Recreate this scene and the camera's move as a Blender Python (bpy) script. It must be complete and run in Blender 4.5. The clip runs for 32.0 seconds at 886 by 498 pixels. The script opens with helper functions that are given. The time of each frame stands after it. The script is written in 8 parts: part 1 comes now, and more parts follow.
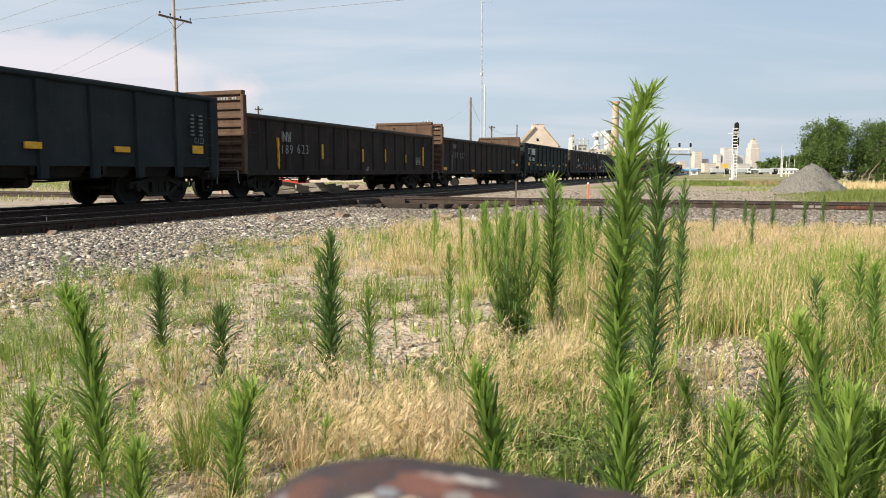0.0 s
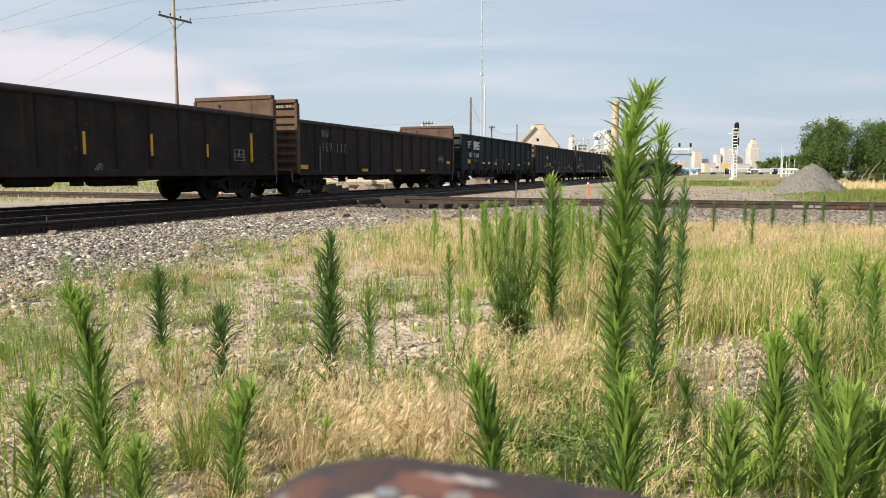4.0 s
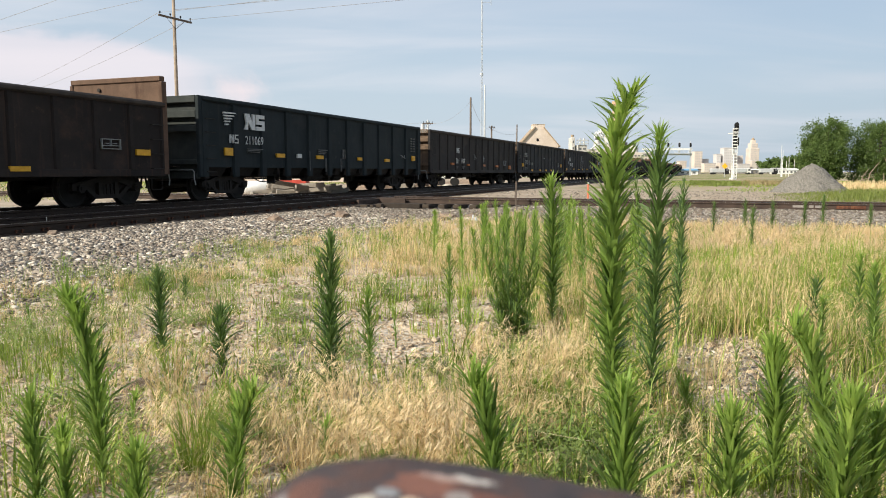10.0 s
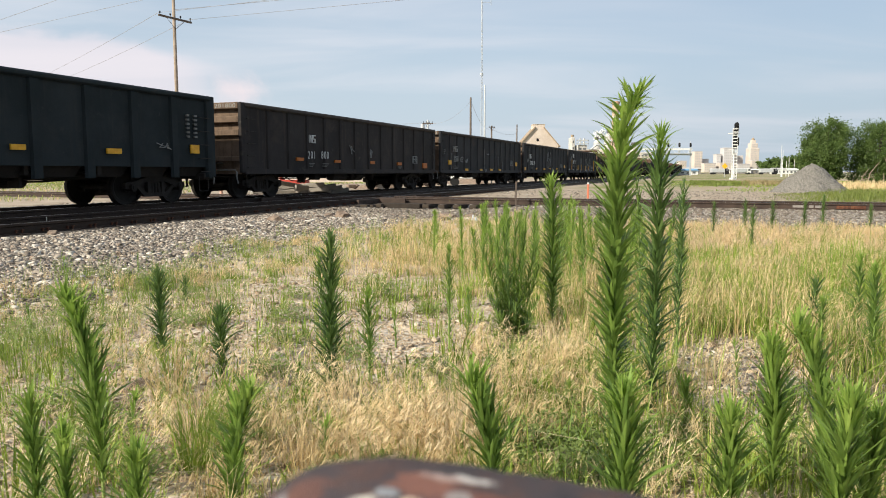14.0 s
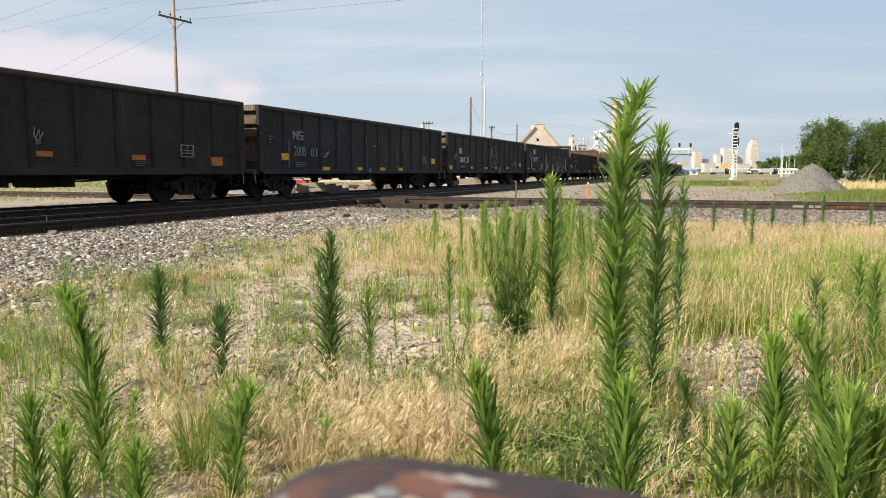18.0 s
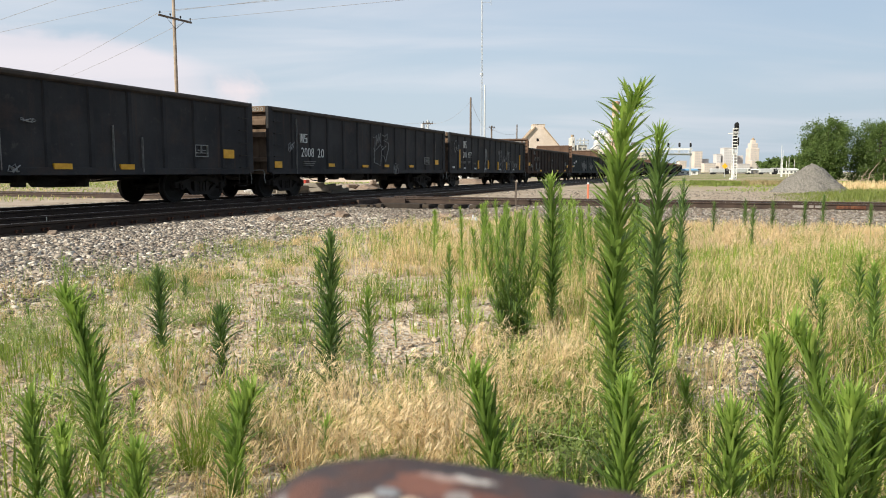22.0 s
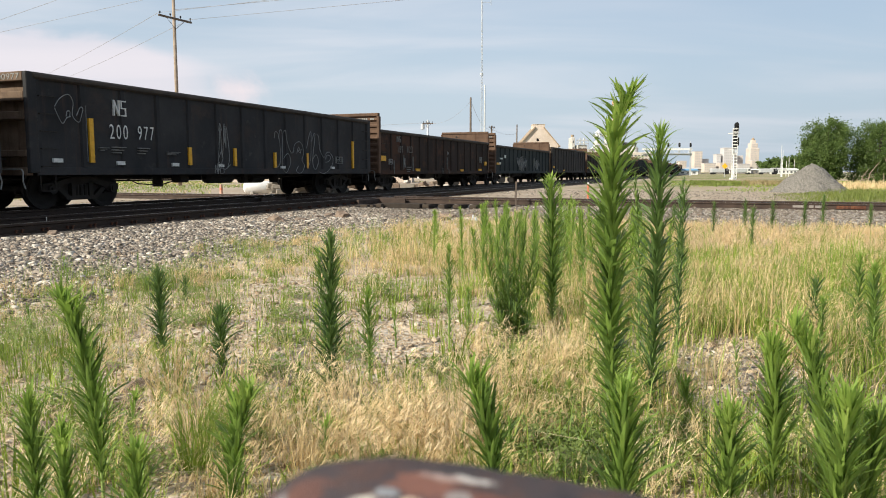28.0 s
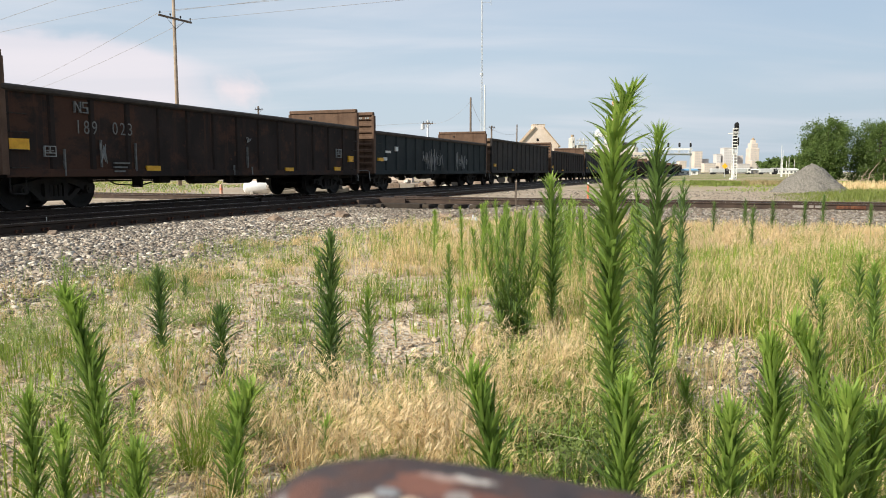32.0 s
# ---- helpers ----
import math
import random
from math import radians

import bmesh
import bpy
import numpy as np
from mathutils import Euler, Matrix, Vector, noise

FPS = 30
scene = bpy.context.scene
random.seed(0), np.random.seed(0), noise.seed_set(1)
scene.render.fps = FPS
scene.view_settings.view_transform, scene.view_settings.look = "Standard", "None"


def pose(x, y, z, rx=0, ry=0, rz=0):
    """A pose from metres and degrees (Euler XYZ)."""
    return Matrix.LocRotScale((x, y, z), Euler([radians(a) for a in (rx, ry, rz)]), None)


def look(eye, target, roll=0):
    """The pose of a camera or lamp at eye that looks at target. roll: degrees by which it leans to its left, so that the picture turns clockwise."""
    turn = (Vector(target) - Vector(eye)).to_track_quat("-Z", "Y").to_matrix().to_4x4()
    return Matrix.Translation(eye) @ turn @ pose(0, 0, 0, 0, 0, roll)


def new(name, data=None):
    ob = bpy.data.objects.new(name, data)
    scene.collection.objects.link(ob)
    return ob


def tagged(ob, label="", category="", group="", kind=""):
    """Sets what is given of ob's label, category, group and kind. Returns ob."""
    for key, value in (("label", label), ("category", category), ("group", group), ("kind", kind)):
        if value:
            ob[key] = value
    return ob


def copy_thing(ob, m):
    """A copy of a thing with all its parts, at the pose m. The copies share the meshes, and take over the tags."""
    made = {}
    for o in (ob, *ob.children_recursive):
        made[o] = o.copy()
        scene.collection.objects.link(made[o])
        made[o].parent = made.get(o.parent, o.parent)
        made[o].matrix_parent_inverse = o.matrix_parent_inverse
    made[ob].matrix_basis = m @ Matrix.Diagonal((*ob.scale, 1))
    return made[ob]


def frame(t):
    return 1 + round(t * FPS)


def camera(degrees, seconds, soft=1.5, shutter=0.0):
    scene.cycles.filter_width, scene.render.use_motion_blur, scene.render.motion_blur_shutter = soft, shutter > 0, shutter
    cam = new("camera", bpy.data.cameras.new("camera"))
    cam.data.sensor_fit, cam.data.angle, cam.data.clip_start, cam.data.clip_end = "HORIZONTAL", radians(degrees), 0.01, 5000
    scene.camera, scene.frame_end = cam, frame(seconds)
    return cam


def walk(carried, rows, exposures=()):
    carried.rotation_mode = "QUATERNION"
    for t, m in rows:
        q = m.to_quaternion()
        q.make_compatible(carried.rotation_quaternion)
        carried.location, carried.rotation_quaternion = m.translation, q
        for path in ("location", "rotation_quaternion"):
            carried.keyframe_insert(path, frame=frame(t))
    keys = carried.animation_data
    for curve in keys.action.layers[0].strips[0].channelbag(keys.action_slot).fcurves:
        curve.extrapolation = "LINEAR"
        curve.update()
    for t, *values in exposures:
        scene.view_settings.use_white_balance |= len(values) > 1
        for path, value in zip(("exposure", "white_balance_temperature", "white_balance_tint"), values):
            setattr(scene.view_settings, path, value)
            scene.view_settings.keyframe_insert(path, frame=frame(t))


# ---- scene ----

import itertools

# the track's own axes: s runs along the tracks away from the camera, n to their left
TH = radians(20.8)
U = Vector((math.sin(TH), math.cos(TH), 0))
NV = Vector((-math.cos(TH), math.sin(TH), 0))
N_NEAR, N_TRAIN, S_CROSS = 11.85, 15.55, 23.55
RAIL_Z = 0.28
BED_Z = 0.10
GAUGE = 1.505

# ---- camera ----
cam = camera(62.2, 32.0, 0.95)
EYE = Vector((0, 0, 1.15))
AIM = look(EYE, (0, 10, 1.15 - 10 * math.tan(radians(6.0))), 0)
walk(cam, [(0, AIM), (32, AIM)])
cam.data.dof.use_dof, cam.data.dof.focus_distance, cam.data.dof.aperture_fstop = True, 14.0, 7.5

# ---- light ----
SUN_AZ, SUN_EL = radians(-123), radians(33)
SUN_DIR = Vector((math.sin(SUN_AZ) * math.cos(SUN_EL), math.cos(SUN_AZ) * math.cos(SUN_EL), math.sin(SUN_EL)))
sun = new("sun", bpy.data.lights.new("sun", "SUN"))
sun.data.energy, sun.data.angle, sun.data.color = 5.0, radians(0.6), (1.0, 0.92, 0.755)
sun.matrix_world = look((0, 0, 60), Vector((0, 0, 60)) - SUN_DIR)
scene.view_settings.exposure = 0.50


class Nodes:
    """Small helper to write node trees in a line."""

    def __init__(self, tree):
        self.t = tree
        tree.nodes.clear()

    def add(self, kind, _out=0, **kw):
        n = self.t.nodes.new(kind)
        for k, v in kw.items():
            if k.startswith("i_"):
                key = k[2:]
                key = int(key) if key.isdigit() else key.replace("_", " ")
                self.put(n.inputs[key], v)
            elif k == "operation":
                n.operation = v
            elif k == "blend_type":
                n.blend_type = v
            elif k == "data_type":
                n.data_type = v
            elif k == "feature":
                n.feature = v
            elif k == "sky_type":
                n.sky_type = v
        return n

    def put(self, socket, v):
        if hasattr(v, "node"):
            self.t.links.new(v, socket)
        elif isinstance(v, tuple) and len(v) == 3 and socket.type == "RGBA":
            socket.default_value = (*v, 1)
        else:
            socket.default_value = v

    def math(self, op, a, b=0.0, clamp=False):
        n = self.add("ShaderNodeMath", operation=op)
        n.use_clamp = clamp
        self.put(n.inputs[0], a)
        self.put(n.inputs[1], b)
        return n.outputs[0]

    def vec(self, op, a, b=(0, 0, 0)):
        n = self.add("ShaderNodeVectorMath", operation=op)
        self.put(n.inputs[0], a)
        self.put(n.inputs[1], b)
        return n.outputs["Value"] if op in ("DOT_PRODUCT", "LENGTH") else n.outputs[0]

    def noise(self, co, scale, detail=4.0, rough=0.55, distort=0.0):
        n = self.add("ShaderNodeTexNoise", i_Scale=scale, i_Detail=detail, i_Roughness=rough, i_Distortion=distort)
        self.put(n.inputs["Vector"], co)
        return n.outputs["Fac"]

    def voronoi(self, co, scale, feature="F1", out="Distance"):
        n = self.add("ShaderNodeTexVoronoi", feature=feature, i_Scale=scale)
        self.put(n.inputs["Vector"], co)
        return n.outputs[out]

    def ramp(self, fac, stops):
        n = self.add("ShaderNodeValToRGB")
        self.put(n.inputs[0], fac)
        el = n.color_ramp.elements
        while len(el) < len(stops):
            el.new(0.5)
        for e, (p, c) in zip(el, stops):
            e.position = p
            e.color = (c, c, c, 1) if isinstance(c, (int, float)) else (*c, 1)
        return n.outputs[0]

    def mix(self, fac, a, b, blend="MIX"):
        n = self.add("ShaderNodeMix", data_type="RGBA", blend_type=blend)
        self.put(n.inputs[0], fac)
        self.put(n.inputs[6], a)
        self.put(n.inputs[7], b)
        return n.outputs[2]

    def smooth(self, v, lo, hi):
        n = self.add("ShaderNodeMapRange")
        n.interpolation_type = "SMOOTHSTEP"
        self.put(n.inputs[0], v)
        n.inputs[1].default_value, n.inputs[2].default_value = lo, hi
        return n.outputs[0]


# ---- sky: hazy blue with thin cloud veils and low cumulus ----
world = bpy.data.worlds.new("sky")
scene.world = world
world.use_nodes = True
k = Nodes(world.node_tree)
co = k.add("ShaderNodeTexCoord").outputs["Generated"]
sky = k.add("ShaderNodeTexSky", sky_type="NISHITA")
sky.sun_disc, sky.sun_elevation, sky.sun_rotation = False, SUN_EL, SUN_AZ
sky.air_density, sky.dust_density, sky.ozone_density, sky.altitude = 1.0, 1.6, 1.2, 100
sep = k.add("ShaderNodeSeparateXYZ", i_0=co)
zen = k.math("MAXIMUM", sep.outputs[2], 0.02)
flat = k.add("ShaderNodeCombineXYZ", i_0=k.math("DIVIDE", sep.outputs[0], k.math("ADD", zen, 0.12)),
             i_1=k.math("DIVIDE", sep.outputs[1], k.math("ADD", zen, 0.12))).outputs[0]
veil = k.smooth(k.noise(k.vec("MULTIPLY", flat, (0.28, 0.75, 1)), 1.5, 6, 0.52, 0.5), 0.38, 0.72)
azi = k.math("ARCTAN2", sep.outputs[0], sep.outputs[1])
ele = k.math("DIVIDE", sep.outputs[2], k.math("SQRT", k.math("ADD", k.math("POWER", sep.outputs[0], 2.0), k.math("POWER", sep.outputs[1], 2.0))))
lumps = k.math("MULTIPLY", k.math("SUBTRACT", k.noise(k.vec("MULTIPLY", co, (1, 1, 1.6)), 11.0, 6, 0.55, 0.3), 0.5), 0.085)
# a bank of low cumulus in the west and one small puff beside it
bank = k.math("ADD", k.math("SUBTRACT", k.math("ADD", 0.142, k.math("MULTIPLY", k.smooth(azi, -0.28, -0.46), 0.028)), ele), k.math("MULTIPLY", lumps, 0.45))
bump = k.math("SUBTRACT", 0.030, k.vec("LENGTH", k.vec("SUBTRACT", k.add("ShaderNodeCombineXYZ", i_0=k.math("MULTIPLY", azi, 0.92), i_1=ele).outputs[0], (-0.240, 0.104, 0))))
puff = k.smooth(k.math("ADD", bump, k.math("MULTIPLY", lumps, 1.1)), -0.004, 0.022)
bank = k.math("MULTIPLY", k.smooth(bank, -0.004, 0.015), k.smooth(k.math("ADD", azi, lumps), -0.24, -0.37))
haze = k.smooth(sep.outputs[2], 0.26, 0.0)
base = k.mix(0.6, sky.outputs[0], (4.95, 5.85, 6.8))
base = k.mix(k.math("MULTIPLY", haze, 0.75), base, (4.55, 5.35, 6.10))
base = k.mix(k.math("MULTIPLY", veil, 0.5), base, (6.8, 6.8, 7.2))
base = k.mix(k.math("MULTIPLY", bank, 0.50), base, (8.2, 7.1, 7.3))
base = k.mix(k.math("MULTIPLY", puff, 0.5), base, (9.0, 7.2, 7.1))
# the sky deepens away from the sun
base = k.mix(k.math("MULTIPLY", k.smooth(azi, -0.1, 0.6), 0.6), base, k.vec("MULTIPLY", base, (0.76, 0.80, 0.84)))
bg = k.add("ShaderNodeBackground", i_Color=base, i_Strength=0.089)
k.t.links.new(bg.outputs[0], k.add("ShaderNodeOutputWorld").inputs[0])


# ---- materials ----
def material(name, build, rough=0.7, metal=0.0, spec=0.4):
    """build(k, co) gives a colour socket and, if wanted, a height socket with its strength."""
    m = bpy.data.materials.new(name)
    m.use_nodes = True
    k = Nodes(m.node_tree)
    co = k.add("ShaderNodeTexCoord").outputs["Object"]
    got = build(k, co)
    colour, height, amount = (got + (None, 0))[:3] if isinstance(got, tuple) and not isinstance(got[0], float) else (got, None, 0)
    b = k.add("ShaderNodeBsdfPrincipled", i_Roughness=rough, i_Metallic=metal)
    b.inputs["Specular IOR Level"].default_value = spec
    k.put(b.inputs["Base Color"], colour)
    if height is not None:
        bump = k.add("ShaderNodeBump", i_Strength=min(1.0, amount), i_Distance=0.02)
        k.put(bump.inputs["Height"], height)
        k.t.links.new(bump.outputs[0], b.inputs["Normal"])
    k.t.links.new(b.outputs[0], k.add("ShaderNodeOutputMaterial").inputs[0])
    return m


def speckled(name, dark, light, scale=6.0, rough=0.75, metal=0.0, bump=0.3, fine=40.0, spec=0.35, stain=None):
    """Paint, steel, wood or plaster with grain and larger stains."""
    def build(k, co):
        big = k.noise(co, scale, 5, 0.6)
        small = k.noise(co, fine, 3, 0.6)
        c = k.mix(k.smooth(big, 0.3, 0.7), dark, light)
        c = k.mix(0.35, c, k.mix(small, tuple(v * 0.6 for v in dark), tuple(min(1, v * 1.25) for v in light)))
        if stain:
            run = k.noise(k.vec("MULTIPLY", co, (3.0, 3.0, 0.35)), scale * 0.8, 6, 0.65)
            c = k.mix(k.math("MULTIPLY", k.smooth(run, 0.5, 0.72), 0.8), c, stain)
        return c, small, bump
    return material(name, build, rough, metal, spec)


def plain(name, c, rough=0.6, metal=0.0):
    return speckled(name, tuple(v * 0.85 for v in c), tuple(min(1, v * 1.1) for v in c), 3, rough, metal, 0.12)


def leafy(name, dark, light, back=0.35, rough=0.5, spec=0.3):
    """Leaf and grass: varied from piece to piece, with some light through it."""
    m = bpy.data.materials.new(name)
    m.use_nodes = True
    k = Nodes(m.node_tree)
    info = k.add("ShaderNodeObjectInfo").outputs["Random"]
    geo = k.add("ShaderNodeNewGeometry")
    island = geo.outputs["Random Per Island"]
    co = k.add("ShaderNodeTexCoord").outputs["Object"]
    f = k.math("FRACT", k.math("ADD", info, island))
    big = k.smooth(k.noise(geo.outputs["Position"], 1.3, 3), 0.35, 0.65)
    c = k.mix(k.math("ADD", k.math("MULTIPLY", f, 0.65), k.math("MULTIPLY", big, 0.35)), dark, light)
    c = k.mix(k.math("MULTIPLY", k.noise(co, 90, 2), 0.3), c, tuple(v * 0.6 for v in dark))
    b = k.add("ShaderNodeBsdfPrincipled", i_Roughness=rough)
    b.inputs["Specular IOR Level"].default_value = spec
    k.put(b.inputs["Base Color"], c)
    t = k.add("ShaderNodeBsdfTranslucent")
    k.put(t.inputs[0], c)
    mixed = k.add("ShaderNodeMixShader", i_0=back)
    k.t.links.new(b.outputs[0], mixed.inputs[1])
    k.t.links.new(t.outputs[0], mixed.inputs[2])
    k.t.links.new(mixed.outputs[0], k.add("ShaderNodeOutputMaterial").inputs[0])
    return m


def ground_build(k, co):
    p = k.add("ShaderNodeNewGeometry").outputs["Position"]
    s = k.vec("DOT_PRODUCT", p, tuple(U))
    n = k.vec("DOT_PRODUCT", p, tuple(NV))
    wob = k.math("MULTIPLY", k.math("SUBTRACT", k.noise(p, 0.7, 4), 0.5), 2.2)
    edge = k.math("ADD", k.math("MAXIMUM", k.math("SUBTRACT", n, 6.3), k.math("SUBTRACT", s, 16.6)), wob)
    stone_c = k.voronoi(p, 24, "F1", "Color")
    stone_d = k.voronoi(p, 24)
    grey = k.add("ShaderNodeSeparateColor", i_0=stone_c).outputs[0]
    stones = k.ramp(grey, [(0, (0.16, 0.14, 0.12)), (0.45, (0.30, 0.27, 0.235)), (0.8, (0.42, 0.38, 0.34)), (1, (0.62, 0.58, 0.53))])
    stones = k.mix(k.smooth(stone_d, 0.35, 0.75), stones, (0.11, 0.095, 0.08))
    soil_n = k.noise(p, 3.0, 6, 0.65)
    soil = k.ramp(soil_n, [(0.3, (0.18, 0.132, 0.085)), (0.5, (0.40, 0.31, 0.215)), (0.7, (0.62, 0.505, 0.375))])
    soil = k.mix(k.math("MULTIPLY", k.smooth(k.noise(p, 22, 5, 0.7), 0.54, 0.68), 0.55), soil, (0.13, 0.09, 0.06))
    pebble = k.voronoi(p, 45, "F1", "Color")
    pebble = k.add("ShaderNodeSeparateColor", i_0=pebble).outputs[1]
    soil = k.mix(k.smooth(pebble, 0.55, 0.9), soil, (0.46, 0.41, 0.35))
    c = k.mix(k.smooth(edge, -0.5, 0.5), soil, stones)
    # the bed between the rails: oil and coal dust, with the train's shade painted in
    oil_and_shade = k.math("SUBTRACT", 1.0, k.smooth(k.math("ADD", k.math("ABSOLUTE", k.math("SUBTRACT", n, (N_NEAR + N_TRAIN) / 2)), k.math("MULTIPLY", wob, 0.12)), 3.05, 3.4))
    c = k.mix(k.math("MULTIPLY", oil_and_shade, 0.85), c, k.mix(grey, (0.016, 0.013, 0.011), (0.048, 0.040, 0.034)))
    # turf beyond the tracks
    left = k.math("MINIMUM", k.math("SUBTRACT", n, 24.0), k.math("SUBTRACT", 25.0, s))
    right = k.math("MINIMUM", k.math("SUBTRACT", s, 46.0), k.math("SUBTRACT", 10.0, n))
    off = k.math("MAXIMUM", k.math("MAXIMUM", left, right), k.math("SUBTRACT", k.vec("LENGTH", p), 130.0))
    lot = k.math("MAXIMUM", k.math("SUBTRACT", n, 18.2), k.math("SUBTRACT", s, 26.0))
    pale = k.ramp(k.noise(p, 0.9, 7, 0.7), [(0.3, (0.235, 0.185, 0.138)), (0.55, (0.36, 0.298, 0.232)), (0.75, (0.48, 0.408, 0.33))])
    c = k.mix(k.smooth(k.math("ADD", lot, wob), -0.3, 1.2), c, pale)
    turf_n = k.noise(p, 0.22, 6, 0.62)
    turf = k.ramp(turf_n, [(0.3, (0.085, 0.13, 0.035)), (0.48, (0.17, 0.20, 0.06)), (0.6, (0.30, 0.26, 0.13)), (0.75, (0.38, 0.33, 0.22))])
    turf = k.mix(k.smooth(k.noise(p, 2.5, 5), 0.4, 0.7), turf, k.mix(0.5, turf, (0.05, 0.07, 0.02)))
    turf = k.mix(k.smooth(k.noise(p, 0.07, 4, 0.6), 0.44, 0.58), turf, k.mix(0.4, pale, (0.30, 0.24, 0.14)))
    c = k.mix(k.smooth(k.math("ADD", off, wob), 0.0, 2.5), c, turf)
    h = k.math("ADD", k.math("MULTIPLY", k.math("SUBTRACT", 1.0, stone_d), 0.9), k.math("MULTIPLY", soil_n, 0.8))
    return c, h, 0.8


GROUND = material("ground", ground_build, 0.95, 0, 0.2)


def stone_build(k, co):
    r = k.add("ShaderNodeNewGeometry").outputs["Random Per Island"]
    c = k.ramp(r, [(0, (0.09, 0.074, 0.062)), (0.24, (0.20, 0.165, 0.135)), (0.50, (0.38, 0.322, 0.262)), (0.76, (0.56, 0.495, 0.415)), (0.82, (0.36, 0.225, 0.15)), (0.86, (0.62, 0.555, 0.47)), (1, (0.86, 0.80, 0.715))])
    # freshly tipped pale stone lies in drifts over the older, dustier stone
    c = k.mix(k.math("MULTIPLY", k.smooth(k.noise(co, 0.75, 6, 0.72), 0.58, 0.42), 0.30), c, k.mix(0.35, (0.0, 0.0, 0.0), c))
    g = k.noise(co, 60, 4)
    return k.mix(k.math("MULTIPLY", g, 0.5), c, (0.20, 0.18, 0.16)), g, 0.3


STONE = material("crushed_stone", stone_build, 0.9, 0, 0.25)


def old_stone_build(k, co):
    r = k.add("ShaderNodeNewGeometry").outputs["Random Per Island"]
    c = k.ramp(r, [(0, (0.077, 0.061, 0.049)), (0.3, (0.174, 0.142, 0.115)), (0.65, (0.261, 0.219, 0.179)), (0.9, (0.357, 0.311, 0.259)), (1, (0.505, 0.479, 0.435))])
    g = k.noise(co, 60, 4)
    return k.mix(k.math("MULTIPLY", g, 0.5), c, (0.139, 0.122, 0.104)), g, 0.3


OLDSTONE = material("old_dusty_stone", old_stone_build, 0.9, 0, 0.2)


def warm_stone(k, co):
    r = k.add("ShaderNodeNewGeometry").outputs["Random Per Island"]
    c = k.ramp(r, [(0, (0.22, 0.15, 0.095)), (0.4, (0.38, 0.285, 0.195)), (0.75, (0.52, 0.41, 0.30)), (1, (0.66, 0.585, 0.49))])
    g = k.noise(co, 60, 4)
    return k.mix(k.math("MULTIPLY", g, 0.4), c, (0.28, 0.22, 0.16)), g, 0.3


PEBBLE = material("sandy_pebbles", warm_stone, 0.9, 0, 0.25)
RAIL = speckled("rail_steel", (0.018, 0.01162, 0.008625), (0.0465, 0.02812, 0.01912), 4, 0.6, 0.25, 0.4, 60)
RAILTOP = speckled("polished_rail", (0.30, 0.28, 0.26), (0.48, 0.46, 0.44), 3, 0.28, 0.9, 0.05)
FADEDPAINT = speckled("faded_rail_paint", (0.16, 0.14, 0.13), (0.34, 0.31, 0.29), 12, 0.8, 0, 0.3)
BROWNRAIL = speckled("brown_rail_steel", (0.0292, 0.0200, 0.0164), (0.0729, 0.0486, 0.0375), 4, 0.7, 0.15, 0.4, 60)
TIE = speckled("creosoted_wood", (0.01925, 0.0143, 0.011), (0.0715, 0.055, 0.04125), 5, 0.9, 0, 0.6, 50)
PLANK = speckled("weathered_timber", (0.0189, 0.0143, 0.0115), (0.0429, 0.0333, 0.0266), 4, 0.9, 0, 0.6, 50)
RUST = speckled("rusty_iron", (0.035, 0.022, 0.02), (0.17, 0.06, 0.03), 9, 0.75, 0.3, 0.7, 70, 0.4, (0.30, 0.14, 0.07))
def car_paint(name, dark, light, streak, dust, rough=0.6, bare=0.0):
    """Old car paint: faded patches, rust runs, dust, dented relief; bare: how far the paint has gone at the front end."""
    def build(k, co):
        fade = k.noise(co, 0.55, 5, 0.6)
        grit = k.noise(co, 30, 4, 0.65)
        c = k.mix(k.smooth(fade, 0.32, 0.68), dark, light)
        run = k.noise(k.vec("MULTIPLY", co, (5.0, 5.0, 0.28)), 1.0, 7, 0.7)
        c = k.mix(k.math("MULTIPLY", k.smooth(run, 0.52, 0.74), 0.75), c, streak)
        spot = k.noise(co, 2.6, 7, 0.72)
        c = k.mix(k.math("MULTIPLY", k.smooth(spot, 0.57, 0.72), 0.65), c, dust)
        # broad rusted and dust-washed panels
        wash = k.noise(k.vec("MULTIPLY", co, (0.8, 0.8, 1.1)), 0.9, 6, 0.68)
        if bare:
            fore = k.smooth(k.add("ShaderNodeSeparateXYZ", i_0=co).outputs[0], -3.2, -4.4)
            wash = k.math("ADD", wash, k.math("MULTIPLY", fore, bare * 0.55))
        c = k.mix(k.math("MULTIPLY", k.smooth(wash, 0.52, 0.66), 0.38 + bare), c, streak)
        c = k.mix(k.math("MULTIPLY", grit, 0.45), c, tuple(v * 0.4 for v in dark))
        dent = k.math("ADD", k.math("MULTIPLY", k.noise(co, 1.7, 3, 0.5), 2.2), k.math("MULTIPLY", grit, 0.12))
        return c, dent, 0.55
    return material(name, build, max(0.7, rough), 0, 0.12)


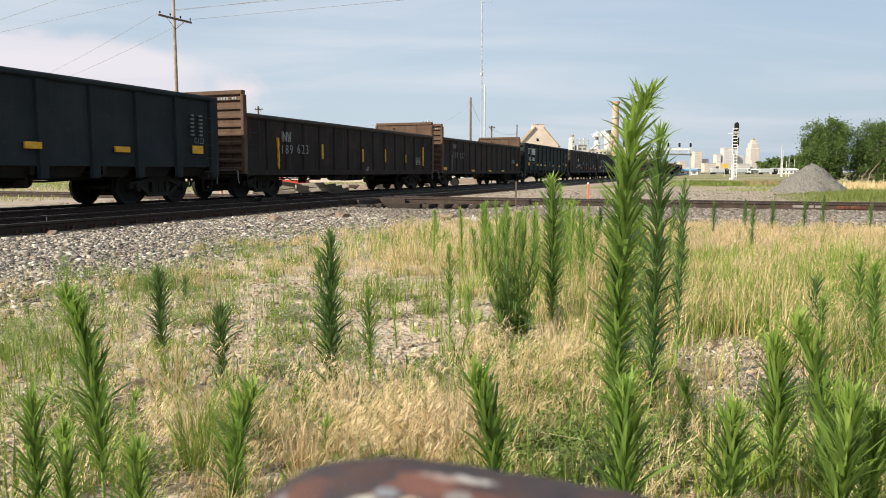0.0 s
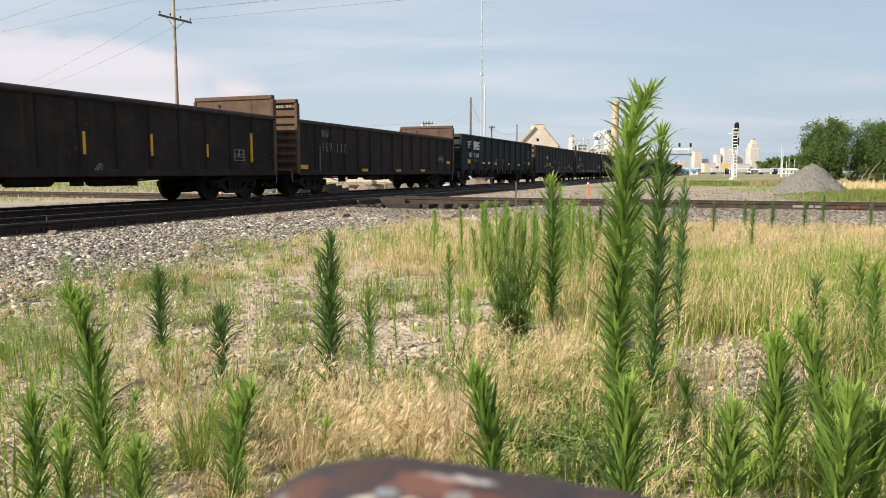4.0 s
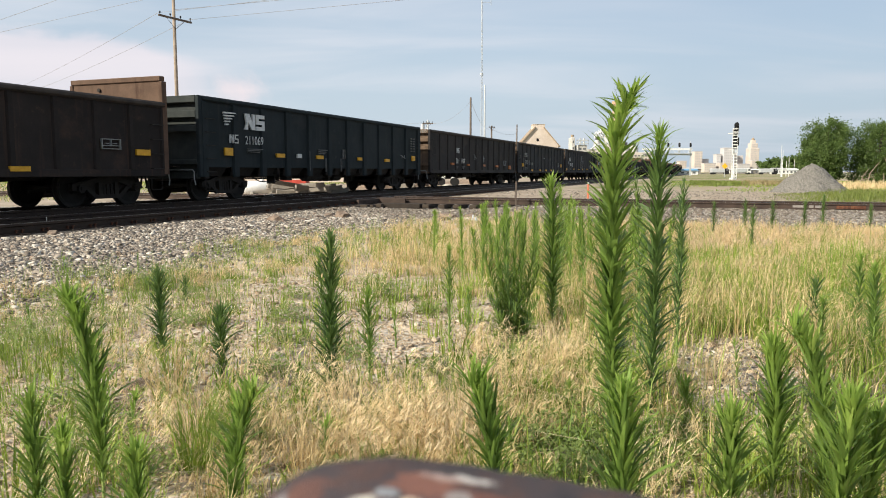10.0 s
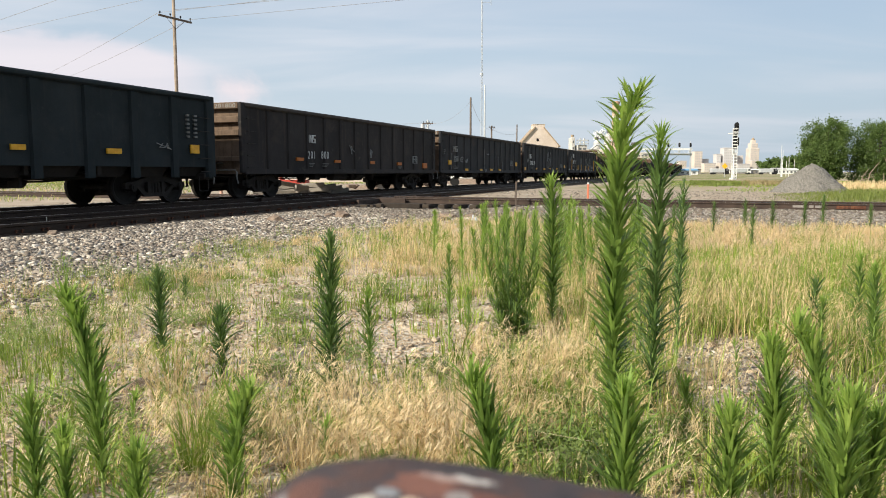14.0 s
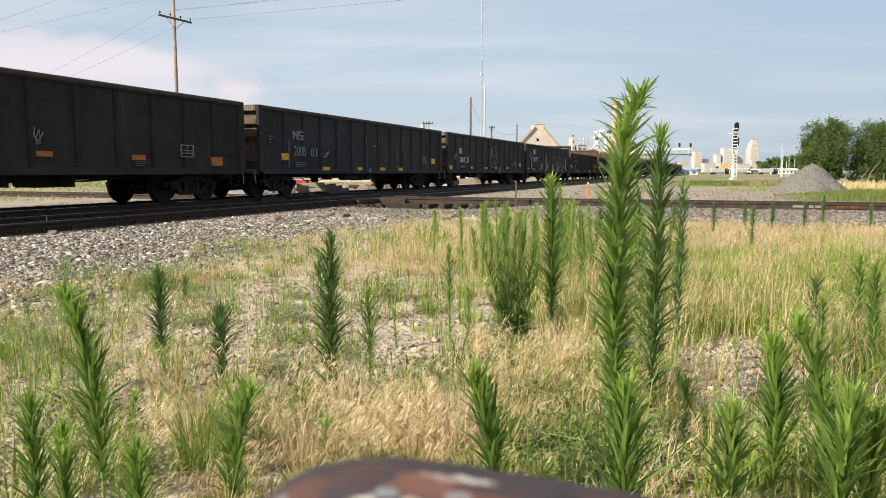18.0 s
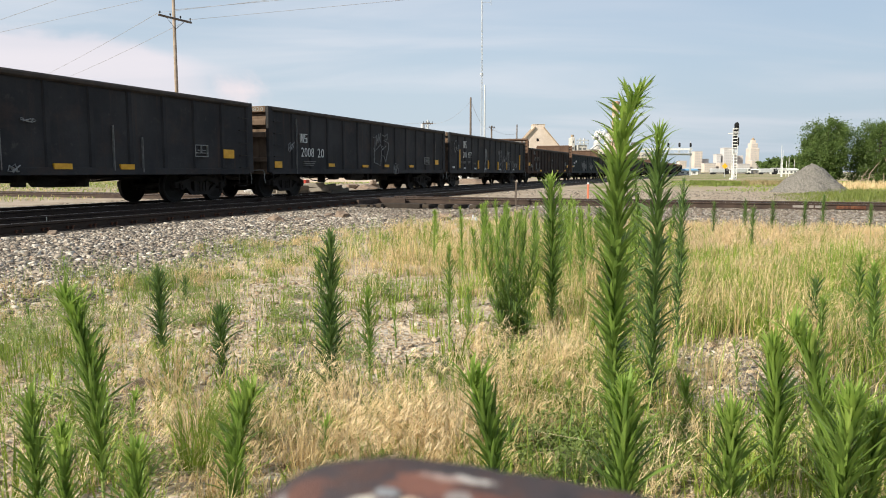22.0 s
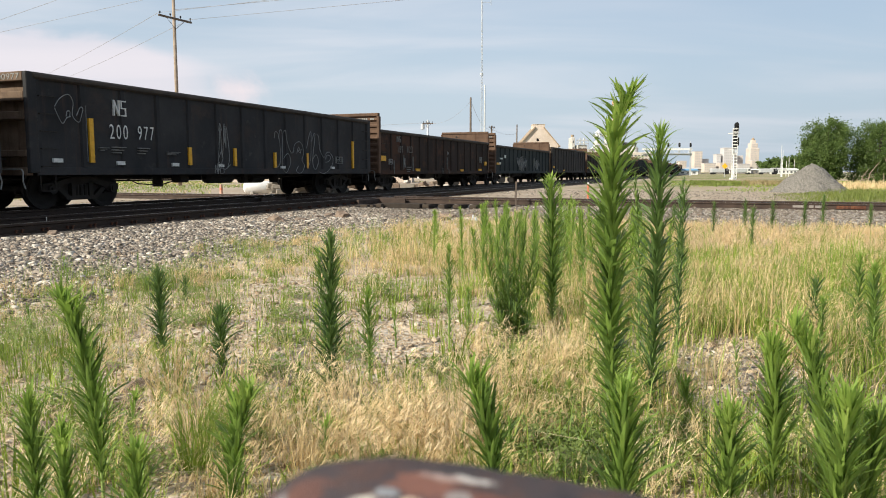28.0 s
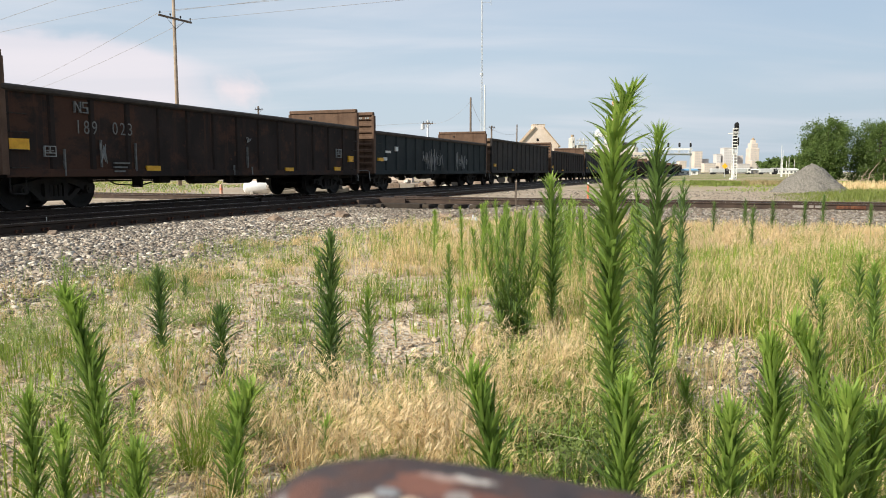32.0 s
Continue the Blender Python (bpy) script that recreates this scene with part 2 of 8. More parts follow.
BLACK = car_paint("black_car_paint", (0.0263, 0.0272, 0.0301), (0.0498, 0.0493, 0.0513), (0.0789, 0.0522, 0.0420), (0.0853, 0.0792, 0.0737))
GREENBLACK = car_paint("dark_green_car_paint", (0.0164, 0.0233, 0.0261), (0.0300, 0.0380, 0.0418), (0.0426, 0.0427, 0.0423), (0.0513, 0.0533, 0.0541), 0.5)
GREYBLACK = car_paint("faded_black_car_paint", (0.0252, 0.0231, 0.0234), (0.0463, 0.0410, 0.0399), (0.0838, 0.0625, 0.0501), (0.0969, 0.0848, 0.0738))
BROWN = car_paint("brown_car_paint", (0.0225, 0.0192, 0.0184), (0.0395, 0.0318, 0.0290), (0.0930, 0.0530, 0.0365), (0.0980, 0.0670, 0.0480), 0.75)
RUSTBROWN = car_paint("rusted_brown_car_paint", (0.0225, 0.0182, 0.0168), (0.0420, 0.0305, 0.0265), (0.1050, 0.0490, 0.0300), (0.1400, 0.0650, 0.0380), 0.8, bare=0.22)
CHORD = speckled("worn_top_chord", (0.020, 0.017, 0.015), (0.060, 0.046, 0.037), 3, 0.8, 0, 0.3, 30)
DARKEND = speckled("dark_green_end_paint", (0.012, 0.018, 0.018), (0.035, 0.040, 0.038), 3, 0.8, 0, 0.3, 30)
ENDTAN = speckled("sunbleached_brown_paint", (0.0740, 0.0440, 0.0300), (0.1300, 0.0800, 0.0540), 2.5, 0.85, 0, 0.3, 30, 0.3, (0.0525, 0.0263, 0.0158))
ENDGREY = speckled("dusty_end_paint", (0.0878, 0.0610, 0.0444), (0.1823, 0.1270, 0.0900), 2.5, 0.85, 0, 0.3, 30, 0.2, (0.0540, 0.0356, 0.0240))
UNDER = speckled("undercarriage_grime", (0.0182, 0.0160, 0.0146), (0.0351, 0.0294, 0.0250), 5, 0.8, 0.2, 0.4)
WHEEL = speckled("wheel_steel", (0.0127, 0.0112, 0.0102), (0.0254, 0.0219, 0.0190), 6, 0.8, 0.2, 0.3)
YELLOW = speckled("reflector_yellow", (0.55, 0.27, 0.015), (0.78, 0.42, 0.03), 6, 0.5, 0, 0.1)
ORANGE = speckled("reflector_orange", (0.34, 0.095, 0.015), (0.50, 0.15, 0.02), 6, 0.5, 0, 0.1)
WHITE = speckled("stencil_white", (0.45, 0.46, 0.45), (0.68, 0.69, 0.68), 9, 0.6, 0, 0.1)
DIMWHITE = speckled("worn_stencil_white", (0.085, 0.085, 0.081), (0.20, 0.20, 0.193), 9, 0.7, 0, 0.1)
STENCIL = speckled("faded_stencil_white", (0.17, 0.174, 0.17), (0.31, 0.318, 0.31), 9, 0.7, 0, 0.1)
CHALK = speckled("chalk_scrawl", (0.13, 0.135, 0.135), (0.31, 0.32, 0.32), 9, 0.8, 0, 0.1)


# ---- mesh helpers ----
class M:
    """Collects vertices and faces of one mesh."""

    def __init__(self):
        self.v, self.f = [], []

    def add(self, verts, faces):
        o = len(self.v)
        self.v += [tuple(p) for p in verts]
        self.f += [tuple(i + o for i in f) for f in faces]
        return self

    def box(self, x0, x1, y0, y1, z0, z1, m=None, taper=0.0):
        t = taper
        vs = [(x0, y0, z0), (x1, y0, z0), (x1, y1, z0), (x0, y1, z0),
              (x0 + t, y0 + t, z1), (x1 - t, y0 + t, z1), (x1 - t, y1 - t, z1), (x0 + t, y1 - t, z1)]
        if m is not None:
            vs = [m @ Vector(p) for p in vs]
        return self.add(vs, [(3, 2, 1, 0), (4, 5, 6, 7), (0, 1, 5, 4), (1, 2, 6, 5), (2, 3, 7, 6), (3, 0, 4, 7)])

    def slab(self, x0, x1, y0, y1, z0, z1, b=0.01):
        """A box with all its edges chamfered by b."""
        vs, idx = [], {}
        for i, j, l in itertools.product((0, 1), repeat=3):
            for a in range(3):
                p = [(x0, x1)[i], (y0, y1)[j], (z0, z1)[l]]
                for q, (h, lo) in enumerate(((i, x0), (j, y0), (l, z0))):
                    if q != a:
                        p[q] += -b if h else b
                idx[(i, j, l, a)] = len(vs)
                vs.append(p)
        fs = []
        for a in range(3):
            o = [q for q in range(3) if q != a]
            for h in (0, 1):
                def key(c, d):
                    q = [0, 0, 0]
                    q[a], q[o[0]], q[o[1]] = h, c, d
                    return idx[(*q, a)]
                face = [key(0, 0), key(1, 0), key(1, 1), key(0, 1)]
                fs.append(tuple(face if (h == 1) != (a == 1) else face[::-1]))
        for a in range(3):
            o = [q for q in range(3) if q != a]
            for c, d in itertools.product((0, 1), repeat=2):
                def key2(h, ax):
                    q = [0, 0, 0]
                    q[a], q[o[0]], q[o[1]] = h, c, d
                    return idx[(*q, ax)]
                fs.append((key2(0, o[0]), key2(1, o[0]), key2(1, o[1]), key2(0, o[1])))
        for i, j, l in itertools.product((0, 1), repeat=3):
            fs.append((idx[(i, j, l, 0)], idx[(i, j, l, 1)], idx[(i, j, l, 2)]))
        return self.add(vs, fs)

    def cyl(self, p0, p1, r0, r1=None, n=12, caps=True):
        return self.tube([p0, p1], [r0, r0 if r1 is None else r1], n, caps)

    def tube(self, pts, radii, n=8, caps=True):
        pts = [Vector(p) for p in pts]
        o = len(self.v)
        prev = None
        for i, p in enumerate(pts):
            d = (pts[min(i + 1, len(pts) - 1)] - pts[max(i - 1, 0)]).normalized()
            ref = prev if prev is not None else (Vector((0, 0, 1)) if abs(d.z) < 0.9 else Vector((1, 0, 0)))
            a = (ref - d * ref.dot(d)).normalized()
            b = d.cross(a)
            prev = a
            r = radii[i] if isinstance(radii, (list, tuple)) else radii
            for j in range(n):
                w = 2 * math.pi * j / n
                self.v.append(tuple(p + (a * math.cos(w) + b * math.sin(w)) * r))
        for i in range(len(pts) - 1):
            for j in range(n):
                k1, k2 = o + i * n + j, o + i * n + (j + 1) % n
                self.f.append((k1, k2, k2 + n, k1 + n))
        if caps:
            self.f.append(tuple(o + j for j in reversed(range(n))))
            self.f.append(tuple(o + (len(pts) - 1) * n + j for j in range(n)))
        return self

    def prism(self, poly, place, close=True):
        """Sweeps the closed outline poly of (a, b) along the frames place(i, a, b) for i in 0..1."""
        n = len(poly)
        vs = [place(0, a, b) for a, b in poly] + [place(1, a, b) for a, b in poly]
        fs = [(i, (i + 1) % n, (i + 1) % n + n, i + n) for i in range(n)]
        if close:
            fs += [tuple(reversed(range(n))), tuple(range(n, 2 * n))]
        return self.add(vs, fs)

    def mesh(self, name, mat, smooth=False):
        me = bpy.data.meshes.new(name)
        me.from_pydata(self.v, [], self.f)
        bm = bmesh.new()
        bm.from_mesh(me)
        if len(self.f) < 20000:
            bmesh.ops.recalc_face_normals(bm, faces=bm.faces)
        bm.to_mesh(me)
        bm.free()
        if smooth:
            me.polygons.foreach_set("use_smooth", [True] * len(me.polygons))
        if mat:
            me.materials.append(mat)
        return me


def part(name, m, mat, parent=None, label="", at=None, smooth=False):
    """One mesh object, under a thing or a part."""
    me = m.mesh(name, mat, smooth) if isinstance(m, M) else m
    ob = new(name, me)
    if parent is not None:
        ob.parent = parent
    if at is not None:
        ob.matrix_basis = at
    if label:
        ob["label"] = label
    return ob


def thing(name, label, category, group="", kind="", at=None):
    ob = new(name)
    ob.empty_display_size = 0.2
    if at is not None:
        ob.matrix_basis = at
    return tagged(ob, label, category, group, kind)


def track(s, n, z=0.0):
    p = U * s + NV * n
    return Vector((p.x, p.y, z))


def ease(x, lo, hi):
    t = min(1.0, max(0.0, (x - lo) / (hi - lo)))
    return t * t * (3 - 2 * t)


def ground_z(x, y):
    s, n = x * U.x + y * U.y, x * NV.x + y * NV.y
    up = max(ease(n, 6.6, N_NEAR - 1.7), ease(s, 15.8, S_CROSS - 1.7))
    rough = (noise.noise((x * 0.9, y * 0.9, 0.0)) * 0.035 + noise.noise((x * 3.1, y * 3.1, 4.0)) * 0.012) * (1 - up)
    # the ballast is dug out beside the diamond, so that its timbers stand free
    dip = 0.17 * math.exp(-((n - 9.6) / 3.4) ** 4) * ease(s, 19.0, 21.6) * (1 - ease(s, S_CROSS - 0.7, S_CROSS - 0.2))
    return BED_Z * up + rough - dip


# ---- ground: one sheet to the horizon ----
def spread(lo, hi, step, out_lo, out_hi, grow=1.22):
    vals = list(np.arange(lo, hi + 1e-6, step))
    d, x = step, hi
    while x < out_hi:
        d *= grow
        x += d
        vals.append(x)
    d, x = step, lo
    while x > out_lo:
        d *= grow
        x -= d
        vals.insert(0, x)
    return vals


xs, ys = spread(-14, 16, 0.22, -3500, 3500), spread(-1, 26, 0.2, -400, 4300)
g = M()
g.v = [(x, y, ground_z(x, y)) for y in ys for x in xs]
w = len(xs)
g.f = [(j * w + i, j * w + i + 1, (j + 1) * w + i + 1, (j + 1) * w + i) for j in range(len(ys) - 1) for i in range(w - 1)]
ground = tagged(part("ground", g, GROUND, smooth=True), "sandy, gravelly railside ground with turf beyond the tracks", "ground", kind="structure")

# ---- tracks ----
CURVE_S, CURVE_R = 270.0, 250.0
RAIL_OUTLINE = [(-0.07, 0.0), (0.07, 0.0), (0.07, 0.012), (0.012, 0.03), (0.010, 0.125), (0.036, 0.140),
                (0.036, 0.172), (0.028, 0.180), (-0.028, 0.180), (-0.036, 0.172), (-0.036, 0.140), (-0.010, 0.125), (-0.012, 0.03), (-0.07, 0.012)]


def on_line(s, n0):
    """Place and heading on a track at arc length s: straight, then a wide curve to the left."""
    if s <= CURVE_S:
        return track(s, n0), 90 - 20.8
    a = (s - CURVE_S) / CURVE_R
    p = track(CURVE_S, n0) + U * (CURVE_R * math.sin(a)) + NV * (CURVE_R * (1 - math.cos(a)))
    return p, 90 - 20.8 + math.degrees(a)


def rail_along(frames, base):
    """A rail through (point, side vector) frames."""
    m, n = M(), len(RAIL_OUTLINE)
    for p, side in frames:
        m.v += [tuple(p + side * a + Vector((0, 0, base + b))) for a, b in RAIL_OUTLINE]
    for i in range(len(frames) - 1):
        m.f += [(i * n + j, i * n + (j + 1) % n, (i + 1) * n + (j + 1) % n, (i + 1) * n + j) for j in range(n)]
    return m


def crown_along(frames, top):
    """The bright band that wheels keep polished."""
    m = M()
    for p, side in frames:
        m.v += [tuple(p + side * -0.022 + Vector((0, 0, top))), tuple(p + side * 0.022 + Vector((0, 0, top)))]
    m.f = [(2 * i, 2 * i + 1, 2 * i + 3, 2 * i + 2) for i in range(len(frames) - 1)]
    return m


tie_mesh = M().slab(-0.115, 0.115, -1.3, 1.3, -0.12, 0.0, 0.012).mesh("tie", TIE)
plate_mesh = M().slab(-0.09, 0.09, -0.16, 0.16, 0.0, 0.018, 0.004).mesh("tie_plate", RAIL)


def line(name, label, n0, far):
    tr = thing(name, label, "railway track", "railway tracks", "structure")
    for off in (-GAUGE / 2, GAUGE / 2):
        ss = [-70, 0, 40, 120, 200, 270] + ([270 + 8 * i for i in range(1, 30)] if far else [600, 1500])
        fr = []
        for s in ss:
            if far:
                p, h = on_line(s, n0)
                side = Vector((-math.sin(radians(h)), math.cos(radians(h)), 0))
            else:
                p, side = track(s, n0), NV
            fr.append((p + side * off, side))
        r = part("rail", rail_along(fr, BED_Z), RAIL, tr)
        part("running_surface", crown_along(fr, RAIL_Z + 0.003), RAILTOP, r)
    for i in range(-12, 120):
        s = 9 + i * 0.52 + random.uniform(-0.03, 0.03)
        if abs(s - S_CROSS) < 1.5:
            continue
        part("tie", tie_mesh, None, tr, at=Matrix.Translation(track(s, n0 + random.uniform(-0.05, 0.05), BED_Z - 0.004)) @ pose(0, 0, 0, random.uniform(-1, 1), 0, 90 - 20.8 + random.uniform(-1.2, 1.2)))
    far_ties = M()
    for i in range(120, 420):
        s = 9 + i * 0.52
        far_ties.box(-0.115, 0.115, -1.3, 1.3, -0.1, -0.004, Matrix.Translation(track(s, n0, BED_Z)) @ pose(0, 0, 0, 0, 0, 90 - 20.8))
    tagged(part("tie_row", far_ties, TIE, tr), kind="stuff")
    return tr


SPIKE = M().box(-0.012, 0.012, -0.012, 0.012, 0.0, 0.05).box(-0.02, 0.02, -0.03, 0.012, 0.05, 0.062)
spike_mesh = SPIKE.mesh("spike", RUST)
near_line = line("near_track", "dark rusty rails on wooden ties in pale ballast", N_NEAR, False)
for i in range(-8, 60):
    s = 9 + i * 0.52
    if abs(s - S_CROSS) > 1.6:
        pl = part("tie_plate", plate_mesh, None, near_line, at=Matrix.Translation(track(s, N_NEAR - GAUGE / 2 - 0.06, BED_Z)) @ pose(0, 0, 0, 0, 0, 90 - 20.8 + random.uniform(-3, 3)))
        for a in (-0.05, 0.06):
            part("spike", spike_mesh, None, pl, at=pose(a, 0.03, 0.016))
train_line = line("far_track", "shaded rails under the passing train", N_TRAIN, True)

# the track that crosses both lines at a right angle
cross = thing("crossing_track", "rusty brown rails crossing the two lines at a diamond", "railway track", "railway tracks", "structure")
for off in (-GAUGE / 2, GAUGE / 2):
    fr = [(track(S_CROSS + off, n), U) for n in (-900, -60, 0, 10, 20, 60, 200)]
    r = part("rail", rail_along(fr, BED_Z - 0.006), BROWNRAIL, cross)
    part("running_surface", crown_along(fr, RAIL_Z - 0.003), RAILTOP, r)
for i in range(130):
    n = -36 + i * 0.53 + random.uniform(-0.04, 0.04)
    if abs(n - N_NEAR) < 1.5 or abs(n - N_TRAIN) < 1.5:
        continue
    part("tie", tie_mesh, None, cross, at=Matrix.Translation(track(S_CROSS + random.uniform(-0.06, 0.06), n, BED_Z - 0.010)) @ pose(0, 0, 0, 0, 0, -20.8 + random.uniform(-1, 1)))
for n in np.arange(-10, N_NEAR - 1.6, 0.53):
    part("tie_plate", plate_mesh, None, cross, at=Matrix.Translation(track(S_CROSS - GAUGE / 2, n, BED_Z - 0.012)) @ pose(0, 0, 0, 0, 0, -20.8 + 90))
joint = M()
joint.slab(-0.36, 0.36, -0.03, -0.013, 0.03, 0.12, 0.006)
for i in range(6):
    joint.cyl((-0.3 + i * 0.12, -0.028, 0.075), (-0.3 + i * 0.12, -0.05, 0.075), 0.016, n=6)
part("joint_bar", joint, RUST, cross, "rust-red bolted joint bar", at=Matrix.Translation(track(S_CROSS - GAUGE / 2 - 0.006, -3.3, BED_Z)) @ pose(0, 0, 0, 0, 0, -20.8))
for n0, w_ in ((-2.0, 0.30), (-2.32, 0.12), (-2.5, 0.16), (-3.62, 0.03)):
    part("faded_paint_mark", M().box(-w_ / 2, w_ / 2, -0.003, 0.0, -0.02, 0.05), FADEDPAINT, cross, at=Matrix.Translation(track(S_CROSS - GAUGE / 2 - 0.014, n0, BED_Z + 0.075)) @ pose(0, 0, 0, 0, 0, -20.8))
for n0 in (N_NEAR, N_TRAIN):
    dia = thing("rail_diamond", "crossing diamond of bolted brown guard rails and timbers", "rail crossing", "diamonds where the tracks cross", "structure")
    for off in (-GAUGE / 2, GAUGE / 2):
        sg = 1 if off > 0 else -1
        inner = off - sg * 0.115
        part("guard_rail", rail_along([(track(S_CROSS + inner, n), U) for n in (n0 - 1.9, n0 + 1.9)], BED_Z - 0.003), BROWNRAIL, dia)
        part("guard_rail", rail_along([(track(s, n0 + inner), NV) for s in (S_CROSS - 2.4, S_CROSS + 2.4)], BED_Z - 0.001), BROWNRAIL, dia)
        outer = off + sg * 0.13
        part("filler", M().slab(-1.9, 1.9, -0.05, 0.05, 0.0, 0.155, 0.01), BROWNRAIL, dia, at=Matrix.Translation(track(S_CROSS + outer, n0, BED_Z)) @ pose(0, 0, 0, 0, 0, -20.8))
        part("filler", M().slab(-2.4, 2.4, -0.05, 0.05, 0.0, 0.150, 0.01), BROWNRAIL, dia, at=Matrix.Translation(track(S_CROSS, n0 + outer, BED_Z)) @ pose(0, 0, 0, 0, 0, 90 - 20.8))
    for i in range(7):
        part("timber", M().slab(-0.14, 0.14, -2.6, 1.75, -0.22, 0.004 + 0.004 * (i % 3), 0.012), PLANK, dia,
             at=Matrix.Translation(track(S_CROSS - 1.2 + i * 0.4, n0, BED_Z)) @ pose(0, 0, 0, 0, 0, 90 - 20.8))
    for a, b in itertools.product((-0.95, -0.55, 0.55, 0.95), (-1, 1)):
        part("bolt", M().cyl((0, 0, 0), (0, 0, 0.05), 0.022, n=6), BROWNRAIL, dia, at=Matrix.Translation(track(S_CROSS + b * (GAUGE / 2 + 0.13), n0 + a * 1.6, BED_Z + 0.155)))

# ---- the train ----
L_BODY, HALF_W = 16.05, 1.55
TRUCK_X, AXLE, WHEEL_R = 6.33, 0.89, 0.457


def travelled(t):
    def g(u):
        return u + 0.00809 * u * u / 2 - 9.2e-5 * u ** 3 / 6
    return 4.053 * (g(t - 16) - g(-16))


def wheelset_mesh():
    m = M()
    for sg in (-1, 1):
        y = sg * 0.75
        prof = [(0.09, -0.09), (0.10, 0.08), (0.14, 0.03), (0.34, 0.02), (0.39, 0.055), (0.455, 0.06), (0.457, -0.04), (0.485, -0.05), (0.485, -0.075), (0.39, -0.075), (0.34, -0.02), (0.14, -0.03)]
        n, o = 28, len(m.v)
        for i in range(n):
            w = 2 * math.pi * i / n
            m.v += [(r * math.cos(w), y + sg * d, r * math.sin(w)) for r, d in prof]
        q = len(prof)
        m.f += [(o + i * q + j, o + ((i + 1) % n) * q + j, o + ((i + 1) % n) * q + (j + 1) % q, o + i * q + (j + 1) % q) for i in range(n) for j in range(q)]
    m.cyl((0, -1.08, 0), (0, 1.08, 0), 0.085, n=12)
    return m.mesh("wheelset", WHEEL)


WHEELSET = wheelset_mesh()


def side_frame_mesh():
    """Cast side frame of a truck, with its window openings left by the arch bars."""
    m = M()
    top = [(-1.12, 0.42), (-1.12, 0.58), (-0.78, 0.62), (-0.35, 0.74), (0.35, 0.74), (0.78, 0.62), (1.12, 0.58), (1.12, 0.42)]
    low = [(0.80, 0.40), (0.62, 0.52), (0.36, 0.60), (-0.36, 0.60), (-0.62, 0.52), (-0.80, 0.40)]
    m.prism(top + low, lambda i, a, b: (a, -1.06 + 0.12 * i, b))
    belly = [(-0.72, 0.46), (-0.42, 0.20), (0.42, 0.20), (0.72, 0.46), (0.60, 0.50), (0.36, 0.30), (-0.36, 0.30), (-0.60, 0.50)]
    m.prism(belly, lambda i, a, b: (a, -1.05 + 0.10 * i, b))
    m.prism([(-0.80, 0.60), (-0.46, 0.24), (0.46, 0.24), (0.80, 0.60), (0.5, 0.76), (-0.5, 0.76)], lambda i, a, b: (a, -0.93 + 0.06 * i, b))
    for x in (-0.32, 0.20):
        m.box(x, x + 0.12, -1.06, -0.95, 0.26, 0.64)
    for x in (-0.13, 0.0, 0.13):
        m.cyl((x, -1.0, 0.29), (x, -1.0, 0.56), 0.055, n=8)
    for x in (-AXLE, AXLE):
        m.cyl((x, -1.14, 0.457), (x, -0.95, 0.457), 0.105, n=12)
        m.cyl((x, -1.165, 0.457), (x, -1.14, 0.457), 0.06, n=8)
    return m.mesh("side_frame", UNDER)


SIDE_FRAME = side_frame_mesh()
BOLSTER = M().slab(-0.2, 0.2, -1.0, 1.0, 0.40, 0.70, 0.03).box(-1.2, 1.2, -0.3, -0.25, 0.35, 0.42).box(-1.2, 1.2, 0.25, 0.3, 0.35, 0.42).slab(-0.40, -0.28, -0.8, 0.8, 0.30, 0.50, 0.02).slab(0.28, 0.40, -0.8, 0.8, 0.30, 0.50, 0.02).slab(-0.32, 0.32, -0.95, 0.95, 0.24, 0.32, 0.02).slab(-0.5, 0.5, -0.4, 0.4, 0.60, 0.80, 0.03).mesh("bolster", UNDER)
COUPLER = M().slab(-0.75, 0.05, -0.09, 0.09, 0.76, 0.94, 0.02).slab(-0.86, -0.62, -0.15, 0.13, 0.72, 0.98, 0.03).slab(0.02, 0.12, -0.25, 0.25, 0.70, 1.0, 0.02).slab(0.05, 0.7, -0.32, 0.32, 0.60, 0.98, 0.03).tube([(-0.05, -1.3, 0.86), (-0.12, -1.2, 0.70), (-0.12, -0.25, 0.72), (-0.5, -0.1, 0.9)], 0.018, 5).mesh("coupler", UNDER)
HOSE = M().tube([(-0.1, 0.4, 0.85), (-0.35, 0.42, 0.75), (-0.5, 0.35, 0.48), (-0.62, 0.2, 0.42)], 0.03, 6).mesh("air_hose", UNDER)
WHEELSETS = []


def add_trucks(car):
    for sg in (-1, 1):
        tk = part("truck", BOLSTER, None, car, "grimy two-axle truck", at=pose(sg * TRUCK_X, 0, 0))
        part("side_frame", SIDE_FRAME, None, tk)
        part("side_frame", SIDE_FRAME, None, tk, at=pose(0, 0, 0, 0, 0, 180))
        for ax in (-AXLE, AXLE):
            ws = part("wheelset", WHEELSET, None, tk, at=pose(ax, 0, WHEEL_R))
            WHEELSETS.append(ws)
        part("coupler", COUPLER, None, car, at=pose(sg * (L_BODY / 2 - 0.1), 0, 0, 0, 0, 0 if sg < 0 else 180))
        part("air_hose", HOSE, None, car, at=pose(sg * (L_BODY / 2 - 0.1), 0, 0, 0, 0, 0 if sg < 0 else 180))


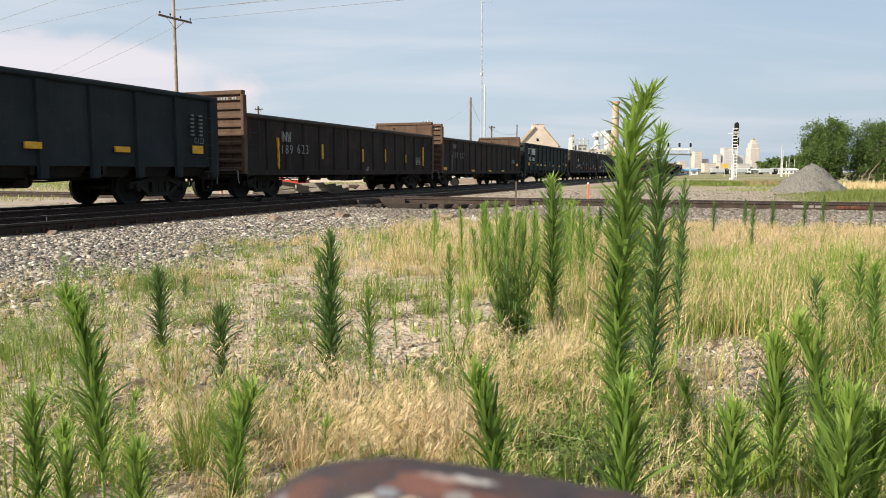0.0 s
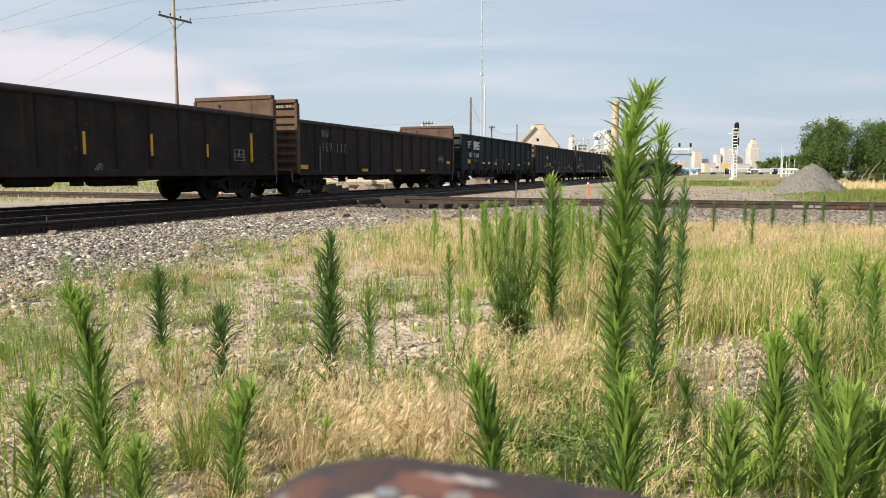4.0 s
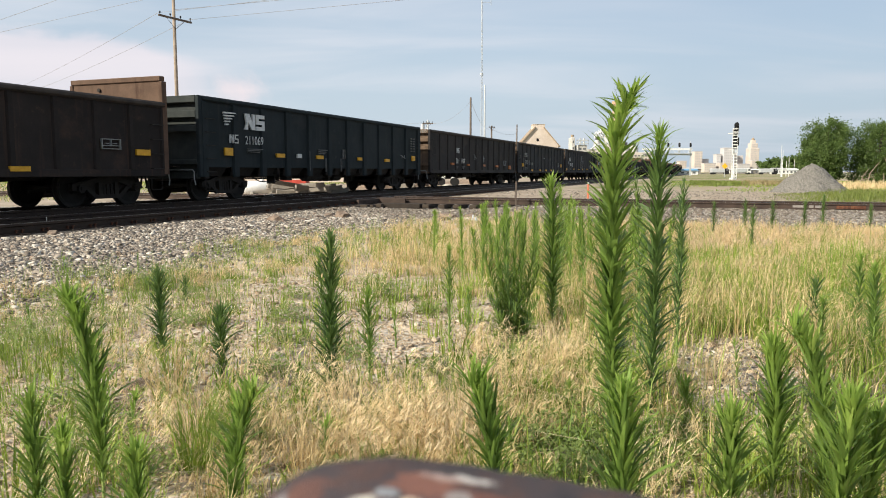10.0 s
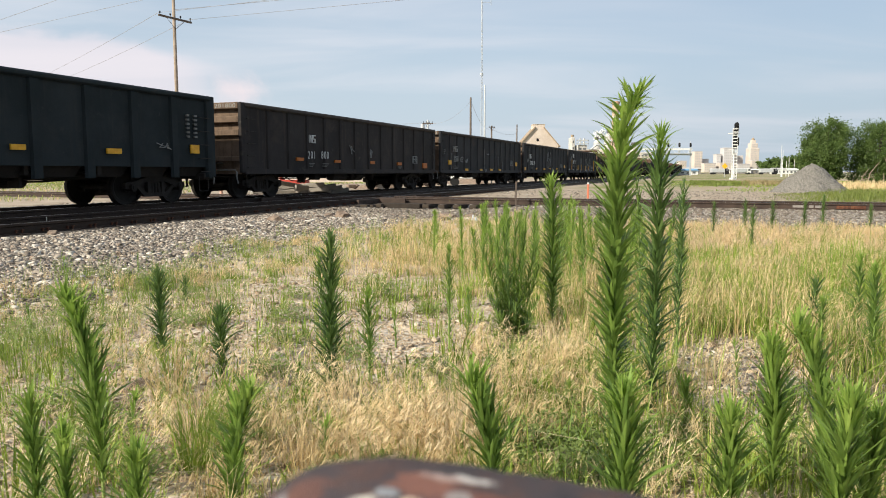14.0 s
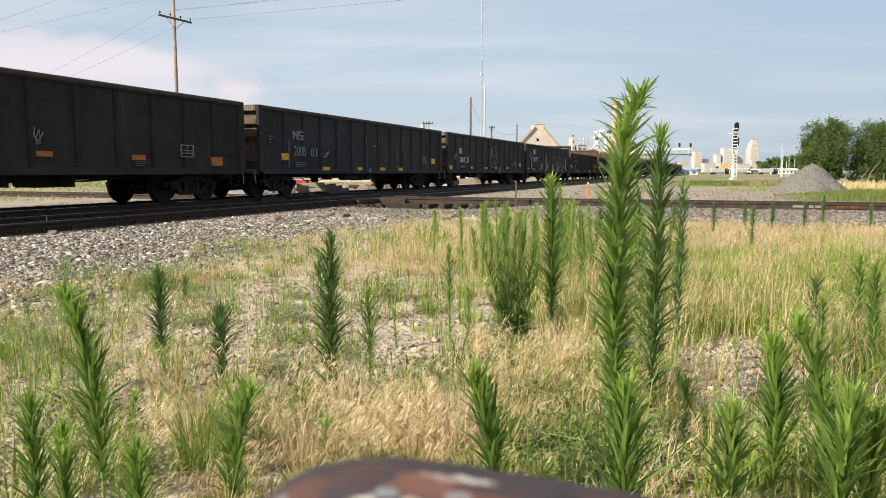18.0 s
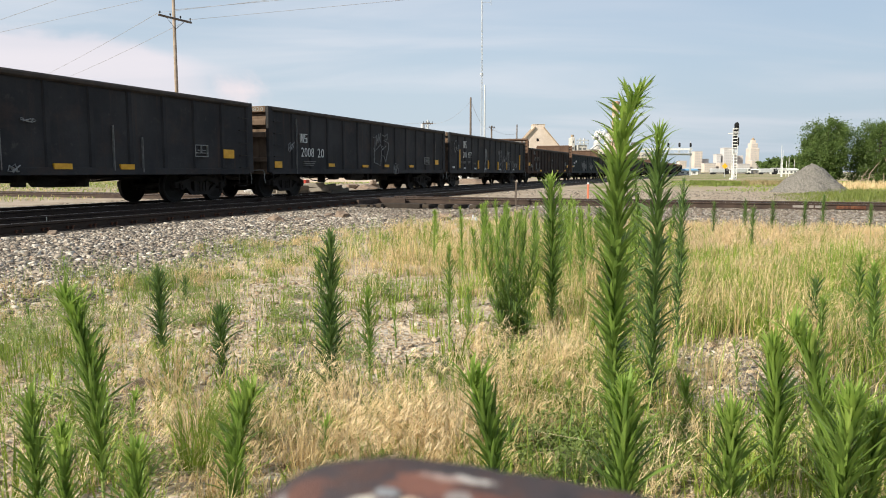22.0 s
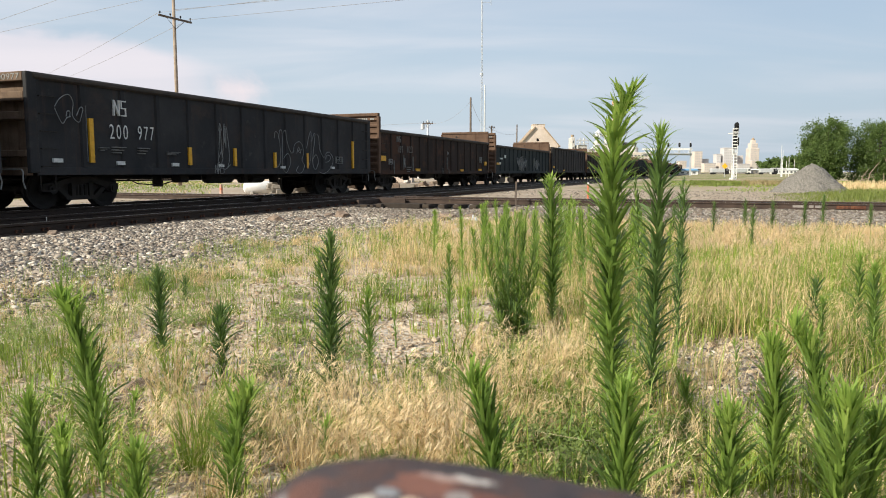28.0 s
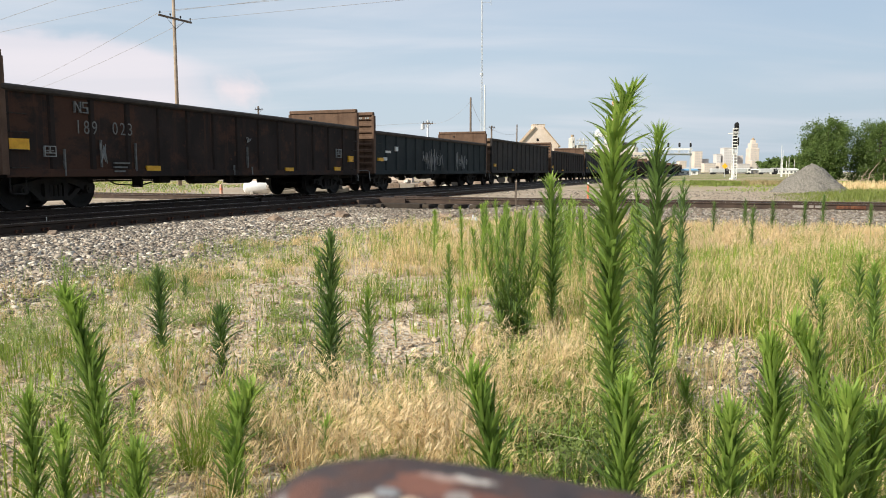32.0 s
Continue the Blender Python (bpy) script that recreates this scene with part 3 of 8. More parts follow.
def add_underside(car, z0):
    part("center_sill", M().slab(-L_BODY / 2, L_BODY / 2, -0.3, 0.3, 0.66, 0.98, 0.02), UNDER, car)
    part("floor", M().box(-L_BODY / 2 + 0.05, L_BODY / 2 - 0.05, -HALF_W + 0.1, HALF_W - 0.1, 1.02, 1.10), UNDER, car)
    part("cross_bearers", sum_boxes([(x - 0.06, x + 0.06, -HALF_W + 0.1, HALF_W - 0.1, 0.80, 1.01) for x in (-4, -2, 0, 2, 4)]), UNDER, car)
    part("air_reservoir", M().tube([(-1.7, -0.95, 0.72), (-1.6, -0.95, 0.72), (-0.5, -0.95, 0.72), (-0.4, -0.95, 0.72)], [0.10, 0.2, 0.2, 0.10], 14), UNDER, car)
    part("brake_cylinder", M().cyl((0.9, -0.7, 0.66), (1.5, -0.7, 0.66), 0.15, n=12).box(0.4, 0.6, -0.85, -0.6, 0.52, 0.9), UNDER, car)
    part("air_reservoir", M().tube([(2.4, 0.8, 0.68), (2.5, 0.8, 0.68), (3.7, 0.8, 0.68), (3.8, 0.8, 0.68)], [0.10, 0.22, 0.22, 0.10], 14), UNDER, car)
    part("train_pipe", M().tube([(-7.9, 0.45, 0.82), (-4.0, 0.5, 0.62), (4.0, 0.5, 0.62), (7.9, 0.45, 0.82)], 0.025, 6), UNDER, car)
    part("pipe_bracket", M().box(-1.25, -1.15, 0.4, 0.6, 0.55, 0.9), UNDER, car)
    part("hand_brake_chain", M().tube([(-5.0, -0.9, 0.78), (-4.4, -0.95, 0.55), (-3.6, -0.95, 0.50), (-2.7, -0.9, 0.66)], 0.018, 5), UNDER, car)
    part("control_valve", M().slab(-2.9, -2.5, -1.05, -0.75, 0.56, 0.92, 0.03), UNDER, car)
    part("brake_rod", M().tube([(-4.4, -0.6, 0.72), (-2.6, -0.75, 0.68), (1.0, -0.72, 0.66), (4.4, -0.6, 0.72)], 0.022, 6).tube([(-4.2, -1.1, 0.86), (4.2, -1.1, 0.86)], 0.02, 6), UNDER, car)
    part("brake_lever", M().box(2.2, 2.28, -0.95, -0.6, 0.50, 0.84), UNDER, car)
    part("brake_lever", M().box(-3.6, -3.52, -1.0, -0.7, 0.46, 0.86), UNDER, car)


def sum_boxes(boxes):
    m = M()
    for b in boxes:
        m.box(*b)
    return m


def end_wall(z0, z1, ridges, cap):
    """End wall in its own space, outer face to -x, with pressed ridges."""
    m = M()
    prof, h = [], (z1 - z0 - 0.14) / ridges
    for i in range(ridges):
        a = z0 + i * h
        prof += [(0.0, a), (0.0, a + h * 0.18), (-0.075, a + h * 0.38), (-0.075, a + h * 0.62), (0.0, a + h * 0.82)]
    prof += [(0.0, z1 - 0.12), (0.06, z1 - 0.12), (0.06, z0)]
    m.prism(prof, lambda i, a, b: (a, (-1 + 2 * i) * (HALF_W - 0.05), b))
    out = [("end_wall", m), ("end_cap", M().slab(-0.09, 0.10, -HALF_W - 0.01, HALF_W + 0.01, z1 - 0.14, z1, 0.02))]
    for sg in (-1, 1):
        out.append(("corner_post", M().slab(-0.09, 0.09, sg * HALF_W - 0.06, sg * HALF_W + 0.06, z0, z1 - 0.142, 0.015)))
    out.append(("drain_hole", M().cyl((0.105, -0.55, z1 - 0.30), (0.06, -0.55, z1 - 0.30), 0.05, n=10)))
    return out


def open_end(z0, z1):
    """End with deep horizontal stiffeners and dark slots between them."""
    out = [("end_wall", M().box(0.0, 0.06, -HALF_W + 0.05, HALF_W - 0.05, z0, z1))]
    for za, zb in ((z1 - 0.20, z1), (z1 - 0.62, z1 - 0.42), (z1 - 1.02, z1 - 0.84), (z0 + 0.35, z0 + 0.5), (z0 - 0.05, z0 + 0.12)):
        out.append(("end_stiffener", M().slab(-0.16, -0.002, -HALF_W + 0.062, HALF_W - 0.062, za, zb, 0.015)))
    for sg in (-1, 1):
        out.append(("corner_post", M().slab(-0.16, 0.08, sg * HALF_W - 0.06, sg * HALF_W + 0.06, z0, z1 - 0.002, 0.015)))
    return out


def grab_irons(z0, z1):
    return [z0 + 0.15 + 0.38 * i for i in range(int((z1 - z0 - 0.5) / 0.38) + 1)]


GRAB = M().tube([(0, 0.02, 0), (0, -0.06, 0), (0.42, -0.06, 0), (0.42, 0.02, 0)], 0.011, 5).mesh("grab_iron", UNDER)


STIRRUP = M().tube([(0, 0, 0.0), (0, 0, -0.36), (0.03, 0, -0.40), (0.36, 0, -0.40), (0.39, 0, -0.36), (0.39, 0, 0.0)], 0.014, 6)


CUT_LEVER = M().tube([(-0.22, -0.3, 0.92), (-0.24, -1.36, 0.92), (-0.27, -1.44, 0.86), (-0.30, -1.46, 0.66), (-0.26, -1.47, 0.50)], 0.016, 6).mesh("cut_lever", STENCIL)


def gondola(kind, simple=False):
    """One freight gondola; origin at its middle, at rail height; +x is its rear."""
    z0, z1, tall = kind["z0"], kind["z1"], kind["tall"]
    car = thing("gondola_car", kind["label"], "freight car", "cars of the freight train")
    paint = kind["paint"]
    h = L_BODY / 2
    hr = h - kind["short"]
    posts = kind["posts"]
    for sg in (-1, 1):
        y = sg * HALF_W
        inner, outer = sorted((y, y - sg * 0.05))
        if kind["tub"]:
            side = part("side_panel", M().box(-h, hr, inner, outer, z0 + 0.28, z1 - 0.15), paint, car)
            for i in range(posts - 1):
                xa, xb = -h + i * 2 * h / (posts - 1) + 0.12, -h + (i + 1) * 2 * h / (posts - 1) - 0.12
                # dark undercarriage colour here puts the pockets' deep shade into the sheets
                part("slope_sheet", M().prism([(xa - 0.02, z0 + 0.30), (xb + 0.02, z0 + 0.30), (xb - 0.10, z0 + 0.02), (xa + 0.10, z0 + 0.02)],
                                              lambda j, a, b: (a, y - sg * (0.16 + 0.04 * j + (0.14 if b < z0 + 0.2 else 0)), b)), UNDER, car)
        else:
            side = part("side_panel", M().box(-h, hr, inner, outer, z0, z1 - 0.15), paint, car)
        a, b = sorted((y - sg * 0.08, y + sg * 0.09))
        part("top_chord", M().slab(-h - 0.03, hr + 0.03, a, b, z1 - 0.15, z1, 0.045), paint if kind["tub"] else CHORD, car)
        if not kind["tub"]:
            a, b = sorted((y + sg * 0.002, y + sg * 0.045))
            part("side_sill", M().slab(-h + 0.02, hr - 0.02, a, b, z0 - 0.05, z0 + 0.13, 0.01), paint, car)
    low = z0 if kind["tub"] else z0 + 0.132
    a = 0.075 if kind["tub"] else 0.052
    w = 0.11 if kind["tub"] else 0.055
    post = M().prism([(-w - 0.03, 0), (-w, -a), (w, -a), (w + 0.03, 0)], lambda i, p, q: (p, q, low + (z1 - 0.152 - low) * i)).mesh("side_post", paint)
    spots = [-h + 0.09 + i * (h + hr - 0.18) / (posts - 1) for i in range(posts)]
    if simple:
        row = M()
        for x in spots:
            row.prism([(x - w - 0.03, 0), (x - w, -a), (x + w, -a), (x + w + 0.03, 0)], lambda i, p, q: (p, q - HALF_W, low + (z1 - 0.152 - low) * i))
        tagged(part("side_post_row", row, paint, car), kind="stuff")
    for x in () if simple else spots:
        part("side_post", post, None, car, at=pose(x, -HALF_W, 0))
        part("side_post", post, None, car, at=pose(x, HALF_W, 0, 0, 0, 180))
    top = tall if tall else z1
    for nm, piece in (end_wall(z0, top, 9, True) if tall else open_end(z0, top)):
        me = piece.mesh(nm, UNDER if nm == "drain_hole" else paint if nm == "corner_post" and not tall else kind["end"])
        note = kind["endlabel"] if nm == "end_wall" else ""
        part(nm, me, None, car, note, at=pose(-h, 0, 0))
        part(nm, me, None, car, note, at=pose(hr, 0, 0, 0, 0, 180))
    step = STIRRUP.mesh("stirrup", UNDER)
    for x, sg in () if simple else ((-h + 0.1, -1), (hr - 0.55, -1)):
        for z in grab_irons(z0, z1):
            part("grab_iron", GRAB, None, car, at=pose(x, -HALF_W - 0.04, z))
        part("stirrup", step, None, car, at=pose(x, -HALF_W - 0.02, z0))
    for sg in (-1, 1):
        part("cut_lever", CUT_LEVER, None, car, "worn pale uncoupling lever", at=pose(-h + 0.05 if sg < 0 else hr - 0.05, 0, 0, 0, 0, 0 if sg < 0 else 180) @ Matrix.Diagonal((1, -sg, 1, 1)))
    part("brake_platform", M().box(-h - 0.45, -h - 0.17, -0.9, 0.9, z0 + 0.28, z0 + 0.32), UNDER, car)
    part("end_sill", M().slab(-0.1, 0.1, -HALF_W, HALF_W, z0 - 0.06, z0 + 0.10, 0.02), UNDER, car, at=pose(-h + 0.2, 0, 0))
    part("end_sill", M().slab(-0.1, 0.1, -HALF_W, HALF_W, z0 - 0.06, z0 + 0.10, 0.02), UNDER, car, at=pose(hr - 0.2, 0, 0))
    add_underside(car, z0)
    add_trucks(car)
    return car


def lettering(chars, height, mat, width=0.0):
    """Flat raised letters as a mesh, centred."""
    cu = bpy.data.curves.new("lettering", "FONT")
    cu.body, cu.size, cu.align_x, cu.align_y, cu.extrude, cu.resolution_u = chars, height * 1.42, "CENTER", "CENTER", 0.004, 3
    cu.offset, cu.space_character = -0.011 * height, 1.3 if len(chars) == 3 else 1.05
    ob = bpy.data.objects.new("lettering", cu)
    scene.collection.objects.link(ob)
    dg = bpy.context.evaluated_depsgraph_get()
    me = bpy.data.meshes.new_from_object(ob.evaluated_get(dg))
    bpy.data.objects.remove(ob)
    if width:
        xs_ = [v.co.x for v in me.vertices]
        me.transform(Matrix.Diagonal((width / max(0.01, max(xs_) - min(xs_)), 1, 1, 1)))
    me.materials.clear()
    me.materials.append(mat)
    me.name = "lettering"
    return me


def scrawl(w, h, seed, mat):
    """Looping sprayed lines."""
    rnd = random.Random(seed)
    m = M()
    glyphs = max(1, int(w / 0.36))
    for g in range(glyphs):
        c, top = -w / 2 + w * (g + 0.5) / glyphs, rnd.uniform(0.75, 1.0)
        if g % 3 == 1 and rnd.random() < 0.6:
            r = rnd.uniform(0.10, 0.2) * min(1.6, h)
            for k_ in (1.0, 0.55):
                m.tube([(c + k_ * r * math.cos(0.45 * i), 0, k_ * r * 1.2 * math.sin(0.45 * i)) for i in range(14)], 0.012, 4)
            continue
        pts, up = [], 1
        for i in range(rnd.randint(5, 8)):
            x0 = c + rnd.uniform(-0.5, 0.5) * w / glyphs * 1.3
            z0 = up * h / 2 * top * rnd.uniform(0.35, 1.0)
            if pts:
                pts.append(((pts[-1][0] + x0) / 2 + rnd.uniform(-0.11, 0.11), 0, (pts[-1][2] + z0) / 2 + rnd.uniform(-0.08, 0.08)))
            pts.append((x0, 0, z0))
            up = -up
        m.tube(pts, rnd.uniform(0.010, 0.016), 4)
    return m


TAGS = {
    "star": [[(0, .86), (.12, .84), (.22, .93), (.2, .62), (.34, .98), (.34, .70), (.46, 1), (.46, .72)],
             [(.12, .8), (.1, .45), (.34, .58), (.44, .66), (.6, .5), (.82, .62)],
             [(.56, .96), (.74, .92), (.9, 1), (.9, .84), (.66, .80), (.98, .72), (1, .56), (.9, .40), (.8, .12), (.68, .30), (.52, .32), (.5, .48), (.7, .58), (.52, .62)],
             [(.5, .3), (.46, 0), (.28, .06), (.06, .1), (.06, .55), (0, .5)]],
    "runes": [[(0, .1), (.06, .9), (.16, .4), (.26, .85), (.2, 0)], [(.36, 0), (.4, .6), (.5, .9), (.6, .5), (.56, 0)], [(.4, .45), (.58, .4)], [(.95, .95), (.7, .8), (.74, .55), (1, .5), (.98, .1), (.68, .05)], [(.3, 1), (.6, .95)]],
    "loop": [[(0, .55), (.2, .85), (.5, 1), (.65, .75), (.6, .35), (.7, .15), (.85, .1), (.95, .4), (1, .55), (.9, .6), (.75, .3)],
             [(0, .5), (.1, .25), (.25, 0), (.4, .2), (.55, .25)], [(.38, .25), (.42, .42), (.52, .42), (.5, .22)]],
    "peaks": [[(0, .1), (.15, .3), (.3, .95), (.4, .3), (.5, .55), (.6, 1), (.7, .5), (.75, .95), (.95, .35), (.8, .1)], [(.2, .85), (.3, 1), (.42, .85)], [(.55, .9), (.63, .6), (.66, .9)],
              [(0, 0), (.3, .12), (.6, .05), (1, .15)], [(.2, .3), (.35, .42), (.45, .28), (.3, .15), (.15, .2), (.05, .05)]],
    "wide": [[(0, .8), (.02, .95), (.07, .85), (.09, .4), (.06, .2), (0, .15)], [(.06, .8), (.09, 1), (.12, .9), (.115, .35), (.13, .12), (.18, .06), (.24, .3), (.2, .48), (.13, .36)],
             [(.14, .95), (.17, 1), (.19, .75), (.25, .5), (.29, .55)], [(.29, .5), (.30, .66), (.36, .76), (.42, .72), (.45, .52), (.42, .34), (.46, .2), (.40, .03), (.33, .08), (.36, .2)], [(.34, .5), (.37, .64), (.40, .5), (.36, .56), (.43, .58)],
             [(.5, .62), (.55, .95), (.58, .98), (.57, .45), (.54, .22)], [(.59, .8), (.63, .98), (.645, .9), (.60, .35), (.64, .12), (.70, .3), (.66, .48), (.6, .36)],
             [(.68, .98), (.71, .9), (.73, .6), (.80, .42), (.86, .55), (.93, .52), (.97, .36), (.92, .16), (.8, .02), (.72, .06)], [(.82, .36), (.86, .48), (.92, .44), (.9, .34), (.83, .3)]],
}


def tag_lines(name, w, h):
    """A sprayed tag as smooth thin lines, centred."""
    m = M()
    for pts in TAGS[name]:
        q = [Vector(((a - 0.5) * w, 0, (b - 0.5) * h)) for a, b in pts]
        q = [q[0]] + q + [q[-1]]
        line_ = []
        for i in range(1, len(q) - 2):
            for u in (0,) if name in ("star", "runes") else (0, 0.25, 0.5, 0.75):
                line_.append(0.5 * (2 * q[i] + (q[i + 1] - q[i - 1]) * u + (2 * q[i - 1] - 5 * q[i] + 4 * q[i + 1] - q[i + 2]) * u ** 2 + (3 * q[i] - q[i - 1] - 3 * q[i + 1] + q[i + 2]) * u ** 3))
        m.tube(line_ + [q[-1]], 0.013 if name == "star" else 0.010, 4)
    return m


FACE_Y = -HALF_W - 0.06


def mark(car, kind, off, z, w, h, mat=None, proud=0.0):
    """A painted or riveted mark on the near side, off metres behind the car's front."""
    x = -L_BODY / 2 + off
    at = pose(x, FACE_Y - proud, z, 90, 0, 0)
    if kind == "w":
        part("pale_streak", M().box(-w / 2, w / 2, -h / 2, h / 2, -0.05, 0.004), DIMWHITE, car, at=at)
    elif kind in ("Y", "O", "W"):
        part("reflector" if kind != "W" else "data_plate", M().slab(-w / 2, w / 2, -h / 2, h / 2, -0.05, 0.006, 0.002), {"Y": YELLOW, "O": ORANGE, "W": WHITE}[kind], car, at=at)
    elif kind == "torn":
        form = [(-0.5, 0.5), (0.35, 0.47), (0.45, 0.28), (0.2, 0.12), (0.5, 0.04), (0.35, -0.06), (0.5, -0.22), (0.1, -0.30), (0.45, -0.36), (0.25, -0.5), (-0.1, -0.42), (-0.3, -0.34), (0.0, -0.25), (-0.2, -0.1), (-0.05, 0.05), (-0.35, 0.15)]
        part("reflector", M().prism([(w * a, h * b) for a, b in form], lambda i, a, b: (a, b, -0.05 + 0.056 * i)), YELLOW, car, "torn yellow reflector strip", at=at)
    elif kind == "box":
        m, t, zc = M(), 0.020, -h * 0.2
        for r in ((-w / 2, w / 2, -h / 2, -h / 2 + t), (-w / 2, w / 2, h / 2 - t, h / 2), (-w / 2, -w / 2 + t, -h / 2 + t, h / 2 - t), (w / 2 - t, w / 2, -h / 2 + t, h / 2 - t), (-w / 2 + t, w / 2 - t, zc, zc + t), (-t / 2, t / 2, zc + t, h / 2 - t), (-w * 0.3, -w * 0.12, h * 0.02, h * 0.09), (w * 0.12, w * 0.3, h * 0.02, h * 0.09)):
            m.box(*r, -0.05, 0.004)
        part("stencil_frame", m, STENCIL, car, at=at)
    elif kind == "bars":
        for i in range(6):
            zz = h / 2 - i * h / 6
            part("stencil_bar", M().box(-w / 2, -w / 2 + w * 0.25, zz - 0.05, zz, -0.05, 0.004), DIMWHITE, car, at=at)
            part("stencil_bar", M().box(w / 2 - w * 0.28, w / 2, zz - 0.05, zz, -0.05, 0.004), DIMWHITE, car, at=at)
    elif kind == "endnum":
        part("lettering", lettering("%06d" % int(off), 0.13, STENCIL, 0.78), None, car, at=pose(-L_BODY / 2 - 0.164, -1.02, 2.90, 90, 0, -90))
    elif kind == "dash":
        for i in range(3):
            zz = h / 2 - i * h / 3
            part("stencil_bar", M().box(-w / 2, w / 2 - 0.08 * i, zz - h * 0.13, zz, -0.05, 0.004), DIMWHITE, car, at=at)
    elif kind == "initials":
        t, x0, x1, q = w * 0.075, -w / 2, -w * 0.02, h / 2
        n_form = [(x0, -q), (x0, q), (x0 + t * 1.2, q), (x1 - t, -q + h * 0.2), (x1 - t, q), (x1, q), (x1, -q), (x1 - t * 1.2, -q), (x0 + t, q - h * 0.2), (x0 + t, -q)]
        x0, x1 = w * 0.08, w / 2
        s_form = [(x0, -q), (x1, -q), (x1, t / 2), (x0 + t, t / 2), (x0 + t, q - t), (x1, q - t), (x1, q), (x0, q), (x0, -t / 2), (x1 - t, -t / 2), (x1 - t, -q + t), (x0, -q + t)]
        for form in (n_form, s_form):
            part("painted_mark", M().prism(form, lambda i, a, b: (a, b, -0.05 + 0.054 * i)), mat or DIMWHITE, car, at=at)
    elif kind == "horse":
        m = M()
        for i in range(5):
            zz = h / 2 - (i + 0.7) * h / 5
            m.prism([(-w / 2 + 0.02 * i, zz), (w / 2 - 0.09 * i, zz + 0.02), (w / 2 - 0.09 * i - 0.04, zz + h / 8), (-w / 2 + 0.02 * i, zz + h / 9)], lambda j, a, b: (a, b, -0.05 + 0.054 * j))
        part("painted_emblem", m, WHITE, car, at=at)
    elif kind == "logo":
        m = M()
        m.prism([(-w / 2, h / 2), (-w * 0.28, h / 2), (-w * 0.12, -h * 0.1), (-w * 0.12, h / 2), (0, h / 2), (0, -h / 2), (-w * 0.16, -h / 2), (-w * 0.34, 0.0), (-w * 0.36, -h / 2), (-w / 2, -h / 2), (-w * 0.42, -h * 0.1)],
                lambda j, a, b: (a, b, -0.05 + 0.054 * j))
        for i, (za, zb) in enumerate(((0.26, 0.5), (-0.12, 0.12), (-0.5, -0.26))):
            m.prism([(w * 0.06, h * za), (w / 2, h * za), (w / 2, h * zb), (w * 0.06, h * zb)], lambda j, a, b: (a, b, -0.05 + 0.054 * j))
        m.box(w * 0.06, w * 0.2, h * 0.12, h * 0.26, -0.05, 0.004).box(w * 0.36, w / 2, -h * 0.26, -h * 0.12, -0.05, 0.004)
        part("painted_emblem", m, WHITE, car, at=at)
    elif kind in TAGS:
        part("sprayed_tag", tag_lines(kind, w, h), CHALK, car, "pale sprayed line tag", at=pose(x, FACE_Y - 0.002 - proud, z))
    elif kind == "endbars":
        for i in range(9):
            if i != 2:
                part("stencil_bar", M().box(-0.003, 0.01, -1.36 + 0.105 * i, -1.29 + 0.105 * i, 3.10, 3.175), STENCIL, car, at=pose(-L_BODY / 2 - 0.084, 0, 0))
    elif kind == "w_mark":
        q, t = h / 2, w * 0.072
        n_form = [(-w / 2, -q), (-w / 2, q), (-w / 2 + t * 1.2, q), (-0.02 - t, -q + h * 0.2), (-0.02 - t, q), (-0.02, q), (-0.02, -q), (-0.02 - t * 1.2, -q), (-w / 2 + t, q - h * 0.2), (-w / 2 + t, -q)]
        w_form = [(0.02, q), (0.02 + t, q), (w * 0.15, -q * 0.5), (w * 0.27, q * 0.6), (w * 0.38, -q * 0.5), (w / 2 - t, q), (w / 2, q), (w * 0.42, -q), (w * 0.34, -q), (w * 0.27, q * 0.1), (w * 0.19, -q), (w * 0.11, -q)]
        for form in (n_form, w_form):
            part("painted_mark", M().prism(form, lambda i, a, b: (a, b, -0.05 + 0.054 * i)), mat or DIMWHITE, car, at=at)
    elif kind == "graf":
        part("sprayed_scrawl", scrawl(w, h, int(off * 100), CHALK), CHALK, car, "pale sprayed line scrawl", at=pose(x, FACE_Y - 0.002 - proud, z))
    else:
        part("lettering", lettering(kind, h, mat or DIMWHITE, w), None, car, at=at)


BASE = dict(short=0.0, z0=0.84, z1=3.01, tall=0, posts=14, tub=False, paint=BLACK, end=ENDGREY, endlabel="dusty end wall with deep ribs", label="black steel gondola car rolling on the rails")
TALL = dict(BASE, short=0.2, z0=0.80, z1=2.70, tall=3.39, posts=15, paint=BROWN, end=ENDTAN, endlabel="tall corrugated brown end wall", label="brown gondola car with tall corrugated ends")
TUB = dict(BASE, z0=0.72, z1=3.03, posts=12, tub=True, paint=GREENBLACK, end=DARKEND, label="dark green-black gondola car with deep side posts")
CARS = []
CARS.append((1.75, TUB, "dark green-black gondola car with yellow reflectors", "", None,
     [("Y", 9.93, 1.44, 0.42, 0.15), ("Y", 12.46, 1.42, 0.48, 0.14), ("Y", 15.27, 1.49, 0.42, 0.22), ("bars", 15.25, 2.14, 0.48, 0.64), ("G122", 15.32, 1.73, 0.40, 0.17)]))
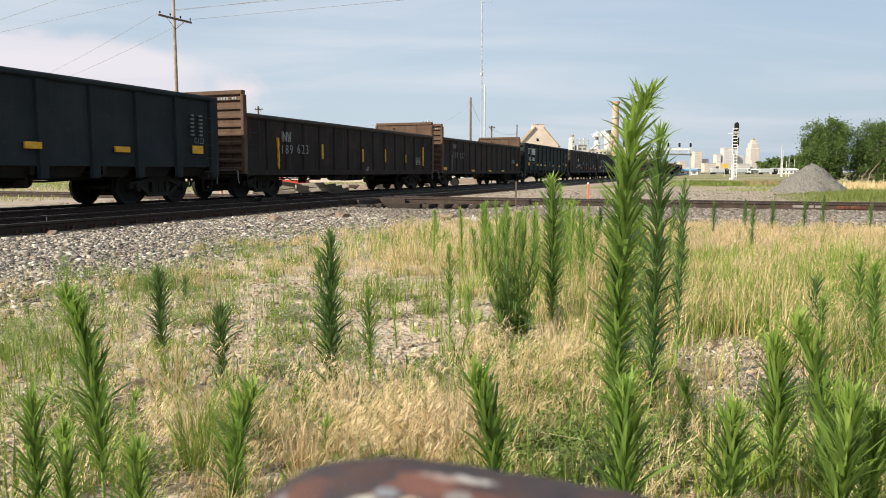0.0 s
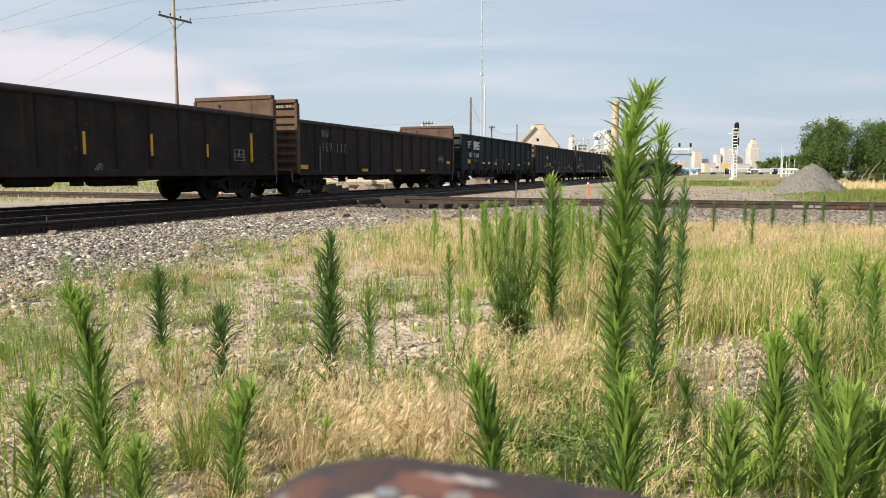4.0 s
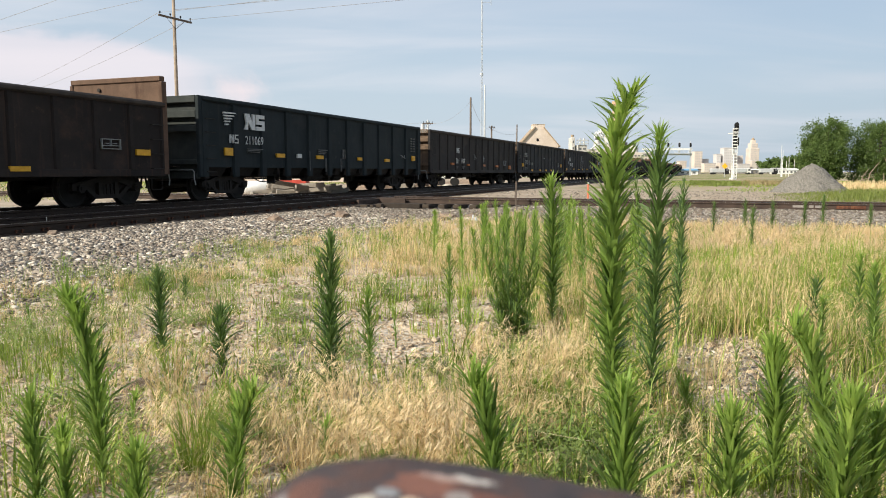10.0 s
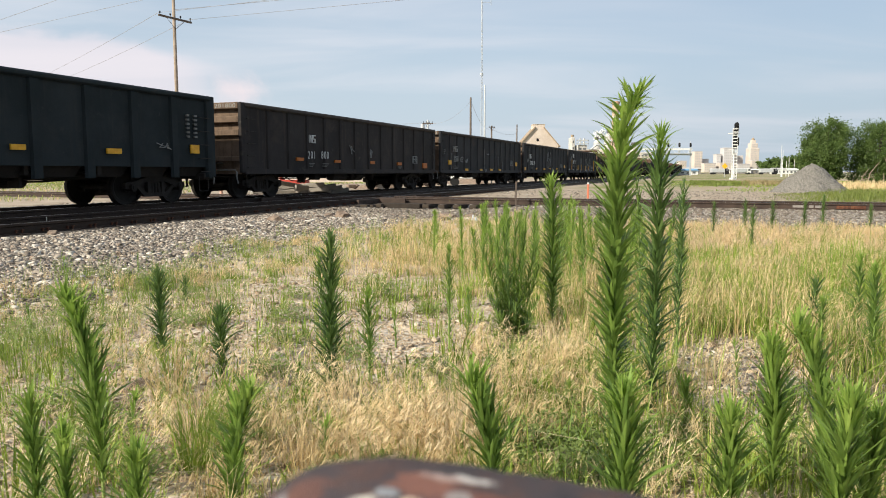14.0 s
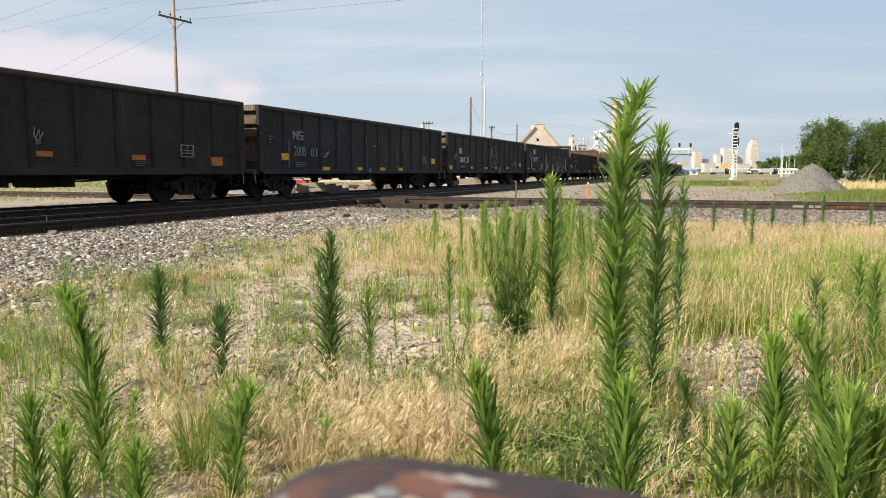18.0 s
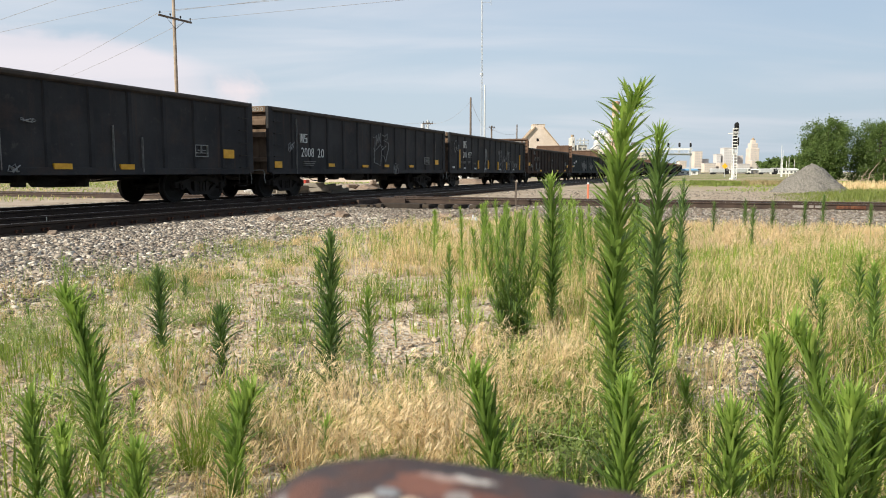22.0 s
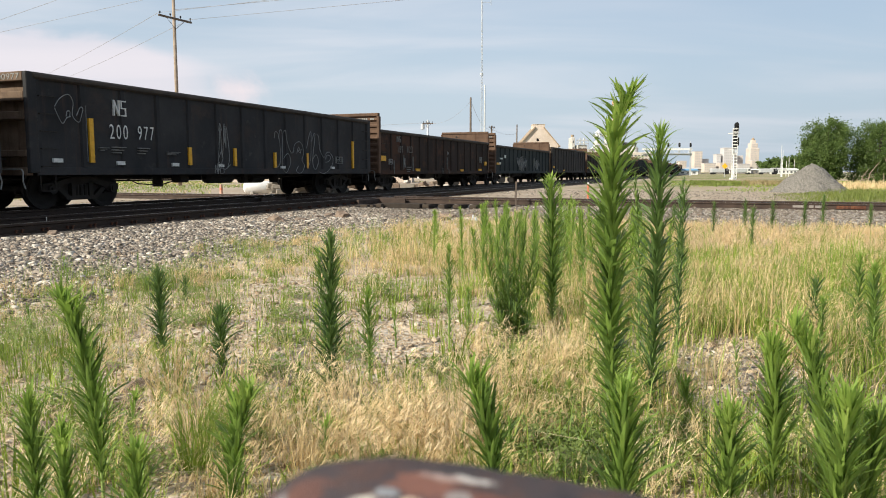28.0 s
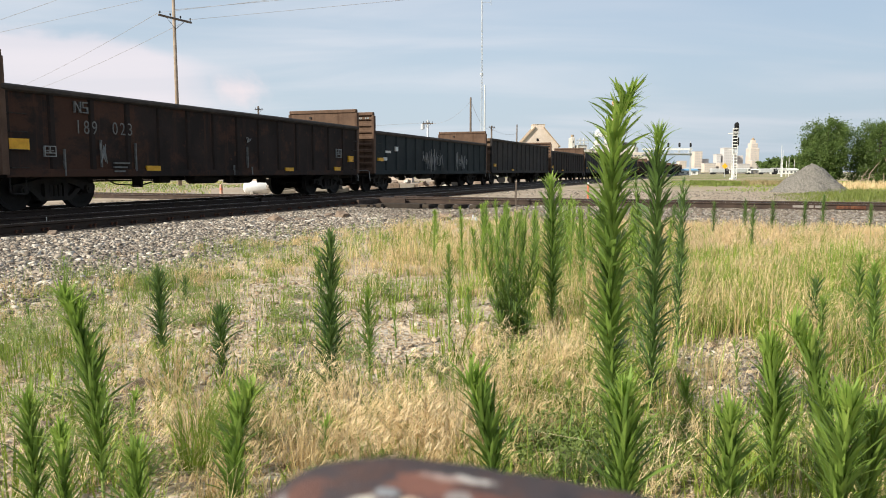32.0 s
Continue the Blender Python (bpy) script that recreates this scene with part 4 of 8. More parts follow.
CARS.append((19.3, TALL, "brown gondola car with tall ends and a yellow stripe", "", STENCIL,
     [("endbars", 0, 0, 0, 0), ("torn", 1.80, 1.48, 0.11, 1.05), ("w_mark", 2.32, 2.05, 0.52, 0.33), ("189", 2.30, 1.61, 0.66, 0.31), ("Y", 4.71, 1.61, 0.09, 0.55), ("Y", 7.98, 1.54, 0.085, 0.53), ("Y", 10.16, 1.57, 0.08, 0.56), ("Y", 12.38, 1.48, 0.07, 0.37), ("graf", 8.39, 0.98, 0.12, 0.2), ("623", 3.33, 1.64, 0.72, 0.32), ("box", 13.88, 1.38, 0.48, 0.34), ("Y", 14.52, 1.62, 0.07, 0.91)]))
CARS.append((36.6, TALL, "dark brown gondola car with tall corrugated ends", "", None,
     [("endbars", 0, 0, 0, 0), ("w", 1.45, 1.35, 0.03, 0.9), ("Y", 0.33, 1.04, 0.49, 0.15), ("w_mark", 1.84, 2.28, 0.48, 0.26), ("169", 1.94, 1.77, 0.67, 0.35), ("137", 3.04, 1.75, 0.70, 0.34), ("Y", 5.08, 0.94, 0.50, 0.11), ("Y", 8.48, 0.93, 0.48, 0.10), ("Y", 11.43, 0.93, 0.49, 0.11), ("box", 13.96, 1.54, 0.6, 0.25), ("Y", 15.01, 1.36, 0.48, 0.15)]))
CARS.append((53.95, TUB, "dark green-black gondola car with white emblem and number", "", WHITE,
     [("horse", 1.24, 2.44, 0.61, 0.43), ("logo", 2.50, 2.42, 1.04, 0.49), ("initials", 1.42, 1.86, 0.39, 0.26), ("211069", 2.45, 1.83, 0.95, 0.27), ("Y", 1.15, 1.47, 0.38, 0.23), ("Y", 3.93, 1.41, 0.49, 0.13), ("W", 5.10, 1.42, 0.27, 0.14), ("Y", 6.52, 1.40, 0.46, 0.13), ("Y", 9.72, 1.39, 0.35, 0.12), ("Y", 12.35, 1.37, 0.46, 0.13), ("bars", 15.2, 2.1, 0.42, 0.7), ("Y", 15.3, 1.5, 0.34, 0.24), ("dash", 6.75, 1.58, 0.6, 0.2), ("w", 8.3, 1.55, 0.025, 0.37), ("w", 8.43, 1.55, 0.025, 0.37), ("w", 5.79, 1.26, 0.02, 0.7), ("w", 6.97, 1.12, 0.02, 0.5), ("w", 8.15, 1.13, 0.02, 0.5), ("dash", 2.5, 1.52, 0.8, 0.14), ("graf", 14.1, 1.55, 0.5, 0.2)]))
CARS.append((71.6, dict(BASE, paint=GREYBLACK), "faded black gondola car with orange reflectors", "", WHITE,
     [("endnum", 201800, 0, 0, 0), ("initials", 4.06, 2.05, 0.41, 0.28), ("201", 3.98, 1.46, 0.46, 0.28), ("dash", 4.0, 1.1, 0.35, 0.16), ("dash", 5.0, 1.1, 0.4, 0.16), ("dash", 11.8, 1.06, 0.4, 0.14), ("800", 4.93, 1.47, 0.54, 0.28), ("O", 3.20, 1.31, 0.45, 0.11), ("O", 5.90, 1.27, 0.44, 0.10), ("O", 8.93, 1.26, 0.42, 0.12), ("O", 11.73, 1.23, 0.46, 0.13), ("O", 14.83, 1.17, 0.5, 0.25), ("box", 13.57, 1.44, 0.5, 0.34), ("graf", 7.0, 1.75, 0.5, 0.5), ("graf", 9.0, 1.6, 0.5, 0.6)]))
CARS.append((88.75, BASE, "black gondola car with worn white numbers", "", STENCIL,
     [("w", 7.45, 1.6, 0.025, 1.4), ("w", 10.5, 1.45, 0.02, 1.1), ("w", 11.46, 1.3, 0.02, 0.9), ("w", 1.56, 1.45, 0.02, 0.9), ("graf", 7.76, 0.95, 0.3, 0.25), ("graf", 8.1, 1.98, 0.3, 0.1), ("dash", 0.5, 1.9, 0.22, 0.3), ("dash", 2.3, 1.1, 0.7, 0.2), ("endnum", 200803, 0, 0, 0), ("initials", 2.16, 2.13, 0.64, 0.30), ("2008", 2.24, 1.57, 0.75, 0.34), ("03", 3.21, 1.55, 0.44, 0.32), ("graf", 4.0, 1.5, 0.5, 0.35), ("Y", 1.31, 1.38, 0.40, 0.23), ("Y", 4.08, 0.99, 0.50, 0.13), ("Y", 6.84, 0.99, 0.38, 0.12), ("Y", 8.98, 0.99, 0.49, 0.13), ("Y", 10.91, 0.99, 0.45, 0.13), ("box", 13.74, 1.46, 0.55, 0.34), ("Y", 14.97, 1.40, 0.5, 0.26)]))
CARS.append((106.0, BASE, "black gondola car with a pale scrawl on its side", "", WHITE,
     [("endnum", 200820, 0, 0, 0), ("initials", 2.01, 2.05, 0.42, 0.31), ("2008", 2.23, 1.54, 0.86, 0.33), ("dash", 2.4, 1.15, 0.8, 0.2), ("graf", 1.1, 1.7, 0.5, 0.4), ("20", 3.15, 1.53, 0.45, 0.33), ("Y", 0.36, 1.10, 0.43, 0.23), ("Y", 3.96, 1.12, 0.44, 0.12), ("Y", 6.81, 1.10, 0.48, 0.10), ("Y", 8.88, 1.13, 0.45, 0.11), ("Y", 11.68, 1.13, 0.45, 0.11), ("star", 8.3, 1.82, 1.55, 1.40), ("w", 1.55, 1.75, 0.015, 1.9), ("w", 14.75, 1.9, 0.012, 1.0), ("runes", 9.86, 1.0, 0.55, 0.50), ("box", 13.64, 1.41, 0.55, 0.34), ("Y", 14.95, 1.36, 0.45, 0.24)]))
CARS.append((123.05, BASE, "black gondola car with yellow stripes and chalky scrawls", "", WHITE,
     [("endnum", 200977, 0, 0, 0), ("Y", 1.52, 1.60, 0.13, 1.03), ("Y", 4.95, 1.30, 0.12, 0.49), ("Y", 6.99, 1.31, 0.12, 0.54), ("Y", 9.14, 1.25, 0.12, 0.51), ("Y", 11.17, 1.26, 0.12, 0.53), ("Y", 14.65, 1.54, 0.12, 1.07), ("w", 1.38, 1.75, 0.012, 1.3), ("initials", 2.43, 2.42, 0.40, 0.38), ("200", 2.36, 1.82, 0.58, 0.36), ("977", 3.27, 1.83, 0.56, 0.35), ("dash", 2.36, 1.38, 0.45, 0.2), ("dash", 3.2, 1.38, 0.4, 0.2), ("dash", 4.3, 1.35, 0.5, 0.1), ("dash", 1.9, 1.40, 0.3, 0.1)]
     + [("W", 2.4, 1.08, 0.25, 0.09), ("W", 4.35, 1.06, 0.25, 0.09), ("W", 0.55, 1.12, 0.25, 0.09), ("W", 6.3, 1.05, 0.25, 0.08), ("W", 9.6, 1.02, 0.25, 0.08), ("W", 13.0, 1.02, 0.25, 0.08), ("peaks", 6.40, 1.58, 0.64, 1.42), ("runes", 6.2, 0.95, 0.42, 0.30), ("wide", 11.1, 1.52, 4.05, 1.5), ("loop", 0.91, 2.28, 0.78, 0.66), ("box", 13.53, 1.32, 0.5, 0.26)]))
CARS.append((140.2, dict(TALL, paint=RUSTBROWN), "rust-streaked brown gondola car with tall ends", "", None,
     [("endbars", 0, 0, 0, 0), ("w", 2.55, 1.3, 0.03, 0.65), ("w", 1.49, 1.08, 0.03, 0.6), ("w", 3.66, 1.24, 0.03, 0.7), ("w", 7.68, 0.92, 0.03, 0.3), ("w", 8.37, 1.32, 0.03, 0.65), ("w", 8.59, 0.9, 0.04, 0.25), ("dash", 3.18, 0.95, 0.5, 0.3), ("box", 1.11, 1.32, 0.3, 0.24), ("graf", 2.6, 1.3, 0.25, 0.65), ("graf", 8.4, 1.85, 0.3, 0.2), ("initials", 2.01, 2.35, 0.39, 0.26), ("189", 2.13, 1.88, 0.56, 0.32), ("023", 3.24, 1.90, 0.63, 0.31), ("Y", 0.34, 1.45, 0.48, 0.24), ("Y", 4.26, 0.96, 0.49, 0.13), ("Y", 10.74, 0.95, 0.49, 0.12), ("Y", 14.11, 0.98, 0.45, 0.13), ("box", 14.24, 1.58, 0.40, 0.33), ("Y", 15.21, 1.38, 0.40, 0.23)]))
CARS.append((157.6, dict(TALL, paint=GREENBLACK, z1=2.62), "dark green-black gondola car with tall brown ends and scrawls", "", None,
     [("endbars", 0, 0, 0, 0), ("Y", 0.57, 1.40, 0.51, 0.15), ("W", 2.25, 1.9, 0.3, 0.2), ("W", 1.06, 1.43, 0.3, 0.14), ("graf", 5.7, 1.55, 0.9, 0.9), ("graf", 6.93, 1.45, 2.39, 1.2), ("graf", 11.24, 1.43, 1.94, 1.1), ("W", 1.35, 1.75, 0.5, 0.1)]))
GENERIC = [dict(BASE, paint=GREYBLACK), TALL, BASE, dict(TALL, paint=BROWN), TUB, dict(TALL, paint=RUSTBROWN)]
train = []
built = {}
for front, kind, label, _, mat, marks in CARS:
    car = gondola(kind)
    car["label"] = label
    for mk in marks:
        mark(car, *mk, mat=mat if mk[0] not in ("Y", "O", "W") else None, proud=0.02 if kind["tub"] else 0.0)
    train.append((front + 0.12 + L_BODY / 2, car))
front = 174.9
for i in range(15):
    j = i % len(GENERIC)
    if j in built:
        car = copy_thing(built[j], Matrix.Identity(4))
    else:
        car = built[j] = gondola(GENERIC[j], i > 1)
        mark(car, "Y", 0.6, 1.3, 0.45, 0.18)
        mark(car, "Y", 5.0, 1.0, 0.45, 0.12)
    train.append((front + L_BODY / 2, car))
    front += 17.35


def motions():
    for mid, car in train:
        rows = []
        for t in range(0, 33):
            p, hd = on_line(mid - travelled(t), N_TRAIN)
            rows.append((t, pose(p.x, p.y, RAIL_Z + 0.003, 0, 0, hd)))
        walk(car, rows)
    step = 2 / 15
    for ws in WHEELSETS[:44]:
        x = ws.matrix_basis.translation.x
        walk(ws, [(i * step, pose(x, 0, WHEEL_R, 0, -math.degrees(travelled(i * step) / WHEEL_R), 0)) for i in range(241)])
    for ob, i in steam_pieces:
        walk(ob, [(t, steam_path(i, t)) for t in range(0, 33, 4)])
    for ob, base, swing in SWAY:
        walk(ob, [(t, base @ swing(t)) for t in [i * 0.5 for i in range(65)]])



# ---- vegetation ----
LEAF = leafy("horseweed_leaf", (0.092, 0.164, 0.034), (0.295, 0.43, 0.090), 0.42, 0.38, 0.5)
LEAF_TIP = leafy("young_horseweed_leaf", (0.205, 0.34, 0.052), (0.41, 0.53, 0.13), 0.5)
LEAF_BLUE = leafy("dusty_green_leaf", (0.066, 0.130, 0.032), (0.185, 0.28, 0.080), 0.35, 0.34, 0.55)
STEM = leafy("green_stem", (0.17, 0.27, 0.07), (0.30, 0.40, 0.13), 0.1)
DRY = leafy("dry_grass", (0.52, 0.375, 0.185), (0.93, 0.745, 0.435), 0.30)
STRAW = leafy("pale_straw", (0.66, 0.495, 0.27), (0.98, 0.82, 0.56), 0.25)
BLOND = leafy("blond_grass", (0.50, 0.37, 0.21), (0.82, 0.655, 0.425), 0.28)
BROWNGRASS = leafy("brown_grass", (0.24, 0.19, 0.09), (0.40, 0.33, 0.17), 0.25)
GREEN = leafy("green_grass", (0.125, 0.22, 0.024), (0.38, 0.455, 0.085), 0.32)
RANK = leafy("rank_green_grass", (0.1105, 0.1581, 0.0297), (0.2550, 0.2925, 0.0722), 0.32)
HERB = leafy("low_herb", (0.15, 0.225, 0.055), (0.36, 0.425, 0.135), 0.4)


def fast_mesh(name, verts, quads, tris, mat):
    """A large mesh straight from arrays."""
    me = bpy.data.meshes.new(name)
    nq, nt = len(quads), len(tris)
    me.vertices.add(len(verts))
    me.vertices.foreach_set("co", np.asarray(verts, dtype=np.float32).ravel())
    loops = np.concatenate([np.asarray(quads, dtype=np.int32).ravel(), np.asarray(tris, dtype=np.int32).ravel()])
    me.loops.add(len(loops))
    me.loops.foreach_set("vertex_index", loops)
    me.polygons.add(nq + nt)
    starts = np.concatenate([np.arange(nq) * 4, nq * 4 + np.arange(nt) * 3])
    me.polygons.foreach_set("loop_start", starts.astype(np.int32))
    me.update(calc_edges=True)
    me.validate()
    me.materials.append(mat)
    return me


def leaf_mesh(name, mat, width, droop, twist):
    """A narrow folded leaf of unit length along +x."""
    m, n = M(), 6
    for i in range(n + 1):
        t = i / n
        w = width * (math.sin(math.pi * min(1, t * 0.90 + 0.06)) ** 0.7) * (1 - 0.12 * t) if i < n else 0.002
        z = 0.10 * t - droop * t * t
        for sgn, lift in ((-1, 0.35), (0, 0.0), (1, 0.35)):
            m.v.append((t, sgn * w * 0.5 + twist * t * t, z + lift * w * 0.5))
    for i in range(n):
        a = 3 * i
        m.f += [(a, a + 3, a + 4, a + 1), (a + 1, a + 4, a + 5, a + 2)]
    return m.mesh(name, mat, True)


def raw_mesh(name, m, mat):
    me = bpy.data.meshes.new(name)
    me.from_pydata(m.v, [], m.f)
    me.polygons.foreach_set("use_smooth", [True] * len(me.polygons))
    me.materials.append(mat)
    return me


LEAVES = {key: [leaf_mesh("leaf", mat, w, d, tw) for w, d, tw in ((0.074, 0.05, 0.04), (0.088, 0.20, -0.06), (0.068, -0.10, 0.08), (0.080, 0.32, -0.03))]
          for key, mat in (("leaf", LEAF), ("tip", LEAF_TIP), ("blue", LEAF_BLUE))}
SWAY = []
GUST = random.Random(5)


def stem_point(t, h, lean, bow, hook=3):
    return Vector((lean[0] * t ** hook + bow * math.sin(math.pi * t), lean[1] * t * t, h * t))


def horseweed(x, y, h, leaf, leaves, seed, lean=(0.0, 0.0), bow=0.0, hue="leaf", bare=0.12, sway=0.0, label="green horseweed stalk with narrow rising leaves", tip=True, trend=None, joined=False, flare=False):
    """An upright weed: one stem, narrow leaves in a spiral, a bright tuft on top."""
    rnd = random.Random(seed)
    base = pose(x, y, ground_z(x, y) - 0.01)
    ob = thing("horseweed", label, "weed", "horseweeds in the field", at=base)
    hook = 11 if flare else 3
    pts = [stem_point(i / 14, h, lean, bow, hook) for i in range(15)]
    part("stem", M().tube(pts, [0.0068 - 0.0042 * i / 14 for i in range(15)], 6), STEM, ob, smooth=True)
    ang = rnd.uniform(0, 6)
    inner, young_leaves = M(), M()
    leaf *= 0.92
    near = y < 3.0
    broad = 1.3 if flare else 1.0
    leaf *= 1.18 if near and not flare else 1.0
    extra = int(leaves * (2.8 if joined else 2.3 if near else 1.7))
    order = ([] if joined else [(i, leaves, False) for i in range(leaves)]) + [(i, extra, True) for i in range(extra)]
    for i, total, small in order:
        t = bare + (1 - bare) * (i + rnd.random()) / total
        ang += 2.399 + rnd.uniform(-0.3, 0.3)
        near_top = max(0.0, (t - 0.82) / 0.18)
        young = tip and t > (0.80 if near else 0.90)
        length = leaf * (0.8 + 0.45 * min(1, (t - bare) * 4)) * (1 - (0.30 if flare else 0.40) * near_top) * rnd.uniform(0.75, 1.15) * (0.85 if small else 1)
        up = 38 + (12 if near and not flare else 0) + 16 * t + (-12 if flare else 8) * near_top + rnd.uniform(-14, 14) + (9 if small else 0)
        p = stem_point(t, h, lean, bow, hook)
        m = Matrix.Translation(p) @ Euler((0, radians(-up), ang), "XYZ").to_matrix().to_4x4() @ pose(0, 0, 0, rnd.uniform(-25, 25), 0, 0) @ Matrix.Diagonal((length, length * rnd.uniform(0.95, 1.3) * broad, length, 1))
        me = rnd.choice(LEAVES["tip" if young else hue])
        if small:
            (young_leaves if young else inner).add([m @ v.co for v in me.vertices], [tuple(q.vertices) for q in me.polygons])
        else:
            part("leaf", me, None, ob, at=m)
    if tip:
        nod = pose(0, 0, 0, 0, math.degrees(math.atan2(lean[0] * hook, h)), 0) if flare else Matrix.Identity(4)
        for i in range(60 if flare else 22):
            ang += 2.399
            length = leaf * (rnd.uniform(0.30, 0.68) if flare else rnd.uniform(0.5, 0.95))
            m = Matrix.Translation(stem_point(rnd.uniform(0.962, 1.0), h, lean, bow, hook)) @ nod @ Euler((0, radians(-rnd.uniform(8 if flare else 20, 75 if flare else 80)), ang), "XYZ").to_matrix().to_4x4() @ Matrix.Diagonal((length, length * (1.7 if flare else 1.1 * broad), length, 1))
            me = rnd.choice(LEAVES["tip"])
            young_leaves.add([m @ v.co for v in me.vertices], [tuple(q.vertices) for q in me.polygons])
    for m, mat in ((inner, LEAVES[hue][0].materials[0]), (young_leaves, LEAF_TIP)):
        if m.v:
            tagged(part("foliage", raw_mesh("foliage", m, mat), None, ob), kind="stuff")
    if sway:
        ph, f1, f2 = GUST.uniform(0, 6), GUST.uniform(1.3, 2.1), GUST.uniform(0.35, 0.6)

        def swing(t):
            if trend is not None:
                i = min(len(trend) - 2, int(t / 0.5))
                a = trend[i] + (trend[i + 1] - trend[i]) * (t / 0.5 - i)
                return pose(0, 0, 0, 0, math.degrees(a), 0)
            a = -sway * (t / 32 - 0.5) + 0.35 * sway * math.sin(f1 * t + ph) + 0.3 * sway * math.sin(f2 * t + 2 * ph)
            return pose(0, 0, 0, 0, math.degrees(a), 0)
        SWAY.append((ob, base, swing))
    return ob


# lean of the tall stalk in the gusts, every half second
GUSTS = [11, 8, 11, 13, 13, 10, 13, 10, 10, 9, 8, 7, 8, 10, 5, 8, 7, 2, 5, -1, -4, 5, -1, -1, 1, -1, 1, -1, 1, 4, 4, 4, 4,
         5, 7, 5, 4, 7, 2, 2, -3, 4, 2, -1, 1, 2, -3, 5, 1, -7, -3, -7, -7, -6, -6, -6, -6, 1, 1, 2, -4, -6, -3, -12, -6]
TALL_TREND = [(v - 4) / 360 for v in GUSTS]
horseweed(0.634, 2.65, 1.415, 0.138, 185, 1, (0.068, 0.0), 0.0, sway=0.02, trend=TALL_TREND, flare=True, label="tall green horseweed stalk with a bright tuft")
horseweed(0.925, 3.2, 1.305, 0.142, 165, 2, (0.01, 0.0), 0.01, hue="blue", sway=0.006, bare=0.05, tip=True, label="tall leafy green horseweed with slim top")
horseweed(1.66, 5.17, 1.10, 0.09, 90, 3, (0.03, 0.0), sway=0.006, hue="blue", tip=False)
horseweed(1.02, 3.75, 1.12, 0.09, 70, 33, (-0.04, 0.0), sway=0.006, tip=False)
horseweed(1.33, 4.1, 1.05, 0.095, 85, 34, (0.02, 0.0), sway=0.006, hue="blue", tip=False)
horseweed(0.515, 2.02, 0.51, 0.13, 70, 4, (0.0, 0.0), sway=0.012)
horseweed(0.165, 2.25, 0.50, 0.125, 62, 5, (-0.08, 0.0), sway=0.014)


def bushy_weed(x, y, stems, seed):
    """One plant with several leafy stems that fan out from its foot; stems: (reach sideways, reach in depth, height)."""
    rnd = random.Random(seed)
    ob = thing("horseweed", "bushy green horseweed with many thin leafy stems", "weed", "horseweeds in the field", at=pose(x, y, ground_z(x, y) - 0.01))
    for a, b, h in stems:
        foot = Vector((a * 0.22, b * 0.22, 0))
        def at_stem(t):
            return foot + Vector((a * t ** 1.3, b * t ** 1.3, h * t))
        part("stem", M().tube([at_stem(i / 8) for i in range(9)], [0.0045 - 0.003 * i / 8 for i in range(9)], 5), STEM, ob, smooth=True)
        old, young, ang = M(), M(), rnd.uniform(0, 6)
        count = int(215 * h)
        for i in range(count):
            t = 0.02 + 0.98 * (i + rnd.random()) / count
            ang += 2.399 + rnd.uniform(-0.3, 0.3)
            length = (0.08 + 0.07 * (1 - t)) * rnd.uniform(0.7, 1.15) * (1 - 0.35 * max(0, (t - 0.8) / 0.2))
            up = 22 + 44 * min(1, t * 1.4) + rnd.uniform(-14, 14)
            m = Matrix.Translation(at_stem(t)) @ Euler((0, radians(-up), ang), "XYZ").to_matrix().to_4x4() @ pose(0, 0, 0, rnd.uniform(-30, 30), 0, 0) @ Matrix.Diagonal((length, length, length, 1))
            me = rnd.choice(LEAVES["leaf"])
            (young if t > 0.93 else old).add([m @ v.co for v in me.vertices], [tuple(q.vertices) for q in me.polygons])
        for m, mat in ((old, LEAF if rnd.random() < 0.6 else LEAF_BLUE), (young, LEAF_TIP)):
            tagged(part("foliage", raw_mesh("foliage", m, mat), None, ob), kind="stuff")


bushy_weed(0.475, 4.9, [(0.01, 0.0, 0.88), (-0.06, 0.05, 0.80), (-0.12, -0.03, 0.76), (-0.19, 0.02, 0.68), (0.07, 0.04, 0.79), (0.13, -0.04, 0.73), (0.05, -0.08, 0.62), (-0.05, -0.10, 0.58), (-0.09, 0.10, 0.54), (0.16, 0.06, 0.54), (-0.15, -0.08, 0.34), (0.13, -0.10, 0.32), (0.0, -0.14, 0.28), (-0.11, -0.12, 0.22), (0.10, -0.13, 0.2)], 77)
horseweed(0.76, 5.05, 1.07, 0.15, 150, 7, (-0.02, 0.0), sway=0.004)
horseweed(0.83, 5.35, 0.85, 0.09, 55, 8, (0.03, 0.0), sway=0.004)
horseweed(-0.55, 3.52, 0.84, 0.125, 150, 9, (0.01, 0.0), hue="blue", bare=0.05, tip=False, label="dark dusty-green horseweed stalk")
horseweed(-0.59, 3.6, 0.76, 0.085, 40, 35, (-0.03, 0.0), hue="leaf", bare=0.3, sway=0.002)
horseweed(-1.61, 4.13, 0.58, 0.115, 110, 10, (-0.01, 0.0), hue="blue", tip=False, label="dark dusty-green horseweed stalk")
horseweed(-1.17, 3.8, 0.42, 0.11, 90, 11, hue="blue", tip=False)
horseweed(-1.165, 2.42, 0.72, 0.12, 95, 12, (-0.10, 0.0), sway=0.02)
horseweed(-0.40, 3.9, 0.50, 0.095, 60, 13, sway=0.006)
horseweed(0.04, 4.67, 0.68, 0.085, 50, 14, sway=0.004)
horseweed(0.16, 4.6, 0.42, 0.075, 34, 36, sway=0.004)
horseweed(-1.258, 2.18, 0.45, 0.095, 60, 15, sway=0.014)
horseweed(-1.124, 2.1, 0.38, 0.09, 56, 16, sway=0.014)
